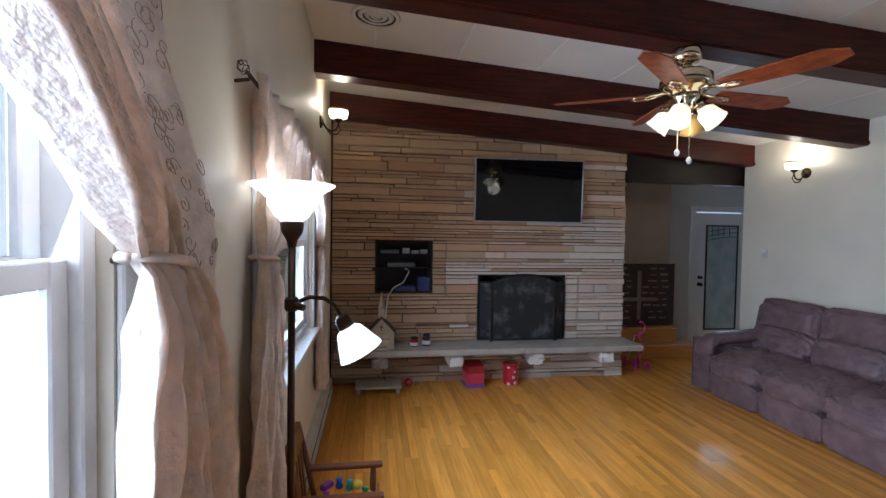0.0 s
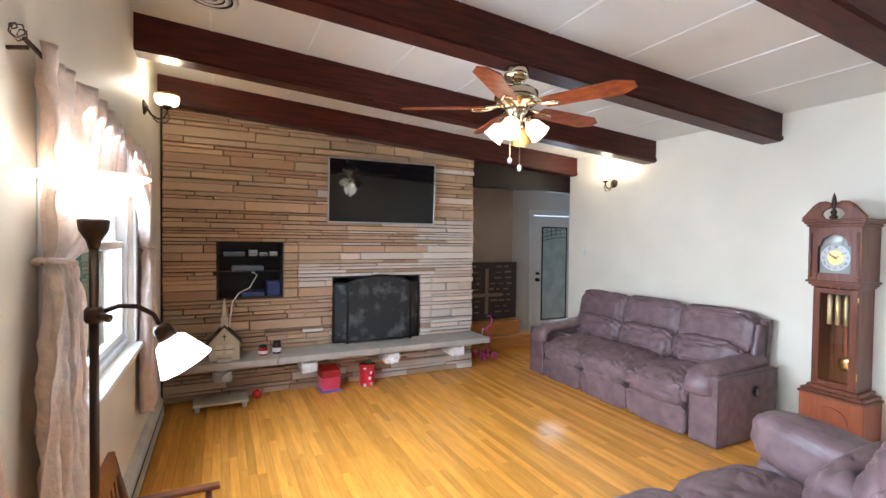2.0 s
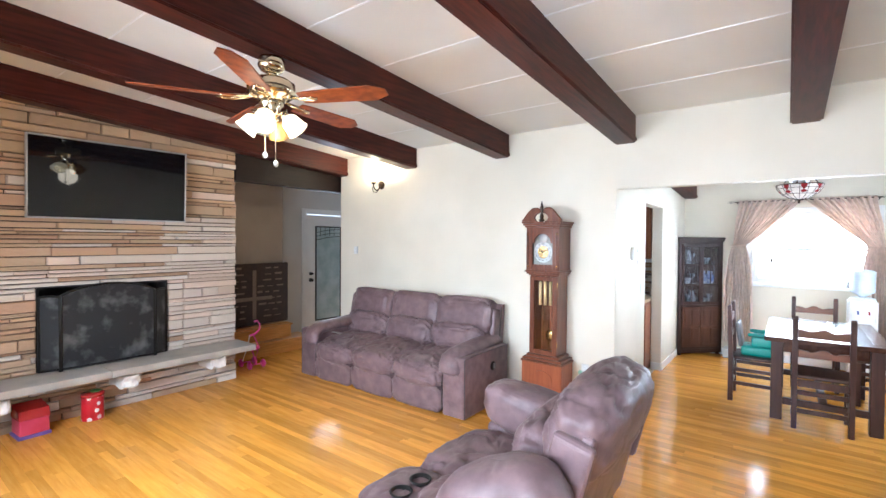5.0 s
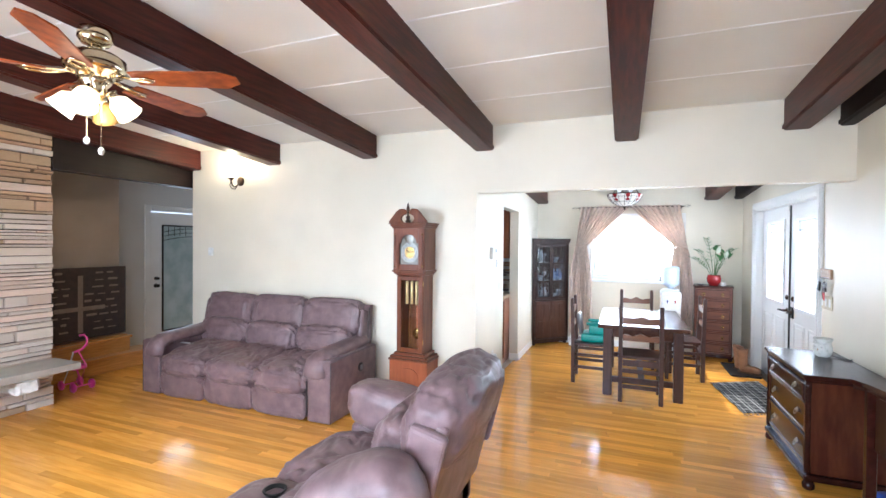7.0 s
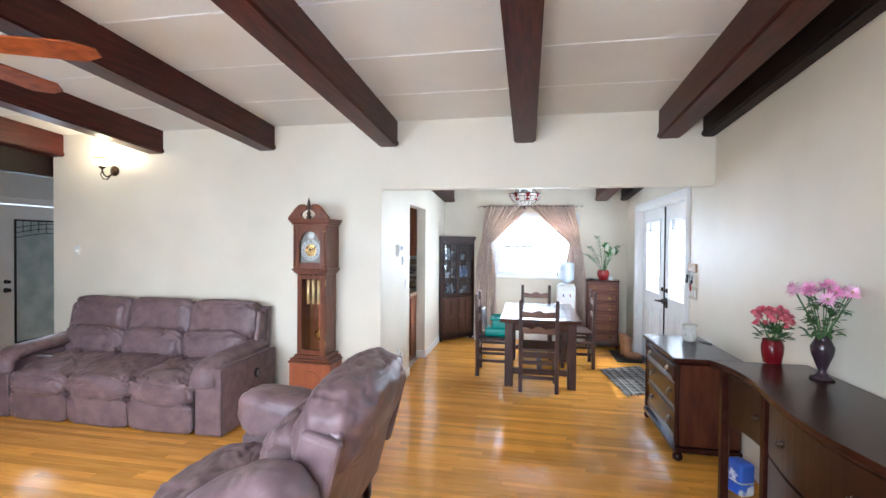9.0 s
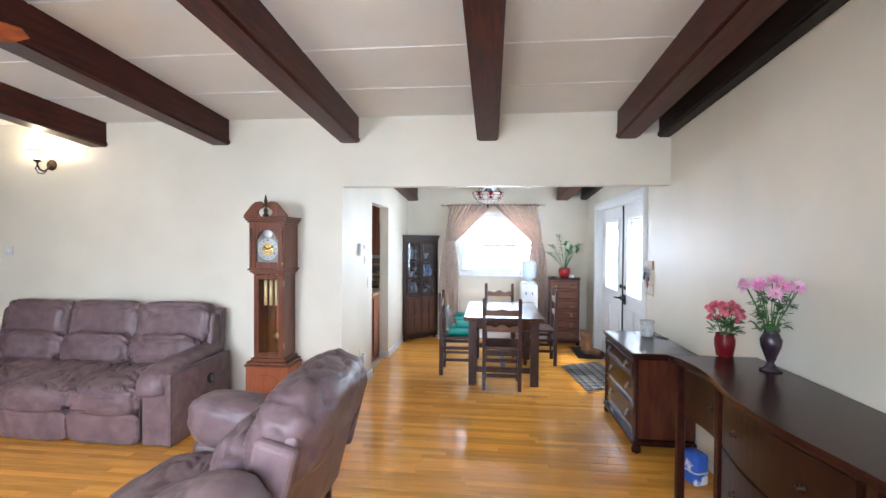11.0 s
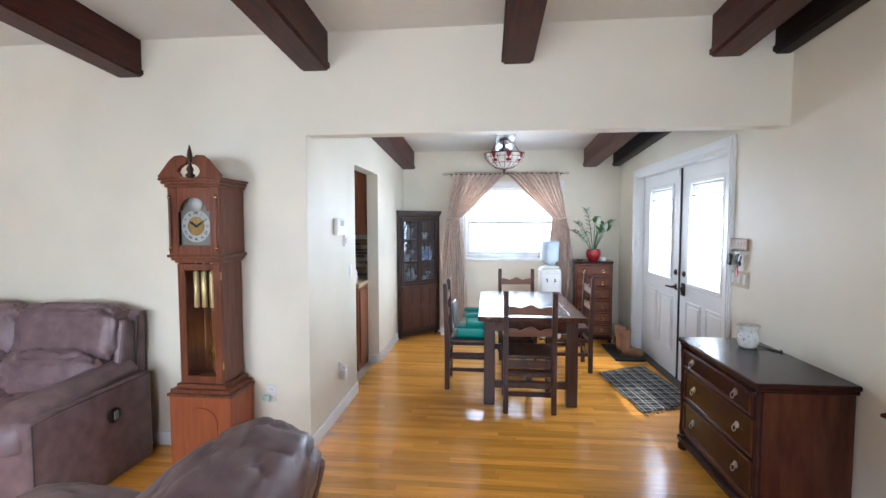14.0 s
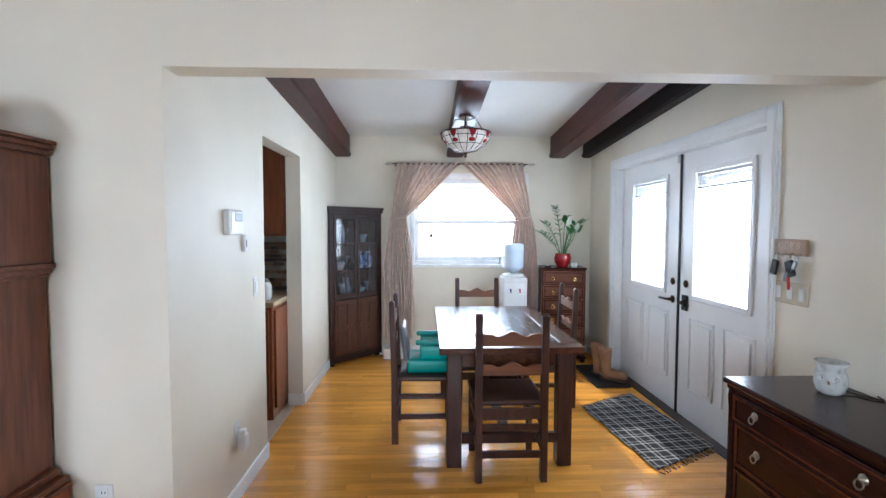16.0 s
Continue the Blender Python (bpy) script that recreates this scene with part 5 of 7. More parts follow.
def grandfather_clock():
    # front faces -y; local x across, y=0 is the back against the wall
    ob = thing("grandfather_clock", 3.265, 4.862, 0, -1, "cherry wood grandfather clock with brass weights and pendulum", "clock")
    ob.scale = (.95, 1, 1)
    def b(nm, w, d, z0, z1, m=M_CHERRY, bev=.004, label=""):
        return part(nm, boxm(-w / 2, w / 2, -d, 0, z0, z1, bev, 2), m, ob, label)
    b("plinth", .43, .265, 0, .455, M_CHERRY_L)
    n = 20
    arch = [(-.12, .05), (.12, .05)] + [(.12 * math.cos(math.pi * i / n), .30 + .09 * math.sin(math.pi * i / n)) for i in range(n + 1)]
    part("base_panel", prism(arch, -.272, -.2655, 'y', bevel=.003), M_CHERRY_L, ob)
    b("base_moulding", .45, .275, .456, .475)
    b("base_moulding", .42, .262, .4755, .50)
    b("base_moulding", .35, .245, .5005, .53)
    # trunk, open behind the glass door
    w, d, z0, z1 = .296, .225, .5305, 1.285
    part("trunk_side", boxm(-w / 2, -w / 2 + .018, -d, 0, z0, z1, .002), M_CHERRY, ob)
    part("trunk_side", boxm(w / 2 - .018, w / 2, -d, 0, z0, z1, .002), M_CHERRY, ob)
    part("trunk_back", boxm(-w / 2 + .019, w / 2 - .019, -.012, 0, z0, z1), M_CHERRY, ob)
    bm = bmesh.new()
    box(bm, -w / 2 + .001, -w / 2 + .05, -d - .014, -d - .0005, z0 + .005, z1 - .005, .003)
    box(bm, w / 2 - .05, w / 2 - .001, -d - .014, -d - .0005, z0 + .005, z1 - .005, .003)
    box(bm, -w / 2 + .05, w / 2 - .05, -d - .014, -d - .0005, z0 + .005, z0 + .05, .003)
    box(bm, -w / 2 + .05, w / 2 - .05, -d - .014, -d - .0005, z1 - .045, z1 - .005, .003)
    door = part("trunk_door", bm, M_CHERRY, ob)
    g = part("door_glass", boxm(-w / 2 + .05, w / 2 - .05, -d - .008, -d - .005, z0 + .05, z1 - .045), M_THINGLASS, door, "clear glass")
    g.visible_shadow = False
    for z in (.62, 1.18):
        part("hinge", boxm(w / 2 - .003, w / 2 + .003, -d - .012, -d - .002, z, z + .05, .001), M_BRASS, door, "brass hinge")
    for k in (-1, 0, 1):
        x = k * .058
        part("weight", lathe([(.004, 1.0), (.0165, 1.005), (.0165, 1.225), (.004, 1.23), (.003, 1.284)], 18, x * .95, -.185), M_WEIGHT, ob, "polished brass weight", True)
        part("chain", tube([(x + .012, -.13, .60), (x + .012, -.13, 1.284)], .0025, 6), M_BRASS, ob)
    part("pendulum_rod", boxm(.012, .028, -.105, -.10, .74, 1.284), M_CHERRY_L, ob)
    part("pendulum_bob", turned(lathe([(.001, -.006), (.03, -.008), (.055, -.003), (.055, .003), (.03, .008), (.001, .01)], 28), pose(.03, -.115, .705, 90, 0, 0)), M_BRASS, ob, "brass pendulum disc", True)
    # hood
    b("hood_moulding", .325, .24, 1.286, 1.30)
    b("hood_moulding", .355, .255, 1.3005, 1.32)
    b("hood_moulding", .385, .27, 1.3205, 1.338)
    hw, hd, h0, h1 = .35, .255, 1.3385, 1.745
    part("hood_side", boxm(-hw / 2, -hw / 2 + .016, -hd, 0, h0, h1, .002), M_CHERRY, ob)
    part("hood_side", boxm(hw / 2 - .016, hw / 2, -hd, 0, h0, h1, .002), M_CHERRY, ob)
    part("hood_back", boxm(-hw / 2 + .017, hw / 2 - .017, -.19, -.17, h0, h1), M_IRON, ob)
    # hood front board with an arched dial opening
    n = 16
    a, zb, zs = .108, 1.395, 1.60
    hole = [(-a, zb), (a, zb), (a, zs)] + [(.09 * math.cos(math.pi * i / n), zs + .085 * math.sin(math.pi * i / n)) for i in range(n + 1)] + [(-a, zs)]
    bm = bmesh.new()
    box(bm, -hw / 2, -a, -hd - .014, -hd - .0005, h0, h1, .003)
    box(bm, a, hw / 2, -hd - .014, -hd - .0005, h0, h1, .003)
    box(bm, -a, a, -hd - .0135, -hd - .001, h0, zb)
    box(bm, -a, a, -hd - .0135, -hd - .001, zs + .088, h1)
    for s in (-1, 1):
        pr = [(s * a, zs), (s * .09, zs)] + [(s * .09 * math.cos(math.pi / 2 * i / 8), zs + .085 * math.sin(math.pi / 2 * i / 8)) for i in range(1, 9)] + [(0, zs + .088), (s * a, zs + .088)]
        prism(pr, -hd - .0135, -hd - .001, 'y', bm)
    part("hood_door", bm, M_CHERRY, ob)
    for s in (-1, 1):
        part("column", lathe([(.009, 1.36), (.012, 1.37), (.008, 1.40), (.008, 1.66), (.012, 1.69), (.009, 1.70)], 14, s * .155, -hd - .022), M_CHERRY, ob, "", True)
        for z in (1.375, 1.68):
            part("column_ring", lathe([(.0125, z), (.0125, z + .008)], 14, s * .155, -hd - .022), M_BRASS, ob, "brass ring", True)
    dial = part("dial_plate", boxm(-.104, .104, -.244, -.2395, zb + .001, zs + .01), M_GOLDPLATE, ob, "brass dial plate")
    part("chapter_ring", turned(lathe([(.058, 0), (.098, 0), (.098, .003), (.058, .003), (.058, 0)], 40, cap=False), pose(0, -.2445, 1.512, 90, 0, 0)), M_SILVER, dial, "silvered hour ring")
    part("dial_centre", turned(lathe([(.057, 0), (.056, .002)], 32), pose(0, -.2445, 1.512, 90, 0, 0)), M_BRASS, dial)
    rom = ["XII", "I", "II", "III", "IIII", "V", "VI", "VII", "VIII", "IX", "X", "XI"]
    for k, r in enumerate(rom):
        an = radians(30 * k)
        m = Matrix.Translation((.078 * math.sin(an), -.2482, 1.512 + .078 * math.cos(an))) @ Matrix.Rotation(radians(90), 4, 'X') @ Matrix.Rotation(-an, 4, 'Z')
        writing("numeral", r, .024, m, M_IRON, dial)
    for an, ln, wd in ((305, .055, .006), (62, .08, .005)):
        m = Matrix.Translation((0, -.2495, 1.512)) @ Matrix.Rotation(radians(an), 4, 'Y')
        part("hand_pointer", turned(prism([(-wd / 2, -.012), (wd / 2, -.012), (wd, ln * .6), (0, ln), (-wd, ln * .6)], -.001, .0005, 'y'), m), M_IRON, dial)
    part("moon_disc", turned(lathe([(.05, 0), (.048, .003), (.02, .006)], 28), pose(0, -.2445, 1.648, 90, 0, 0)), M_SILVER, ob, "silvered moon disc", True)
    part("arch_plate", turned(lathe([(.095, 0), (.095, .003)], 28), pose(0, -.2355, 1.61, 90, 0, 0)), M_GOLDPLATE, ob)
    b("cornice", .38, .275, 1.746, 1.765)
    b("cornice", .405, .29, 1.7655, 1.785)
    b("cornice", .43, .30, 1.7855, 1.80)
    # swan-neck pediment
    for s in (-1, 1):
        top = [(s * .21, 1.8005), (s * .195, 1.815), (s * .165, 1.85), (s * .13, 1.89), (s * .095, 1.915), (s * .05, 1.918), (s * .022, 1.905), (s * .02, 1.88)]
        low = [(s * .045, 1.878), (s * .07, 1.86), (s * .08, 1.835), (s * .065, 1.81), (s * .04, 1.8005)]
        part("pediment", prism(top + low, -.30, -.27, 'y', bevel=.003), M_CHERRY, ob)
        part("pediment_cap", tube([(x, -.288, z + .006) for x, z in top], .011), M_CHERRY, ob, "", True)
    part("finial", lathe([(.02, 1.8005), (.03, 1.815), (.014, 1.83), (.022, 1.85), (.009, 1.875), (.012, 1.90), (.017, 1.93), (.010, 1.965), (.002, 1.995)], 16, 0, -.285), M_BRONZE, ob, "dark turned finial", True)
    return ob


M_GOLDPLATE = mat("gilt_dial_plate", (0.20, 0.19, 0.165), 0.35, .6, scale=14, bump=.15)
grandfather_clock()


# ================= ceiling fan =================
M_CHROME = mat("polished_nickel_brass", (0.72, 0.62, 0.45), 0.16, 1.0, scale=8)
M_BLADE = mat("cherry_fan_blade", (0.33, 0.078, 0.016), 0.36, color2=(0.17, 0.033, 0.008), scale=5, stretch=(3, 3, 10), spec=.3)
M_TULIP = glow("lit_tulip_glass", (1.0, 0.82, 0.48), 2.2, (0.9, 0.88, 0.8))
M_TULIP_DIM = mat("amber_ribbed_glass", (0.55, 0.33, 0.10), 0.12, scale=18, bump=.4, bscale=40)


def ceiling_fan(x, y, z, r, phase, zb):
    ob = thing("ceiling_fan", x, y, z, 0, "brass ceiling fan with five cherry blades and lit tulip shades", "ceiling fan")
    part("canopy", lathe([(.07, .0), (.075, -.015), (.078, -.05), (.06, -.075), (.03, -.085)], 28), M_CHROME, ob, "", True)
    part("neck", lathe([(.03, -.084), (.03, -.12)], 18), M_CHROME, ob, "", True)
    part("motor_housing", lathe([(.03, -.119), (.10, -.125), (.135, -.15), (.138, -.20), (.12, -.225), (.085, -.235), (.08, -.25)], 36), M_CHROME, ob, "", True)
    part("switch_housing", lathe([(.075, -.2505), (.07, -.275), (.05, -.30), (.055, -.325), (.03, -.34)], 28), M_CHROME, ob, "", True)
    for k in range(5):
        m = Matrix.Rotation(radians(phase + 72 * k), 4, 'Z')
        h = zb - z
        bl = [(.19, -.055), (.25, -.062), (r - .08, -.076), (r, -.03), (r, .03), (r - .08, .076), (.25, .062), (.19, .055)]
        bm = prism(bl, -.005, .004, 'z', bevel=.002)
        turned(bm, m @ Matrix.Translation((0, 0, h)) @ Matrix.Rotation(radians(-12), 4, 'X'))
        part("blade", bm, M_BLADE, ob)
        br = tube([(.08, 0, -.235), (.12, .0, h + .012), (.20, .022, h - .004), (.26, .026, h - .009), (.29, 0, h - .010), (.26, -.026, h - .011), (.20, -.022, h - .010), (.12, 0, h + .004)], .009)
        part("blade_bracket", turned(br, m), M_CHROME, ob, "", True)
    for k in range(4):
        an = radians(40 + 90 * k)
        m = Matrix.Rotation(an, 4, 'Z')
        part("light_arm", turned(tube([(.04, 0, -.325), (.09, 0, -.305), (.068, 0, -.322)], .009), m), M_CHROME, ob, "", True)
        mm = m @ Matrix.Translation((.068, 0, -.325)) @ Matrix.Rotation(radians(-42), 4, 'Y')
        part("light_cup", turned(lathe([(.012, .005), (.026, -.008), (.028, -.03)], 18), mm), M_CHROME, ob, "", True)
        lit = k in (0, 2, 3)
        part("shade", turned(lathe([(.027, -.028), (.05, -.05), (.055, -.08), (.058, -.105), (.066, -.13), (.062, -.13), (.056, -.10), (.046, -.055)], 26, cap=False), mm), M_TULIP if lit else M_TULIP_DIM, ob, "glowing tulip glass shade" if lit else "amber tulip glass shade", True)
    for dx, dy, l in ((.03, .01, .62), (-.02, -.03, .57)):
        part("pull_chain", tube([(dx, dy, -.33), (dx, dy, -l + .02)], .003, 6), M_CHROME, ob)
        part("pull_knob", lathe([(.004, -l + .02), (.012, -l + .012), (.015, -l), (.01, -l - .015), (.003, -l - .02)], 14, dx, dy), M_PLASTIC, ob, "", True)
    return ob


FAN = (2.66, 2.145, 2.682, .72, 24, 2.44)
ceiling_fan(*FAN)
bulb("fan_bulb", FAN[0], FAN[1], FAN[2] - .50, 3, (1, .84, .6), .10)


# ================= dresser and sideboard =================
M_MAHOG = mat("dark_mahogany", (0.034, 0.009, 0.006), 0.24, color2=(0.022, 0.006, 0.004), scale=5, stretch=(4, .8, 4), bump=.06, bscale=18, coat=.05, spec=.22)
M_MAHOG_L = mat("brown_mahogany", (0.085, 0.023, 0.011), 0.27, color2=(0.05, 0.013, 0.007), scale=5, stretch=(4, 4, .8), bump=.06, bscale=18, coat=.1, spec=.35)


# mahogany darkened so that the colour holds the shadow on the sideboard front
M_SIDEB = mat("shaded_sideboard_mahogany", (0.026, 0.008, 0.004), 0.34, color2=(0.016, 0.005, 0.003), scale=5, stretch=(4, 4, .8), bump=.06, bscale=18, spec=.22)
M_CHEST = mat("red_brown_drawer_wood", (0.14, 0.043, 0.018), .42, color2=(0.09, 0.027, 0.012), scale=5, stretch=(.8, 5, 5), spec=.3)
M_PEWTER = mat("aged_pewter", (0.34, 0.29, 0.22), 0.35, 1.0, scale=30)


def pull(parent, x, y, z, rz, metal=None):
    """Pewter ring pull that faces local -y, turned by rz."""
    m = pose(x, y, z, 0, 0, rz)
    p = part("pull", turned(turned(lathe([(.018, 0), (.018, .003), (.006, .008), (.006, .016)], 16), pose(0, 0, 0, 90, 0, 0)), m), metal or M_PEWTER, parent, "brass ring pull" if metal else "dull pewter ring pull", True)
    ring = tube([(.016 * math.sin(a), -.012 - .004 * (1 - math.cos(a)), -.016 + .016 * math.cos(a)) for a in [2 * math.pi * k / 14 for k in range(15)]], .003, 6)
    part("ring", turned(ring, m), metal or M_PEWTER, p, "", True)


def dresser():
    # local: front faces -x, y along the wall
    ob = thing("dresser", 6.775, 4.715, 0, 0, "glossy dark mahogany three-drawer dresser", "dresser")
    part("top", boxm(-.475, 0, -.455, .455, .735, .762, .008, 2), M_MAHOG, ob, "polished near-black top")
    part("top_moulding", boxm(-.462, 0, -.442, .442, .712, .7345, .006), M_MAHOG, ob)
    part("carcass", boxm(-.435, 0, -.42, .42, .10, .7115, .006), M_MAHOG_L, ob, "reddish brown sides")
    for z0, z1, proud in ((.575, .70, .022), (.36, .565, .008), (.145, .35, .008)):
        d = part("drawer", boxm(-.436 - proud, -.4355, -.40, .40, z0, z1, .006, 2), M_MAHOG, ob)
        bm = bmesh.new()
        x0, x1 = -.4365 - proud - .006, -.4362 - proud
        box(bm, x0, x1, -.39, .39, z0 + .008, z0 + .018)
        box(bm, x0, x1, -.39, .39, z1 - .018, z1 - .008)
        box(bm, x0, x1, -.39, -.38, z0 + .018, z1 - .018)
        box(bm, x0, x1, .38, .39, z0 + .018, z1 - .018)
        part("drawer_bead", bm, M_MAHOG_L, d)
        for y in (-.25, .25):
            pull(d, -.437 - proud, y, (z0 + z1) / 2 + .01, -90)
    for y in (-.425, .425):
        part("corner_column", lathe([(.018, .11), (.02, .15), (.016, .20), (.016, .62), (.02, .68), (.018, .7115)], 14, -.44, y), M_MAHOG, ob, "", True)
    part("base_moulding", boxm(-.465, 0, -.45, .45, .06, .0995, .01, 2), M_MAHOG, ob)
    for x, y in ((-.43, -.42), (-.43, .42), (-.04, -.42), (-.04, .42)):
        part("foot", lathe([(.02, 0), (.034, .012), (.036, .035), (.025, .0595)], 16, x, y), M_MAHOG, ob, "", True)
    return ob


dresser()


M_OAKL = mat("light_wood_plaque", (0.38, 0.22, 0.11), .5, scale=8, stretch=(1, 1, 5))


def owl():
    ob = thing("owl_warmer", 6.62, 4.93, .763, 0, "white ceramic owl-shaped wax warmer", "ornament")
    M = mat("white_glazed_ceramic", (0.70, 0.70, 0.66), 0.2, color2=(0.5, 0.51, 0.46), scale=26, contrast=(.52, .7))
    part("body", lathe([(.036, 0), (.05, .012), (.06, .045), (.058, .08), (.048, .105), (.05, .112), (.062, .135), (.06, .14), (.05, .125), (.03, .112)], 28), M, ob, "", True)
    face = Vector((-.75, -.66, 0))
    side = Vector((.66, -.75, 0))
    for sg in (-1, 1):
        e = face * .052 + side * sg * .022
        part("ear", lathe([(.013, .100), (.009, .125), (.002, .15)], 8, face.x * .035 + side.x * sg * .036, face.y * .035 + side.y * sg * .036), M, ob, "", True)
        ring = turned(lathe([(.019, 0), (.018, .004), (.011, .005), (.010, .002)], 18), Matrix.Translation((e.x, e.y, .076)) @ face.to_track_quat('Z', 'Y').to_matrix().to_4x4())
        part("eye", ring, M_PLASTIC, ob, "", True)
        part("pupil", blob(e.x + face.x * .004, e.y + face.y * .004, .076, .003, .003, .003, 2, 10, 6), M_GREYPL, ob, "grey pupil", True)
    part("beak", blob(face.x * .060, face.y * .060, .058, .005, .005, .009, 2, 8, 6), M_OAKL, ob, "", True)
    part("cord", tube([(.05, 0, .012), (.09, -.03, .004), (.11, -.08, .004), (.14, -.10, .004), (.155, -.06, .004)], .004), M_IRON, ob, "black power cord", True)


owl()


def sideboard():
    # local: back against the wall at x=0, front to -x; y along the wall
    L_, D_, H_ = .91, .50, .935
    ob = thing("sideboard", 6.775, 2.615, 0, 0, "dark mahogany sideboard with a serpentine front", "sideboard")
    def fx(y, inset=0.0):
        a = abs(y) / L_
        return -(D_ - .02 + .035 * math.cos(math.pi * 1.55 * a ** 1.1) + (.03 if a > .97 else 0)) + inset
    n = 40
    def outline(inset, e=0.0):
        ys = [-(L_ - e) + 2 * (L_ - e) * i / n for i in range(n + 1)]
        return [(0, -(L_ - e))] + [(fx(y, inset), y) for y in ys] + [(0, L_ - e)]
    part("top", prism(outline(0), H_ - .026, H_, 'z', bevel=.008), M_MAHOG, ob, "polished near-black serpentine top")
    part("top_moulding", prism(outline(.015, .012), H_ - .045, H_ - .0265, 'z'), M_SIDEB, ob)
    def bay(nm, y0, y1, z0, z1, inset, m):
        k = 14
        pts = [(fx(y0 + (y1 - y0) * i / k, inset), y0 + (y1 - y0) * i / k) for i in range(k + 1)]
        return part(nm, prism([(-.02, y0)] + pts + [(-.02, y1)], z0, z1, 'z', bevel=.003), m, ob)
    bay("end_cupboard", .47, .86, .60, .889, .05, M_SIDEB)
    bay("end_cupboard", -.86, -.47, .60, .889, .05, M_SIDEB)
    bay("centre_case", -.44, .44, .34, .889, .05, M_SIDEB)
    for z0, z1 in ((.63, .875), (.36, .615)):
        d = bay("drawer", -.40, .40, z0, z1, .035, M_SIDEB)
        for y in (-.22, .22):
            part("pull", turned(lathe([(.016, 0), (.018, .004), (.008, .01), (.013, .02), (.004, .026)], 14), pose(fx(y, .034), y, (z0 + z1) / 2, 0, -90, 0)), M_BRONZE, d, "dark brass knob", True)
    for s in (-1, 1):
        d = bay("cupboard_door", min(s * .50, s * .83), max(s * .50, s * .83), .615, .87, .04, M_SIDEB)
        part("keyhole_knob", turned(lathe([(.016, 0), (.018, .004), (.008, .01), (.013, .02), (.004, .026)], 14), pose(fx(s * .56, .039), s * .56, .74, 0, -90, 0)), M_BRONZE, d, "dark brass knob", True)
        for y in (s * .455, s * .875):
            xx = fx(y, .045)
            part("leg", turned(boxm(-.022, .022, -.02, .02, 0, .889, .005), pose(xx, y, 0)), M_MAHOG, ob)
            part("leg", turned(boxm(-.022, .022, -.02, .02, 0, .889, .005), pose(-.04, y, 0)), M_MAHOG, ob)
    return ob


sideboard()
# blue and white package on the floor under the sideboard
M_PKG = mat("blue_package", (0.03, 0.10, 0.45), 0.35, color2=(0.75, 0.78, 0.82), scale=7, contrast=(.5, .56))
ob = thing("paper_towel_pack", 6.60, 3.90, 0, 20, "blue and white plastic-wrapped package on the floor", "package")
part("wrap", boxm(-.055, .055, -.07, .07, 0, .21, .025, 3), M_PKG, ob, "", True)
part("band", boxm(-.0565, .0565, -.0715, .0715, .07, .11, .025, 3), M_PLASTIC, ob, "white printed band", True)


# ================= flowers =================
M_LEAF = mat("flower_leaf", (0.045, 0.12, 0.03), .5, color2=(0.08, 0.17, 0.05), scale=12, random=.2)
M_ROSE = mat("coral_rose_petal", (0.55, 0.035, 0.075), .5, color2=(0.74, 0.21, 0.25), scale=16, random=.25)
M_PINKP = mat("pink_daisy_petal", (0.76, 0.20, 0.46), .5, color2=(0.84, 0.48, 0.64), scale=12, random=.2)
M_REDVASE = mat("dark_red_glass", (0.16, 0.006, 0.01), 0.08, scale=6)
M_STEM = mat("green_stem", (0.07, 0.16, 0.04), .5)


def leaf_blade(bm, base, tip, w, up=Vector((0, 0, 1))):
    d = Vector(tip) - Vector(base)
    s = d.cross(up)
    s = s.normalized() * w if s.length > 1e-6 else Vector((w, 0, 0))
    n = s.cross(d).normalized() * w * .25
    b, t = Vector(base), Vector(tip)
    m1, m2 = b + d * .35, b + d * .72
    vs = [bm.verts.new(p) for p in (b, m1 + s + n, m2 + s * .75 + n, t, m2 - s * .75 + n, m1 - s + n, m1, m2)]
    for f in ((0, 1, 6), (6, 1, 2, 7), (7, 2, 3), (0, 6, 5), (6, 7, 4, 5), (7, 3, 4)):
        bm.faces.new([vs[i] for i in f])


def rose(bm, c, r, rng):
    for ring, n, rr in ((0, 3, .35), (1, 5, .7), (2, 6, 1.0)):
        for k in range(n):
            a = 2 * math.pi * (k + .5 * ring) / n + rng.uniform(-.2, .2)
            o = Vector((math.cos(a), math.sin(a), 0))
            t = Vector((-o.y, o.x, 0))
            p0 = c + o * r * rr * .35 - Vector((0, 0, r * .5))
            p1 = c + o * r * rr + Vector((0, 0, r * (.55 - .35 * ring)))
            vs = [bm.verts.new(q) for q in (p0 - t * r * .25, p0 + t * r * .25, p1 + t * r * .42 - o * r * .1, p1 + Vector((0, 0, r * .12)), p1 - t * r * .42 - o * r * .1)]
            bm.faces.new(vs)


ob = thing("rose_bouquet", 6.60, 3.535, .936, 0, "coral pink rose bouquet in a red glass vase", "flowers")
part("vase", lathe([(.04, 0), (.045, .006), (.054, .06), (.055, .095), (.048, .122), (.052, .13), (.048, .13), (.046, .12), (.05, .06), (.036, .015)], 28, cap=False), M_REDVASE, ob, "dark red glass vase", True)
part("vase_foot", lathe([(.045, .0005), (.045, .014)], 28), M_REDVASE, ob)
rng = random.Random(21)
lv = bmesh.new()
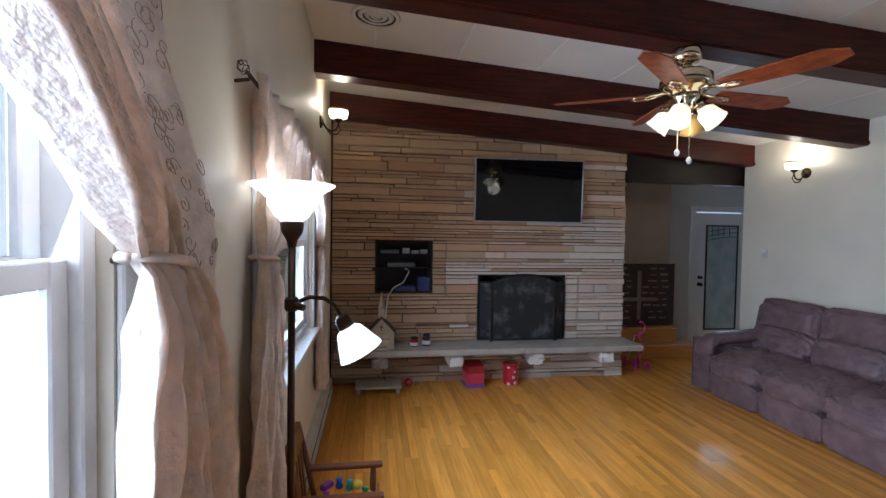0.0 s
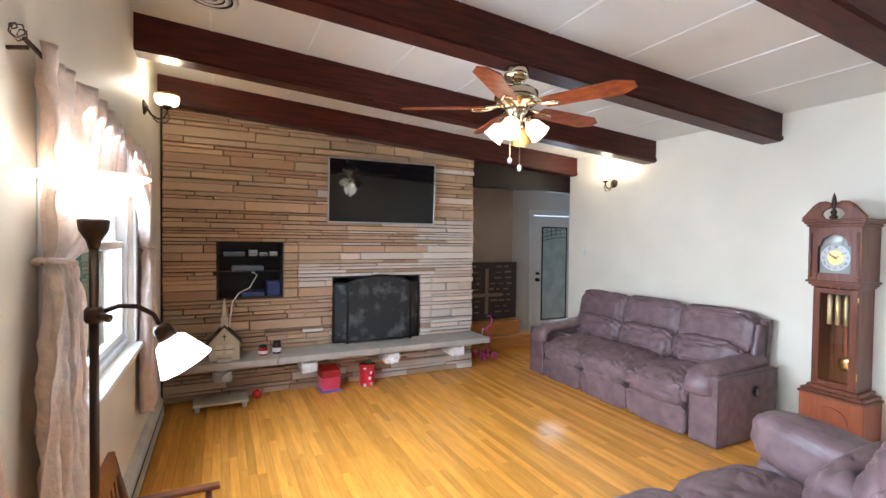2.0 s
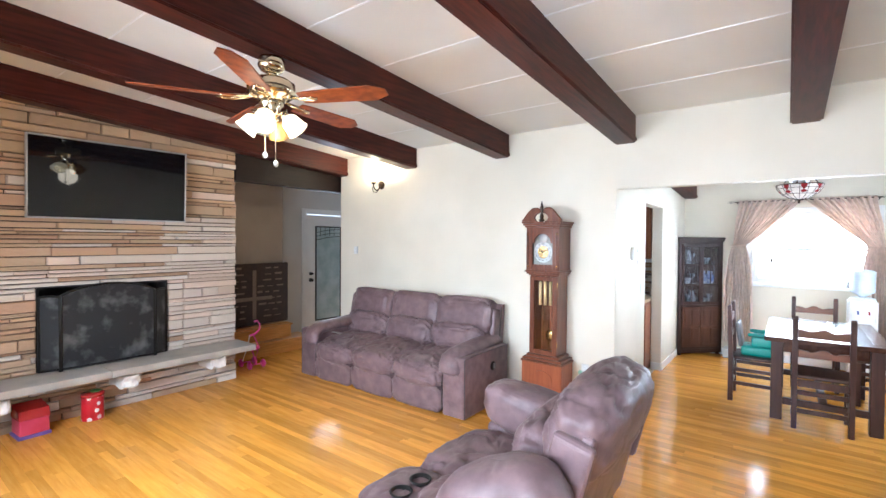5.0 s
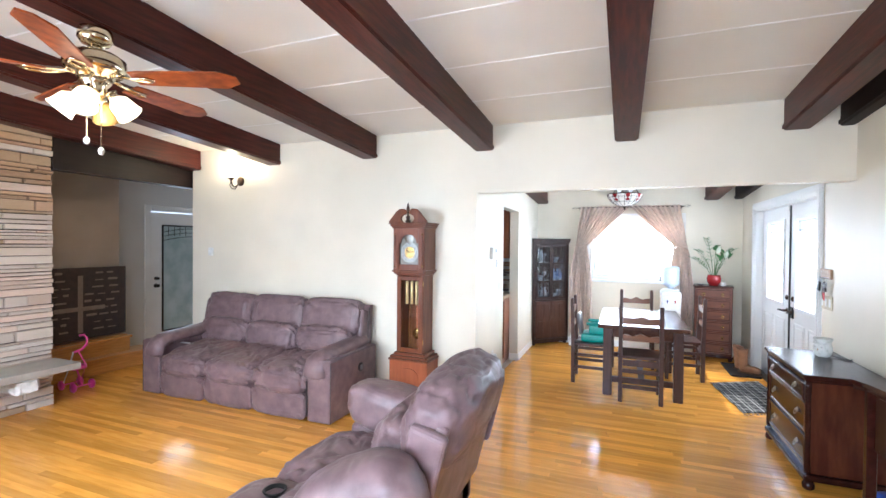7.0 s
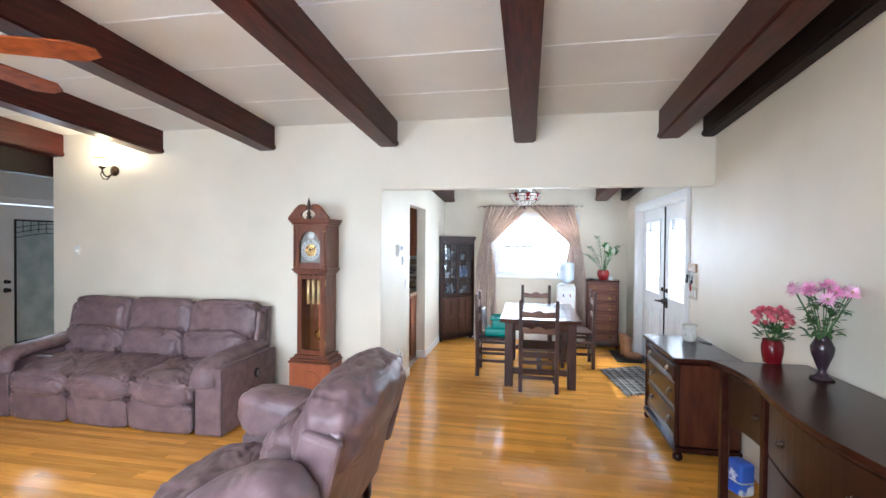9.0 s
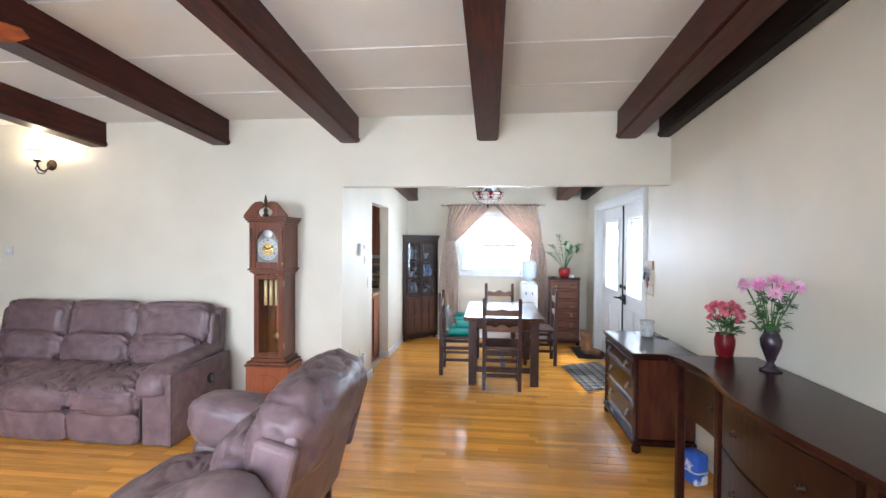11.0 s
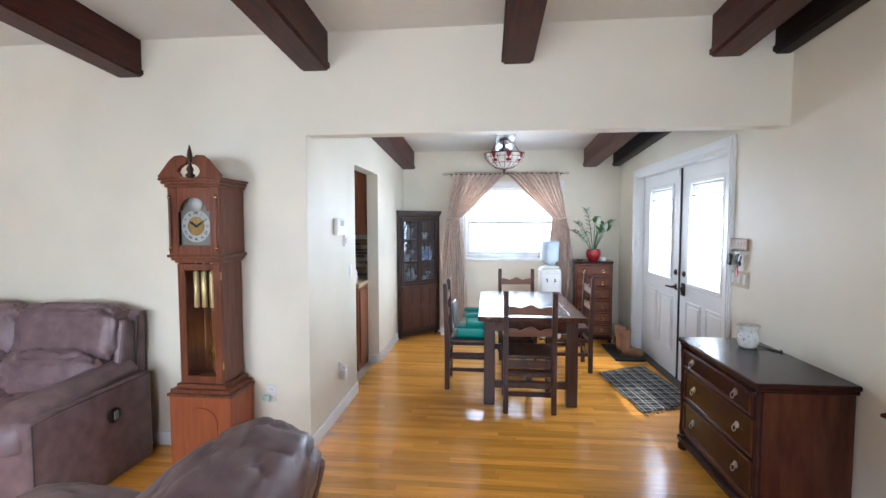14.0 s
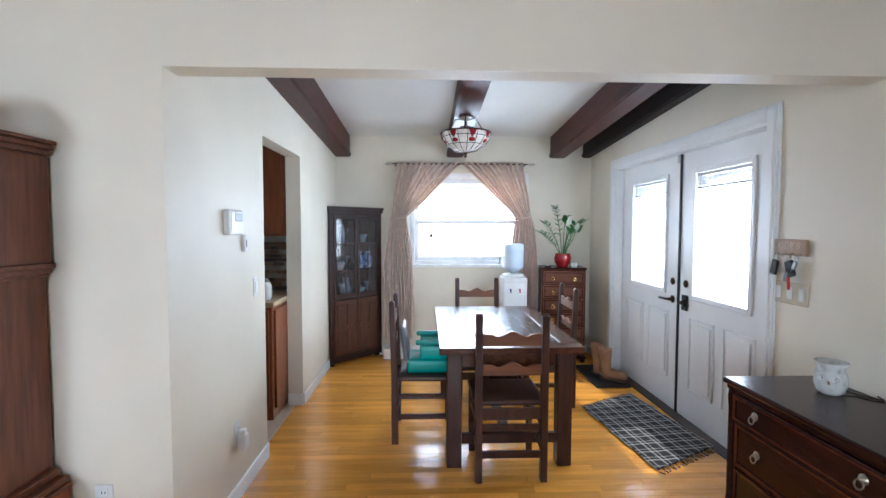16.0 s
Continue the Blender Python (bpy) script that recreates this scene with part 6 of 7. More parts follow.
for k in range(78):
    a = rng.uniform(0, 6.28)
    e = rng.uniform(.15, 1.2)
    R = rng.uniform(.075, .125)
    p = Vector((R * math.cos(a) * math.cos(e), R * math.sin(a) * math.cos(e), .205 + R * .95 * math.sin(e)))
    rb = bmesh.new()
    rose(rb, p, rng.uniform(.014, .022), rng)
    part("rose", rb, M_ROSE, ob)
    if k < 16:
        part("stem", tube([(rng.uniform(-.02, .02), rng.uniform(-.02, .02), .06), tuple(p * .6 + Vector((0, 0, .08))), tuple(p)], .002, 5), M_STEM, ob)
for k in range(60):
    a = rng.uniform(0, 6.28)
    R = rng.uniform(.03, .11)
    b0 = Vector((R * .6 * math.cos(a), R * .6 * math.sin(a), rng.uniform(.13, .21)))
    leaf_blade(lv, b0, b0 + Vector((.045 * math.cos(a), .045 * math.sin(a), rng.uniform(-.01, .04))), .014)
part("leaves", lv, M_LEAF, ob)

ob = thing("daisy_bouquet", 6.68, 3.235, .936, 0, "pink and white daisies in a dark glass vase", "flowers")
M_DVASE = mat("dark_smoked_glass", (0.035, 0.02, 0.028), .1, scale=6)
part("vase", lathe([(.05, 0), (.052, .008), (.03, .018), (.016, .04), (.03, .08), (.046, .125), (.05, .16), (.036, .19), (.03, .205), (.036, .215), (.03, .215), (.025, .2)], 26), M_DVASE, ob, "dark stemmed glass vase", True)
rng = random.Random(22)
M_DISC = mat("yellow_flower_disc", (0.55, 0.42, 0.10), .7, scale=60, bump=.6, bscale=200)
M_PALEP = mat("white_pink_petal", (0.85, 0.66, 0.75), .5, color2=(0.82, 0.40, 0.60), scale=12, random=.15)
for k in range(15):
    a = 2.4 * k
    R = .028 + .115 * math.sqrt(k / 14)
    p = Vector((R * math.cos(a) * .85, R * math.sin(a) * 1.1, .455 + rng.uniform(-.025, .02) - R * .25))
    n = (Vector((p.x * 3.2, p.y * 3.2, .5)) + Vector((-.18, -.2, 0))).normalized()
    e1 = n.cross(Vector((0, 0, 1)) if abs(n.z) < .95 else Vector((1, 0, 0))).normalized()
    e2 = n.cross(e1)
    big = rng.uniform(.038, .05)
    fb = bmesh.new()
    for ring, cnt in ((0, 18), (1, 15), (2, 11)):
        for q in range(cnt):
            b = 2 * math.pi * (q + .4 * ring) / cnt + rng.uniform(-.08, .08)
            rr = big * (1 - .22 * ring) * rng.uniform(.62, 1.15)
            d = e1 * math.cos(b) + e2 * math.sin(b)
            leaf_blade(fb, p + d * .006 + n * .003 * ring, p + d * rr + n * (.004 + .011 * ring + rng.uniform(-.014, .014)), .0042, n)
    fl = part("daisy", fb, M_PALEP if k % 3 == 1 else M_PINKP, ob)
    part("flower_disc", blob(*(p + n * .010), .005, .005, .005, 2, 10, 6), M_DISC, fl, "yellow centre", True)
    part("stem", tube([(rng.uniform(-.012, .012), rng.uniform(-.012, .012), .10), (p.x * .3, p.y * .3, .26), tuple(p)], .0022, 5), M_STEM, ob)
lv = bmesh.new()
for k in range(90):
    a = rng.uniform(0, 6.28)
    R = rng.uniform(.02, .10)
    h = rng.uniform(.2, .4)
    b0 = Vector((R * .7 * math.cos(a), R * .7 * math.sin(a), h))
    leaf_blade(lv, b0, b0 + Vector((.05 * math.cos(a), .05 * math.sin(a), rng.uniform(-.03, .04))), .013)
part("leaves", lv, M_LEAF, ob)

# ================= french doors =================
M_DOOR = mat("white_door_paint", (0.80, 0.80, 0.79), 0.35, color2=(0.77, 0.77, 0.76), scale=4, bump=.04)
M_BLIND = mat("grey_white_blind", (0.55, 0.55, 0.54), 0.5, scale=8)


def french_door(name, y0, y1, gy0, gy1, label):
    x0, x1 = 6.865, 6.905
    gz0, gz1 = .965, 1.885
    bm = bmesh.new()
    for a, b, c, d in ((y0, gy0, .012, 2.045), (gy1, y1, .012, 2.045), (gy0, gy1, .012, gz0), (gy0, gy1, gz1, 2.045)):
        box(bm, x0, x1, a, b, c, d)
    ob = fixed(name, bm, M_DOOR, label, "door")
    p = part("pane", boxm(x0 + .015, x0 + .021, gy0, gy1, gz0, gz1), M_PANE, ob)
    p.visible_shadow = False
    bm = bmesh.new()
    for a, b, c, d in ((gy0 - .03, gy0 + .008, gz0 - .03, gz1 + .03), (gy1 - .008, gy1 + .03, gz0 - .03, gz1 + .03), (gy0 + .008, gy1 - .008, gz0 - .03, gz0 + .008), (gy0 + .008, gy1 - .008, gz1 - .008, gz1 + .03)):
        box(bm, x0 - .014, x0 - .0005, a, b, c, d, .004)
    part("glass_moulding", bm, M_DOOR, ob)
    # raised blind at the top of the glass: head rail, gathered slats and bottom rail
    part("blind_head_rail", boxm(x0 + .001, x0 + .014, gy0 + .009, gy1 - .009, gz1 - .034, gz1 - .009, .002), M_BLIND, ob)
    for k in range(9):
        z = gz1 - .038 - .0075 * k
        part("blind_slat", boxm(x0 + .002, x0 + .013, gy0 + .012, gy1 - .012, z - .0055, z, .001), M_BLIND, ob)
    part("blind_bottom_rail", boxm(x0 + .001, x0 + .014, gy0 + .012, gy1 - .012, gz1 - .124, gz1 - .108, .002), M_GREYPL, ob)
    part("blind_wand", tube([(x0 + .006, gy1 - .05, gz1 - .03), (x0 + .006, gy1 - .05, gz1 - .40)], .003, 6), M_BLIND, ob)
    # raised panels
    w = (y1 - y0)
    for a, b in ((y0 + .14, y0 + w / 2 - .05), (y0 + w / 2 + .05, y1 - .14)):
        bm = bmesh.new()
        box(bm, x0 - .004, x0 - .0003, a, b, .25, .80, .0)
        r = part("raised_panel", bm, M_DOOR, ob)
        part("panel_field", prism([(a + .035, .285), (b - .035, .285), (b - .035, .765), (a + .035, .765)], x0 - .012, x0 - .0045, 'x', bevel=.006), M_DOOR, r)
        bm = bmesh.new()
        for c in ((a, a + .014, .25, .80), (b - .014, b, .25, .80), (a + .014, b - .014, .25, .264), (a + .014, b - .014, .786, .80)):
            box(bm, x0 - .0125, x0 - .0045, *c, .003)
        part("panel_bead", bm, M_DOOR, r)
    return ob


dR = french_door("door_2", 5.566, 6.538, 5.77, 6.37, "white half-glazed french door with a raised blind")
dL = french_door("door_3", 6.556, 7.604, 6.77, 7.38, "white half-glazed french door with a raised blind")
part("astragal", boxm(6.85, 6.8645, 6.54, 6.562, .012, 2.045, .003), M_IRON, dL, "dark meeting strip")
for d, y, s in ((dR, 6.46, -1), (dL, 6.645, 1)):
    part("deadbolt", turned(lathe([(.028, 0), (.03, .006), (.02, .014), (.012, .02)], 20), pose(6.865, y, 1.045, 0, -90, 0)), M_BRONZE, d, "bronze deadbolt", True)
    if s < 0:
        part("lock_plate", boxm(6.848, 6.8645, y - .035, y + .035, .84, .96, .006, 2), M_IRON, d, "black lock plate")
    part("rose", turned(lathe([(.03, 0), (.032, .006), (.014, .012), (.012, .045)], 20), pose(6.849 if s < 0 else 6.865, y, .90, 0, -90, 0)), M_BRONZE, d, "", True)
    part("lever", tube([(6.815, y, .90), (6.805, y + .02 * s, .902), (6.81, y + .07 * s, .90), (6.812, y + .115 * s, .895)], .009), M_IRON, d, "black lever handle", True)
part("top_bolt", boxm(6.85, 6.8645, 6.565, 6.60, 1.98, 2.045, .003), M_BEZEL, dL, "steel flush bolt")
part("closer", boxm(6.85, 6.8645, 5.575, 5.60, 2.0, 2.045, .003), M_IRON, dR)
# jamb, threshold and fluted casing
bm = bmesh.new()
for a, b in ((5.5505, 5.564), (7.606, 7.6195)):
    box(bm, X_R - .001, X_R + .158, a, b, 0, 2.0695)
box(bm, X_R - .001, X_R + .158, 5.564, 7.606, 2.05, 2.0695)
fixed("door_jamb", bm, M_DOOR, "white painted door jamb", "trim")
fixed("threshold", boxm(X_R - .01, X_R + .158, 5.565, 7.605, 0.001, .011, .003), M_BRONZE, "dark bronze door threshold", "trim")
for dx, e in ((.012, .0), (.022, .018), (.03, .05)):
    bm = bmesh.new()
    o0, o1, i0, i1, t1 = 5.458 + e * .55, 7.712 - e * .55, 5.552, 7.618, 2.155 - e * .55
    box(bm, X_R - dx, X_R - (0.0005 if e == 0 else dx - .0098), o0, i0 - e * .25, 0, t1, .003)
    box(bm, X_R - dx, X_R - (0.0005 if e == 0 else dx - .0098), i1 + e * .25, o1, 0, t1, .003)
    box(bm, X_R - dx, X_R - (0.0005 if e == 0 else dx - .0098), i0 - e * .25, i1 + e * .25, 2.068 + e * .25, t1, .003)
    fixed("door_casing", bm, M_DOOR, "white stepped door casing", "trim")

# key rack with keys
ob = thing("key_rack", X_R, 5.36, 1.375, 0, "small wooden key rack with hanging keys", "key rack")
part("plaque", boxm(-.018, 0, -.105, .105, -.042, .042, .004), M_OAKL, ob)
for k, ch in enumerate("KEYS"):
    m = Matrix.Translation((-.0195, .06 - .04 * k, .008)) @ Matrix.Rotation(radians(-90), 4, 'Z') @ Matrix.Rotation(radians(90), 4, 'X')
    writing("letter", ch, .052, m, M_CREAM, ob, "cream letter")
for k in range(4):
    y = .075 - .05 * k
    part("hook", tube([(-.018, y, -.03), (-.032, y, -.034), (-.034, y, -.046), (-.026, y, -.05)], .003, 6), M_BEZEL, ob, "", True)
def keys(y, pieces, label):
    k = thing("hanging_keys", X_R - .03, y, 1.325, 0, label, "keys")
    part("ring", tube([(0, .014 * math.sin(a), -.012 + .014 * math.cos(a)) for a in [2 * math.pi * q / 14 for q in range(15)]], .0015, 5), M_BEZEL, k, "", True)
    for nm, b, m, an in pieces:
        part(nm, turned(boxm(-.007, .007, b[0], b[1], b[2], b[3], .004, 2), pose(0, 0, -.02, an, 0, 0)), m, k)
keys(5.435, [("fob", (-.02, .02, -.08, .0), M_IRON, 12)], "black car key fob on a ring")
keys(5.35, [("fob", (-.025, .025, -.085, .0), M_IRON, -18), ("tag", (-.03, .0, -.11, -.03), M_GREYPL, 15), ("lanyard", (.0, .01, -.15, -.03), M_REDWAX, -5)], "bunch of black keys with a red lanyard")
keys(5.30, [("key", (-.01, .01, -.06, .0), M_BEZEL, 25)], "small silver key on a ring")
ob = thing("light_switch", X_R, 5.36, 1.135, 0, "cream triple light switch plate", "switch")
part("plate", boxm(-.007, 0, -.115, .115, -.058, .058, .003), M_CREAM, ob)
for y in (-.075, 0, .075):
    part("rocker", boxm(-.011, -.0072, y - .017, y + .017, -.033, .033, .002), M_PLASTIC, ob)

# fittings on the west wall of the dining room
ob = thing("wall_phone", X_L, 5.47, 1.50, 0, "white wall-mounted keypad with a side lever", "keypad")
part("case", boxm(.0, .035, -.085, .085, -.065, .065, .008, 2), M_PLASTIC, ob)
part("display", boxm(.0352, .037, -.02, .07, .005, .05, .001), M_GREYPL, ob, "grey display")
part("button_pad", boxm(.0352, .038, -.07, -.03, -.05, .05, .002), M_TRIM, ob)
ob = thing("thermostat", X_L, 5.63, 1.385, 0, "small white wall thermostat", "thermostat")
part("case", boxm(0, .02, -.02, .02, -.045, .045, .004, 2), M_PLASTIC, ob)
part("slider", boxm(.0202, .023, -.004, .004, -.02, .02), M_GREYPL, ob)
ob = thing("light_switch", X_L, 5.80, 1.12, 0, "white single light switch plate", "switch")
part("plate", boxm(0, .006, -.035, .035, -.058, .058, .003), M_PLASTIC, ob)
part("rocker", boxm(.0062, .010, -.016, .016, -.032, .032, .002), M_TRIM, ob)
outlet(X_L, 5.50, .37, 90)
ob = thing("plug_in_freshener", X_L + .0095, 5.50, .325, 0, "white plug-in air freshener in the outlet", "plug-in")
part("body", boxm(0, .045, -.03, .03, -.045, .04, .012, 3), M_PLASTIC, ob, "", True)
part("cap", boxm(.01, .04, -.02, .02, .0405, .065, .006, 2), M_TRIM, ob)

# kitchen seen through the doorway
M_KCAB = mat("red_brown_cabinet", (0.30, 0.10, 0.04), .35, color2=(0.23, 0.07, 0.028), scale=5, stretch=(5, 5, .7))
M_COUNTER = mat("tan_counter", (0.52, 0.38, 0.22), .3, scale=30)
ob = thing("kitchen_base_cabinet", 3.25, 6.83, 0, 0, "red-brown wooden kitchen base cabinet", "cabinet")
part("body", boxm(-.5, .46, -.32, .30, .0, .87, .004), M_KCAB, ob)
part("door", boxm(-.48, -.02, -.341, -.3205, .1, .85, .004), M_KCAB, ob)
part("door", boxm(0, .44, -.341, -.3205, .1, .85, .004), M_KCAB, ob)
part("end_panel", boxm(.4605, .478, -.28, .28, .08, .84, .004), M_KCAB, ob)
ob = thing("kitchen_worktop", 3.25, 6.83, .871, 0, "tan stone kitchen worktop", "worktop")
part("slab", boxm(-.5, .485, -.35, .30, 0, .04, .006), M_COUNTER, ob)
ob = thing("kitchen_wall_cabinet", 3.25, 7.02, 1.40, 0, "red-brown wooden kitchen wall cabinet", "cabinet")
part("body", boxm(-.5, .46, -.16, .17, 0, .95, .004), M_KCAB, ob)
part("door", boxm(0, .44, -.181, -.1605, .02, .93, .004), M_KCAB, ob)
M_MOSAIC = [mat("mosaic_tile_%d" % k, c, .25, scale=9) for k, c in enumerate(((.30, .18, .10), (.42, .33, .24), (.14, .10, .08), (.5, .44, .36)))]
ob = thing("mosaic_backsplash", 3.25, 7.196, .912, 0, "brown mosaic strip backsplash", "backsplash")
rng = random.Random(8)
for r in range(12):
    x = -.5
    while x < .44:
        w = rng.uniform(.05, .14)
        part("tile", boxm(x, min(x + w, .46) - .002, -.012, 0, r * .036, r * .036 + .033), M_MOSAIC[rng.randrange(4)], ob)
        x += w
ob = thing("glass_bottle", 3.55, 6.75, .912, 0, "dark glass bottle on the worktop", "bottle")
part("body", lathe([(.03, 0), (.034, .01), (.034, .16), (.014, .21), (.013, .27)], 18), M_DVASE, ob, "", True)
part("cap", lathe([(.015, .2705), (.015, .295)], 14), M_IRON, ob, "", True)
ob = thing("storage_jar", 3.62, 6.62, .912, 0, "white ceramic jar on the worktop", "jar")
part("body", lathe([(.045, 0), (.055, .02), (.055, .11), (.04, .14)], 20), M_PLASTIC, ob, "", True)
part("lid", lathe([(.042, .1405), (.03, .16), (.01, .17)], 20), M_BEZEL, ob, "", True)


# ================= dining furniture =================
M_TABLE = mat("espresso_table_wood", (0.075, 0.026, 0.014), .25, color2=(0.045, 0.015, 0.009), scale=5, stretch=(5, .8, 5), bump=.08, bscale=18, coat=.1, spec=.4)
M_LEG = mat("espresso_leg_wood", (0.062, 0.022, 0.013), .38, color2=(0.036, 0.013, 0.008), scale=5, stretch=(5, 5, .7), bump=.08, bscale=18, spec=.35)
M_SLATE_T = mat("slate_tile_inlay", (0.05, 0.045, 0.045), .24, color2=(0.09, 0.075, 0.07), scale=7, random=.35, bump=.25, bscale=40, coat=.0, spec=.35)


def dining_table():
    ob = thing("dining_table", 5.385, 6.41, 0, 0, "dark espresso dining table with inlaid slate tiles", "table")
    w, l = .435, .715
    bm = bmesh.new()
    for b in ((-w, w, -l, -l + .12), (-w, w, l - .12, l), (-w, -w + .12, -l + .12, l - .12), (w - .12, w, -l + .12, l - .12)):
        box(bm, *b, .725, .765, .004)
    box(bm, -w + .12, w - .12, -l + .12, l - .12, .725, .757)
    top = part("tabletop", bm, M_TABLE, ob)
    nx, ny = 5, 10
    for i in range(nx):
        for j in range(ny):
            a, b = (2 * w - .244) / nx, (2 * l - .244) / ny
            x, y = -w + .122 + a * i, -l + .122 + b * j
            part("tile", boxm(x + .002, x + a - .002, y + .002, y + b - .002, .7575, .7645, .0015), M_SLATE_T, top)
    for x, y in ((-.34, -.59), (.34, -.59), (-.34, .59), (.34, .59)):
        part("leg", boxm(x - .045, x + .045, y - .045, y + .045, 0, .7245, .006, 2), M_LEG, ob)
    for x in (-.34, .34):
        part("apron", boxm(x - .012, x + .012, -.544, .544, .62, .7245, .003), M_TABLE, ob)
    for y in (-.59, .59):
        part("apron", boxm(-.294, .294, y - .012, y + .012, .62, .7245, .003), M_TABLE, ob)
        part("stretcher", boxm(-.294, .294, y - .02, y + .02, .14, .20, .004), M_LEG, ob)
    part("stretcher", boxm(-.03, .03, -.569, .569, .15, .19, .004), M_LEG, ob)


dining_table()
M_SLAT = mat("brown_chair_slat", (0.17, 0.065, 0.028), .3, color2=(0.11, 0.038, 0.017), scale=5, stretch=(.8, 5, 5), coat=.3)


def dining_chair(x, y, rz):
    # local: the back at y=0, the seat towards +y
    ob = thing("dining_chair", x, y, 0, rz, "dark wooden ladder-back dining chair", "chair", "dining chairs")
    for s in (-1, 1):
        part("back_post", prism([(-.022, 0), (.022, 0), (.022, .45), (.0, .97), (-.012, .985), (-.035, .97), (-.022, .45)], s * .19 - .02, s * .19 + .02, 'x', bevel=.004), M_LEG, ob)
        part("front_leg", boxm(s * .19 - .02, s * .19 + .02, .36, .40, 0, .4345, .004), M_LEG, ob)
        for z in (.17, .31):
            part("side_stretcher", boxm(s * .19 - .011, s * .19 + .011, .023, .359, z, z + .035, .003), M_LEG, ob)
    part("seat", boxm(-.215, .215, .024, .425, .435, .465, .012, 3), M_LEG, ob)
    part("seat_rail", boxm(-.169, .169, .365, .385, .37, .4345, .003), M_LEG, ob)
    part("seat_rail", boxm(-.169, .169, -.01, .012, .37, .4345, .003), M_LEG, ob)
    for z, h in ((.80, .085), (.63, .075)):
        n = 16
        up = [(.169 - .338 * i / n, z + h * .8 + .018 * math.cos(4 * math.pi * (i / n - .5)) * (1 if abs(i / n - .5) < .26 else .2)) for i in range(n + 1)]
        part("back_slat", turned(prism([(-.169, z), (.169, z)] + up, -.010, .010, 'y', bevel=.003), pose(0, -.012, 0)), M_SLAT, ob, "curved brown slat")
    for z in (.14, .30):
        part("back_stretcher", boxm(-.169, .169, -.011, .011, z, z + .04, .003), M_LEG, ob)
    part("front_stretcher", boxm(-.169, .169, .37, .39, .2, .24, .003), M_LEG, ob)
    return ob


chairA = dining_chair(5.365, 5.625, 0)
for x, y, r in ((5.365, 7.43, 180), (4.66, 6.30, -90), (6.07, 6.88, 90)):
    copy_thing(chairA, pose(x, y, 0, 0, 0, r))

# green booster seat on the left chair
M_TEAL = mat("teal_plastic", (0.0, 0.26, 0.21), .35, color2=(0.0, 0.22, 0.18), scale=5)
ob = thing("booster_seat", 4.86, 6.30, .466, -90, "teal plastic child booster seat on a dining chair", "booster seat")
part("seat_shell", boxm(-.14, .14, -.12, .17, 0, .10, .025, 3), M_TEAL, ob, "", True)
part("back_shell", turned(boxm(-.13, .13, -.02, .02, .0, .25, .02, 3), pose(0, -.12, .08, 8, 0, 0)), M_GREYPL, ob, "grey padded backrest", True)
for s in (-1, 1):
    part("side_panel", boxm(s * .14 - .016, s * .14 + .016, -.03, .165, .1005, .20, .012, 2), M_TEAL, ob, "", True)
    part("arm", boxm(s * .14 - .022, s * .14 + .022, -.06, .168, .2005, .235, .014, 3), M_TEAL, ob, "", True)
part("tray_rim", boxm(-.15, .15, .1705, .19, .03, .09, .008, 2), M_TEAL, ob, "", True)
part("strap", boxm(-.02, .02, -.07, .1, .1002, .105, .002), M_GREYPL, ob, "grey strap")

# corner cabinet
M_CABW = mat("dark_walnut_cabinet", (0.045, 0.018, 0.011), .45, color2=(0.026, 0.010, 0.007), scale=5, stretch=(6, 6, .7), bump=.1, bscale=18, spec=.3)
M_CABL = mat("brown_cabinet_panel", (0.09, 0.034, 0.018), .42, color2=(0.06, 0.021, 0.011), scale=5, stretch=(6, 6, .7), bump=.1, bscale=18, spec=.35)


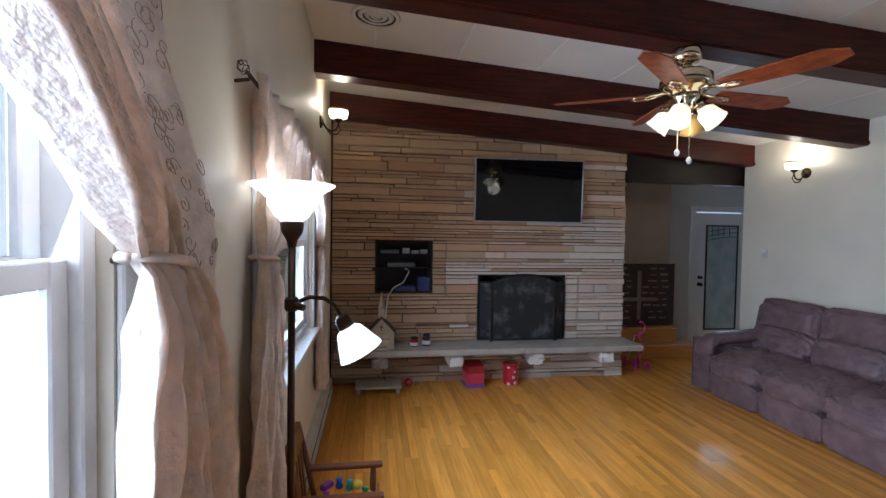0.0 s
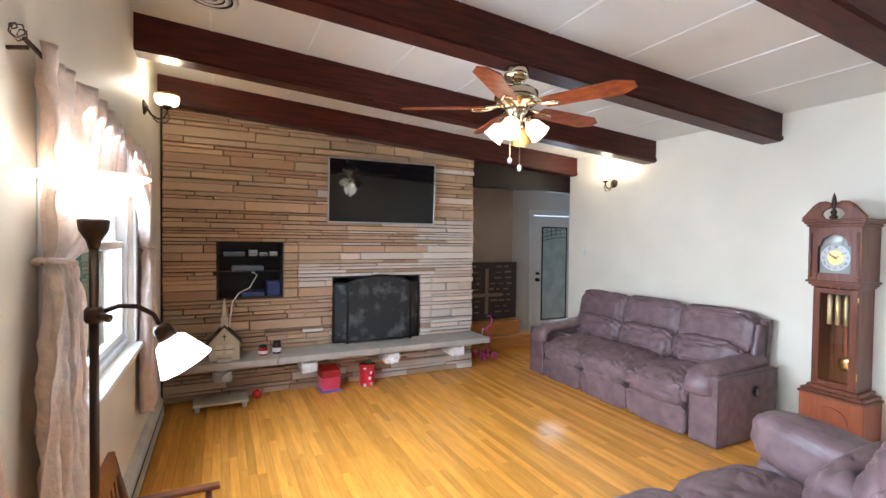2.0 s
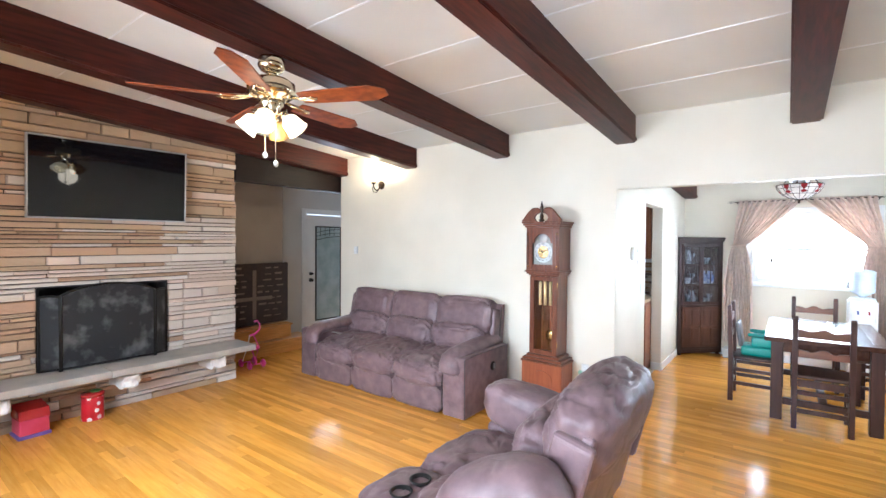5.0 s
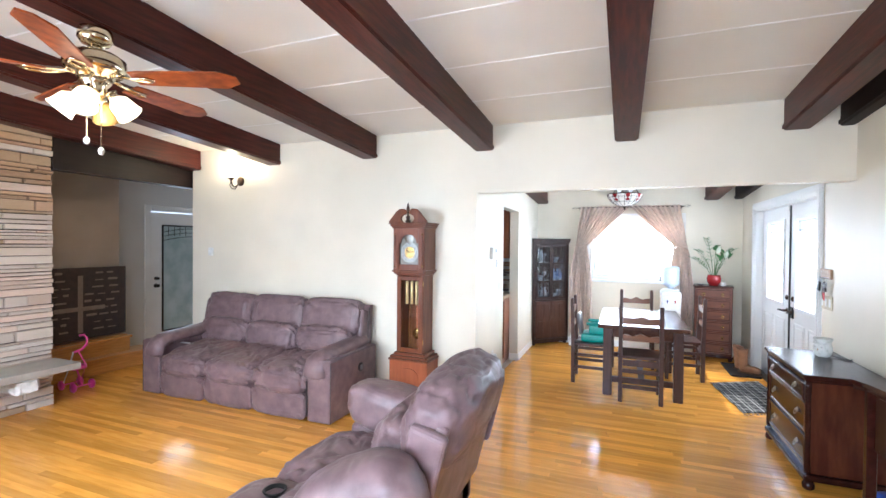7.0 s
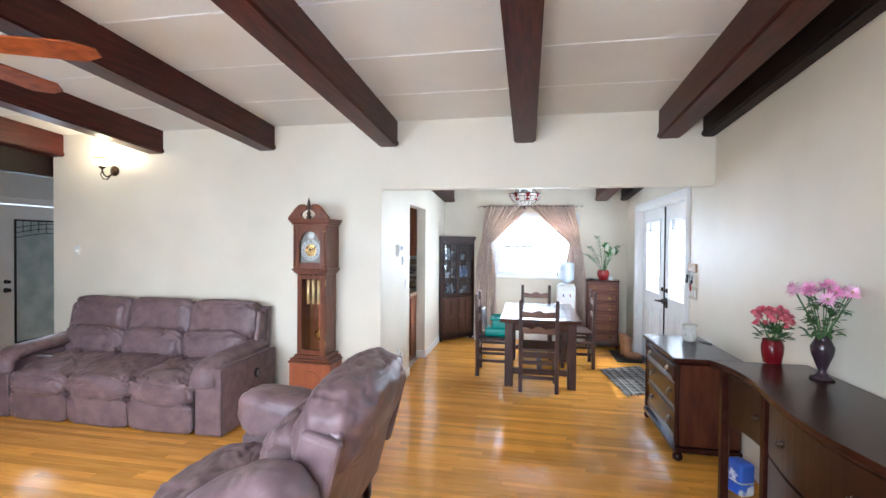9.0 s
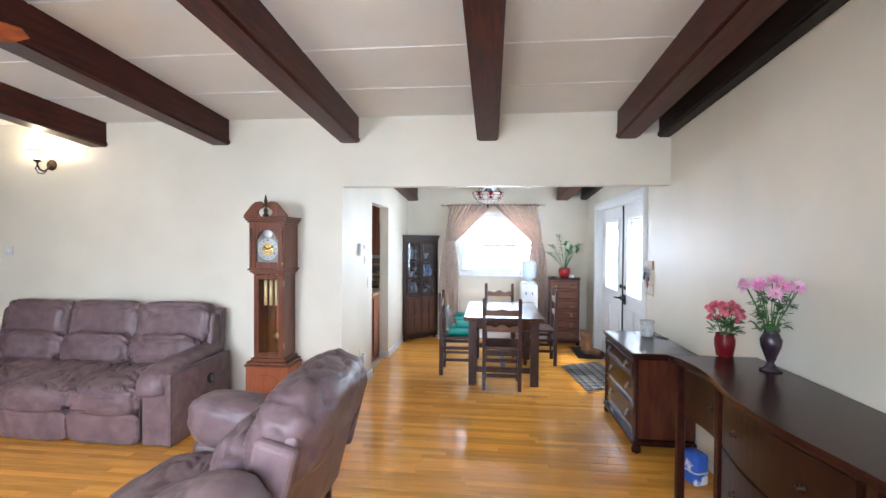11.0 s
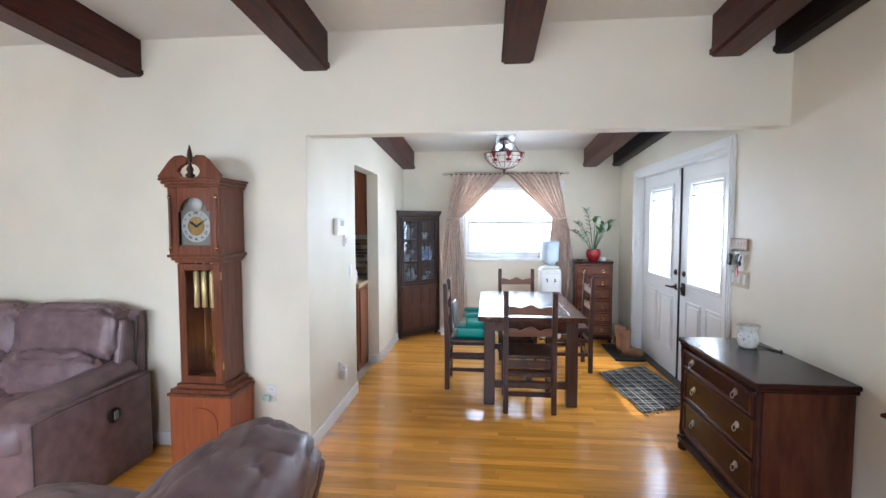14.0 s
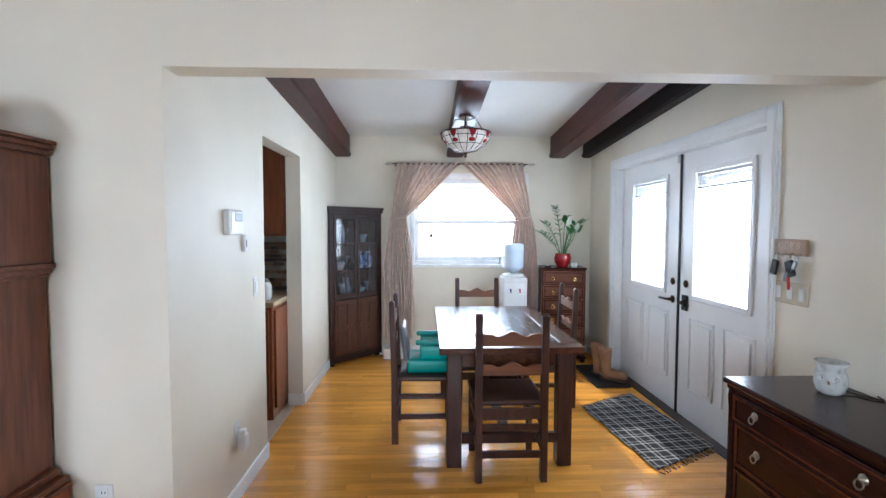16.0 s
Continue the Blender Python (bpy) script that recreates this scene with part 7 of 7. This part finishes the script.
def corner_cabinet():
    # local: front along x, facing -y; the corner is at +y
    ob = thing("corner_cabinet", 4.118, 8.048, 0, 45, "dark walnut corner cabinet with glazed doors full of glassware", "cabinet")
    h = .345
    def tri(z0, z1, e, nm, m):
        return part(nm, prism([(-h - e, -e), (h + e, -e), (h + e * .3, .02), (0, h - .002), (-h - e * .3, .02)], z0, z1, 'z'), m, ob)
    tri(.03, .09, .0, "plinth", M_CABW)
    tri(.0905, .11, -.01, "floor_board", M_CABW)
    tri(.70, .72, -.012, "middle_shelf", M_CABW)
    tri(1.60, 1.63, .0, "top_board", M_CABW)
    tri(1.6305, 1.66, .012, "cornice", M_CABW)
    tri(1.6605, 1.69, .02, "cornice", M_CABW)
    for z in (1.0, 1.29):
        tri(z, z + .015, -.03, "shelf", M_CABW)
    for s in (-1, 1):
        part("back_board", prism([(s * (h - .004), .02), (s * (h - .018), .018), (s * .0, h - .03), (0, h - .012)], .11, 1.60, 'z'), M_CABW, ob)
        part("stile", boxm(min(s * h, s * (h - .05)), max(s * h, s * (h - .05)), -.0, .018, .09, 1.60, .002), M_CABW, ob)
        # lower door
        x0, x1 = sorted((s * .003, s * (h - .052)))
        d = part("lower_door", boxm(x0, x1, -.012, .006, .115, .695, .003), M_CABL, ob)
        xm = (x0 + x1) / 2
        for a, b, c, e in ((x0 + .03, xm - .008, .16, .38), (xm + .008, x1 - .03, .16, .38), (x0 + .03, xm - .008, .42, .65), (xm + .008, x1 - .03, .42, .65)):
            part("raised_panel", prism([(a, c), (b, c), (b, e), (a, e)], -.019, -.0125, 'y', bevel=.005), M_CABL, d)
        part("knob", turned(lathe([(.006, 0), (.012, .012), (.004, .018)], 12), pose(s * .022, -.012, .42, 90, 0, 0)), M_BRONZE, d, "", True)
        # glazed door
        bm = bmesh.new()
        for b in ((x0, x0 + .03, .725, 1.595), (x1 - .03, x1, .725, 1.595), (x0 + .03, x1 - .03, .725, .765), (x0 + .03, x1 - .03, 1.555, 1.595), (x0 + .03, x1 - .03, 1.0, 1.022), (x0 + .03, x1 - .03, 1.285, 1.307)):
            box(bm, b[0], b[1], -.012, .006, b[2], b[3], .002)
        d = part("glazed_door", bm, M_CABW, ob)
        g = part("pane", boxm(x0 + .03, x1 - .03, -.004, -.001, .765, 1.555), M_THINGLASS, d)
        g.visible_shadow = False
        part("knob", turned(lathe([(.006, 0), (.012, .012), (.004, .018)], 12), pose(s * .018, -.012, 1.12, 90, 0, 0)), M_BRONZE, d, "", True)
        part("glazing_bar", boxm(xm - .007, xm + .007, -.0115, -.0045, .765, 1.555, .002), M_CABW, d)
        for q in range(2):
            part("lead_line", tube([(x0 + .03 if q else x1 - .03, -.006, 1.31), (xm, -.006, 1.55)], .002, 5), M_BRONZE, d)
    for x, y in ((-.3, .03), (.3, .03), (0, .28)):
        part("foot", lathe([(.02, 0), (.03, .01), (.02, .0295)], 14, x, y), M_CABW, ob, "", True)


corner_cabinet()
M_CRYST = mat("cut_crystal", (0.09, 0.10, 0.12), .05, color2=(0.30, 0.32, 0.35), scale=45, bump=.8, bscale=70, contrast=(.45, .6))
M_BLUEGL = mat("blue_white_china", (0.07, 0.12, 0.27), .15, color2=(0.34, 0.38, 0.44), scale=30, contrast=(.45, .6))
c45, s45 = math.cos(radians(45)), math.sin(radians(45))
def in_cab(x, y):
    return 4.118 + x * c45 - y * s45, 8.048 + x * s45 + y * c45
for k, (x, y, z, kind) in enumerate(((-.15, .08, .721, 0), (.08, .07, .721, 1), (.19, .07, .721, 0), (-.06, .12, .721, 2), (-.18, .07, 1.016, 1), (-.07, .09, 1.016, 0), (.09, .08, 1.016, 3), (.19, .07, 1.016, 3), (-.15, .09, 1.306, 2), (-.05, .12, 1.306, 0), (.13, .09, 1.306, 1))):
    gx, gy = in_cab(x, y)
    prof = ([(.03, 0), (.035, .005), (.006, .02), (.006, .07), (.03, .10), (.036, .15), (.033, .15)],
            [(.04, 0), (.055, .03), (.075, .09), (.07, .09), (.05, .035)],
            [(.05, 0), (.07, .05), (.075, .10), (.04, .15), (.045, .20), (.04, .2)],
            [(.035, 0), (.06, .04), (.06, .11), (.03, .15), (.035, .19)])[kind]
    ob = thing("glass_vessel", gx, gy, z, 0, "blue and white china vase in the cabinet" if kind == 3 else "cut crystal vessel in the cabinet", "glassware", "cabinet glassware")
    part("vessel", lathe(prof, 18), M_BLUEGL if kind == 3 else M_CRYST, ob, "", True)

# chest of drawers
def chest():
    ob = thing("chest_of_drawers", 6.385, 8.085, 0, -8, "brown wooden six-drawer chest with pewter pulls", "chest of drawers")
    ob.scale = (1.04, 1, 1.055)
    w, d = .225, .16
    part("top", boxm(-w - .012, w + .012, -d - .012, d, .965, .985, .006, 2), M_MAHOG, ob)
    part("carcass", boxm(-w, w, -d, d, .07, .9645, .004), M_MAHOG_L, ob)
    for k in range(6):
        z0 = .10 + k * .143
        dr = part("drawer", boxm(-w + .015, w - .015, -d - .012, -d - .0005, z0, z0 + .132, .005, 2), M_CHEST, ob)
        bm = bmesh.new()
        y0, y1 = -d - .017, -d - .0122
        for a, b, c, e in ((-w + .03, w - .03, z0 + .012, z0 + .018), (-w + .03, w - .03, z0 + .114, z0 + .12), (-w + .03, -w + .036, z0 + .018, z0 + .114), (w - .036, w - .03, z0 + .018, z0 + .114)):
            box(bm, a, b, y0, y1, c, e)
        part("drawer_bead", bm, M_MAHOG, dr)
        for x in (-.11, .11):
            pull(dr, x, -d - .0122, z0 + .07, 0, M_BRASS)
    part("base_moulding", boxm(-w - .012, w + .012, -d - .014, d, .04, .0695, .006), M_MAHOG, ob)
    for x in (-w + .02, w - .02):
        for y in (-d + .02, d - .03):
            part("foot", lathe([(.018, 0), (.028, .012), (.02, .0395)], 12, x, y), M_MAHOG, ob, "", True)


chest()
# plant in a red pot
M_POT = mat("red_glazed_pot", (0.33, 0.02, 0.02), .2, color2=(0.26, 0.012, 0.014), scale=8)
M_ZZ = mat("glossy_green_leaf", (0.05, 0.17, 0.04), .35, color2=(0.10, 0.28, 0.08), scale=10, random=.2)
M_SPATHE = mat("white_lily_spathe", (0.72, 0.76, 0.62), .5, scale=8)
ob = thing("potted_plant", 6.39, 8.06, 1.040, 0, "leafy green houseplant in a red glazed pot", "plant")
part("pot", lathe([(.055, 0), (.06, .006), (.085, .05), (.092, .10), (.08, .135), (.085, .145), (.078, .145), (.07, .12)], 26), M_POT, ob, "red glazed pot", True)
part("soil", lathe([(.068, .118), (.02, .124)], 20), M_GAP, ob)
rng = random.Random(31)
STEMS = ((-.10, -.02, .55, 1), (-.20, .03, .38, 1), (.02, .0, .42, 0), (.10, -.03, .36, 0), (.16, .02, .33, 0), (-.27, -.05, .27, 1), (.05, -.08, .30, 0), (.21, -.06, .40, 1))
for sx, sy, h, zz in STEMS:
    pts = [Vector((sx * .1, sy * .1, .12)), Vector((sx * .35, sy * .35, .12 + h * .45)), Vector((sx * .75, sy * .75, .12 + h * .85)), Vector((sx * 1.1, sy * 1.1, .12 + h))]
    st = part("stem", tube(pts, .005, 6, None, .5), M_STEM, ob, "", True)
    bm = bmesh.new()
    if zz:
        for k in range(9):
            f = .3 + .7 * k / 9
            i = min(2, int(f * 3))
            p = pts[i].lerp(pts[i + 1], f * 3 - i)
            for s in (-1, 1):
                leaf_blade(bm, p, p + Vector((s * .05 + sx * .1, rng.uniform(-.03, .03), .035)), .013)
    else:
        for k in range(5):
            a = rng.uniform(0, 6.28)
            leaf_blade(bm, pts[3] - Vector((0, 0, .02 * k)), pts[3] + Vector((.08 * math.cos(a), .08 * math.sin(a), rng.uniform(-.01, .05))), .026)
    part("leaves", bm, M_ZZ, st)
for sx, sy, h in ((.12, -.06, .27), (.02, -.1, .33)):
    bm = bmesh.new()
    leaf_blade(bm, (sx, sy, .12 + h), (sx + .03, sy - .02, .22 + h), .03, Vector((0, 1, 0)))
    part("flower", bm, M_SPATHE, ob, "white lily flower")
    part("stem", tube([(0, 0, .12), (sx * .8, sy * .8, .12 + h * .7), (sx, sy, .12 + h)], .004, 6), M_STEM, ob)
ob = thing("white_candle_cup", 6.49, 7.965, 1.040, 0, "small white ceramic candle cup", "candle")
part("cup", lathe([(.028, 0), (.032, .01), (.032, .05), (.028, .05), (.026, .02)], 18), M_PLASTIC, ob, "", True)
part("wax", lathe([(.026, .035), (.02, .038)], 16), M_CREAM, ob)
ob = thing("black_dish", 6.22, 8.05, 1.040, 0, "small black ceramic soap dish", "dish")
part("dish", lathe([(.03, 0), (.045, .015), (.042, .015), (.028, .005)], 18), M_IRON, ob, "", True)
part("soap", blob(0, 0, .0145, .02, .015, .006, 2.5, 12, 8), M_PLASTIC, ob, "", True)

# water dispenser by the window
M_BOTTLE = mat("water_bottle_plastic", (0.58, 0.68, 0.80), .06, color2=(0.72, 0.79, 0.86), scale=7)
ob = thing("water_dispenser", 5.84, 8.08, 0, 0, "white water dispenser with a clear blue bottle", "water dispenser")
part("cabinet", boxm(-.135, .135, -.12, .14, .02, .93, .02, 3), M_PLASTIC, ob)
part("recess", boxm(-.10, .10, -.1225, -.1205, .62, .86, .002), M_TRIM, ob)
part("drip_tray", boxm(-.10, .10, -.16, -.1208, .59, .615, .004), M_PLASTIC, ob)
for x in (-.05, .05):
    part("tap", tube([(x, -.12, .80), (x, -.15, .80), (x, -.15, .77)], .01), M_BLUE if x < 0 else M_REDWAX, ob, "", True)
part("collar", lathe([(.13, .9305), (.12, .955), (.06, .97)], 28), M_PLASTIC, ob, "", True)
part("bottle", lathe([(.03, .9705), (.05, .99), (.115, 1.03), (.12, 1.05), (.114, 1.09), (.12, 1.12), (.114, 1.16), (.12, 1.19), (.12, 1.27), (.10, 1.295), (.02, 1.30)], 32), M_BOTTLE, ob, "clear blue plastic bottle", True)
for x in (-.11, .11):
    for y in (-.09, .11):
        part("foot", lathe([(.015, 0), (.018, .0195)], 10, x, y), M_IRON, ob)

# curtains, ornament and radiator cover at the window
curtain_set(4.50, 6.02, 2.185, Y_F, -1, 4.56, 5.98, 1.58, .21, "champagne curtains tied back at the dining window", "", 5.27, .03, 11, .09)
ob = thing("window_ornament", 4.93, Y_F - .035, 1.38, 0, "small dark bird-shaped window ornament", "ornament")
part("string", tube([(0, 0, .03), (0, .0, .23)], .0015, 5), M_IRON, ob)
part("suction_hook", lathe([(.014, .23), (.01, .245)], 12), M_PLASTIC, ob)
part("bird", blob(0, 0, .0, .016, .008, .035, 2.2, 12, 8), M_BRONZE, ob, "", True)
part("perch", tube([(-.05, 0, -.035), (.05, 0, -.035)], .004, 6), M_BRONZE, ob)
part("tail", tube([(0, 0, -.03), (0, 0, -.13)], .002, 5), M_IRON, ob)
ob = thing("bottle_ornament", 5.72, Y_F - .04, 1.062, 0, "thin dark metal ornament on the sill", "ornament")
part("stem", tube([(0, 0, .006), (.005, 0, .1), (0, 0, .2)], .004), M_IRON, ob, "", True)
part("stand", lathe([(.02, 0), (.018, .006)], 14), M_IRON, ob)
part("fin", blob(0, 0, .2, .008, .005, .02, 2, 10, 6), M_IRON, ob, "", True)
ob = thing("white_floor_box", 4.56, 8.17, 0, 0, "low white heater cover at the window wall", "heater")
part("cover", boxm(-.16, .16, -.11, .12, .012, .13, .008, 2), M_PLASTIC, ob)
part("foot_plate", boxm(-.15, .15, -.1, .11, 0, .0115), M_GREYPL, ob)

# pendant lamp
M_TIF = mat("lit_leaded_glass", (0.62, 0.57, 0.52), .15, color2=(0.46, 0.40, 0.36), scale=14)
M_TIF.node_tree.nodes["Principled BSDF"].inputs["Emission Color"].default_value = (1, .95, .85, 1)
M_TIF.node_tree.nodes["Principled BSDF"].inputs["Emission Strength"].default_value = .25
M_RUBY = mat("ruby_glass", (0.30, 0.02, 0.025), .15, scale=10)
PX, PY = 5.195, 6.8
zt = zc(PY) - BD
ob = thing("ceiling_lamp", PX, PY, 0, 0, "leaded glass bowl ceiling lamp with ruby leaves", "ceiling lamp")
part("canopy", lathe([(.06, zt), (.062, zt - .012), (.04, zt - .03), (.012, zt - .04)], 24), M_BEZEL, ob, "", True)
part("stem", lathe([(.009, 2.09), (.009, zt - .035)], 12), M_BRONZE, ob, "", True)
bowl = [(.018, 2.085), (.09, 2.10), (.15, 2.14), (.195, 2.20), (.205, 2.235), (.20, 2.237), (.14, 2.145), (.08, 2.107)]
part("bowl", lathe(bowl, 32, cap=False), M_TIF, ob, "milky leaded glass bowl", True)
part("finial", lathe([(.003, 2.04), (.012, 2.05), (.008, 2.065), (.022, 2.084)], 14), M_BRONZE, ob, "", True)
part("rim", tube([(.205 * math.cos(a), .205 * math.sin(a), 2.238) for a in [2 * math.pi * k / 32 for k in range(33)]], .006, 6), M_BRONZE, ob, "", True)
for k in range(16):
    a = 2 * math.pi * k / 16
    part("lead_rib", tube([((r + .002) * math.cos(a), (r + .002) * math.sin(a), z) for r, z in bowl[:5]], .003, 5), M_BRONZE, ob)
    if k % 2:
        continue
    bm = bmesh.new()
    b0 = a + .03
    vs = [bm.verts.new(((.2055) * math.cos(b0 + da) * f, (.2055) * math.sin(b0 + da) * f, z)) for da, f, z in ((0, 1.0, 2.235), (.16, 1.0, 2.237), (.32, 1.0, 2.235), (.26, .965, 2.20), (.16, .90, 2.175), (.06, .965, 2.20))]
    bm.faces.new(vs)
    part("ruby_leaf", bm, M_RUBY, ob, "ruby red glass leaf")
for r, z in ((.153, 2.139), (.199, 2.199)):
    part("lead_ring", tube([(r * math.cos(a), r * math.sin(a), z) for a in [2 * math.pi * k / 32 for k in range(33)]], .003, 5), M_BRONZE, ob)
for k in range(8):
    a = 2 * math.pi * k / 8 + .2
    m = Matrix.Translation((.172 * math.cos(a), .172 * math.sin(a), 2.162)) @ Vector((math.cos(a), math.sin(a), -.8)).to_track_quat('Z', 'Y').to_matrix().to_4x4()
    part("ruby_flower", turned(blob(0, 0, 0, .026, .02, .004, 2, 12, 6), m), M_RUBY, ob, "ruby red glass flower", True)
part("bulb_cluster", lathe([(.02, 2.30), (.05, 2.29), (.055, 2.25), (.03, 2.22)], 20), M_BEZEL, ob, "silver bulb holder", True)
for k in range(3):
    a = 2 * math.pi * k / 3 + .4
    part("support_arm", tube([(.01 * math.cos(a), .01 * math.sin(a), 2.36), (.10 * math.cos(a), .10 * math.sin(a), 2.36), (.19 * math.cos(a), .19 * math.sin(a), 2.238)], .005, 6), M_BRONZE, ob, "", True)

# rug, boots on a tray
def plaid():
    m = mat("black_white_plaid", (0.02, 0.02, 0.022), .95, scale=60, bump=.5, bscale=200)
    N, L = m.node_tree.nodes, m.node_tree.links
    co = next(n for n in N if n.bl_idname == "ShaderNodeTexCoord")
    sep = N.new("ShaderNodeSeparateXYZ")
    L.new(co.outputs["Object"], sep.inputs[0])
    acc = None
    for ax in (0, 1):
        for per, wid, ph in ((.105, .12, 0.0), (.105, .07, .32)):
            md = N.new("ShaderNodeMath")
            md.operation = 'WRAP'
            md.inputs[1].default_value, md.inputs[2].default_value = per, 0
            L.new(sep.outputs[ax], md.inputs[0])
            sub = N.new("ShaderNodeMath")
            sub.operation = 'COMPARE'
            sub.inputs[1].default_value, sub.inputs[2].default_value = per * (ph + .3), per * wid / 2
            L.new(md.outputs[0], sub.inputs[0])
            if acc is None:
                acc = sub.outputs[0]
            else:
                ad = N.new("ShaderNodeMath")
                ad.operation = 'ADD'
                L.new(acc, ad.inputs[0])
                L.new(sub.outputs[0], ad.inputs[1])
                acc = ad.outputs[0]
    r = N.new("ShaderNodeValToRGB")
    r.color_ramp.elements[0].color = (.016, .014, .014, 1)
    r.color_ramp.elements[1].color = (.45, .43, .39, 1)
    r.color_ramp.elements[1].position = .9
    dv = N.new("ShaderNodeMath")
    dv.operation = 'MULTIPLY'
    dv.inputs[1].default_value = .5
    L.new(acc, dv.inputs[0])
    L.new(dv.outputs[0], r.inputs[0])
    L.new(r.outputs[0], N["Principled BSDF"].inputs["Base Color"])
    return m


M_PLAID = plaid()
ob = thing("plaid_rug", 6.475, 6.32, .001, 7, "black and white plaid woven rug with fringed ends", "rug")
bm = bmesh.new()
n = 30
g = [[bm.verts.new((-.28 + .56 * i / 16 + .012 * noise.noise(Vector((j * .22, i * .05, 4))), -.53 + 1.06 * j / n + .014 * noise.noise(Vector((i * .3, j * .05, 8))), .008 + .004 * noise.noise(Vector((i * .35, j * .3, 0))))) for i in range(17)] for j in range(n + 1)]
for a, b in zip(g, g[1:]):
    for i in range(16):
        bm.faces.new((a[i], a[i + 1], b[i + 1], b[i]))
for v in bm.verts:
    v.co.y = v.co.y * .92 + .38 * v.co.x
r = part("weave", bm, M_PLAID, ob)
md = r.modifiers.new("thick", 'SOLIDIFY')
md.thickness = .007
rng = random.Random(9)
for s in (-1, 1):
    bm = bmesh.new()
    for k in range(48):
        x = -.275 + .55 * k / 47
        y = s * .4876 + .38 * x
        tube([(x, y - s * .002, .005), (x + rng.uniform(-.008, .008), y + s * .025, .004), (x + rng.uniform(-.015, .015), y + s * .05, .003)], .0022, 4, bm)
    part("fringe", bm, M_PLAID, ob)

ob = thing("boot_tray", 6.60, 7.45, .001, 0, "black rubber boot tray", "tray")
bm = boxm(-.16, .16, -.33, .33, 0, .008, .003)
part("mat", bm, M_IRON, ob)
part("rim", tube([(-.155, -.325, .012), (.155, -.325, .012), (.155, .325, .012), (-.155, .325, .012), (-.155, -.325, .012)], .008), M_IRON, ob)
M_BOOT = mat("tan_boot_leather", (0.33, 0.17, 0.085), .6, color2=(0.24, 0.115, 0.055), scale=9, bump=.3, bscale=40)
M_SOLE = mat("boot_sole", (0.12, 0.075, 0.045), .8, scale=12)


def boot(x, y, rz, z):
    ob = thing("leather_boot", x, y, z, rz, "tan leather pull-on work boot", "boot", "pair of boots")
    # foot towards +x
    rings = [(.0, .052, .045, .02), (.0, .055, .05, .07), (-.01, .05, .048, .11), (-.015, .052, .05, .17), (-.02, .06, .056, .24), (-.022, .066, .062, .29)]
    bm = bmesh.new()
    R = []
    for cx, a, b, z in rings:
        R.append([bm.verts.new((cx + a * math.cos(t), b * math.sin(t), z + (.012 * abs(math.cos(t)) if z > .28 else 0))) for t in [2 * math.pi * k / 20 for k in range(20)]])
    for p, q in zip(R, R[1:]):
        for k in range(20):
            bm.faces.new((p[k], p[(k + 1) % 20], q[(k + 1) % 20], q[k]))
    o = part("shaft", bm, M_BOOT, ob, "", True)
    md = o.modifiers.new("thick", 'SOLIDIFY')
    md.thickness = .004
    part("foot_upper", blob(.075, 0, .055, .115, .046, .045, 2.6, 20, 12), M_BOOT, ob, "", True)
    part("sole", boxm(-.06, .19, -.045, .045, .0, .022, .012, 3), M_SOLE, ob, "worn rubber sole")
    part("heel", boxm(-.06, .02, -.042, .042, .0225, .036, .006), M_SOLE, ob)
    part("welt", tube([(.19 * 1, 0, .024), (.15, .045, .024), (.0, .048, .024)], .005), M_SOLE, ob)
    part("pull_tab", boxm(-.09, -.082, -.012, .012, .25, .31, .003), M_BOOT, ob)


boot(6.60, 7.50, -60, .0095)
boot(6.62, 7.34, -35, .0095)

stones()
floor_boards()
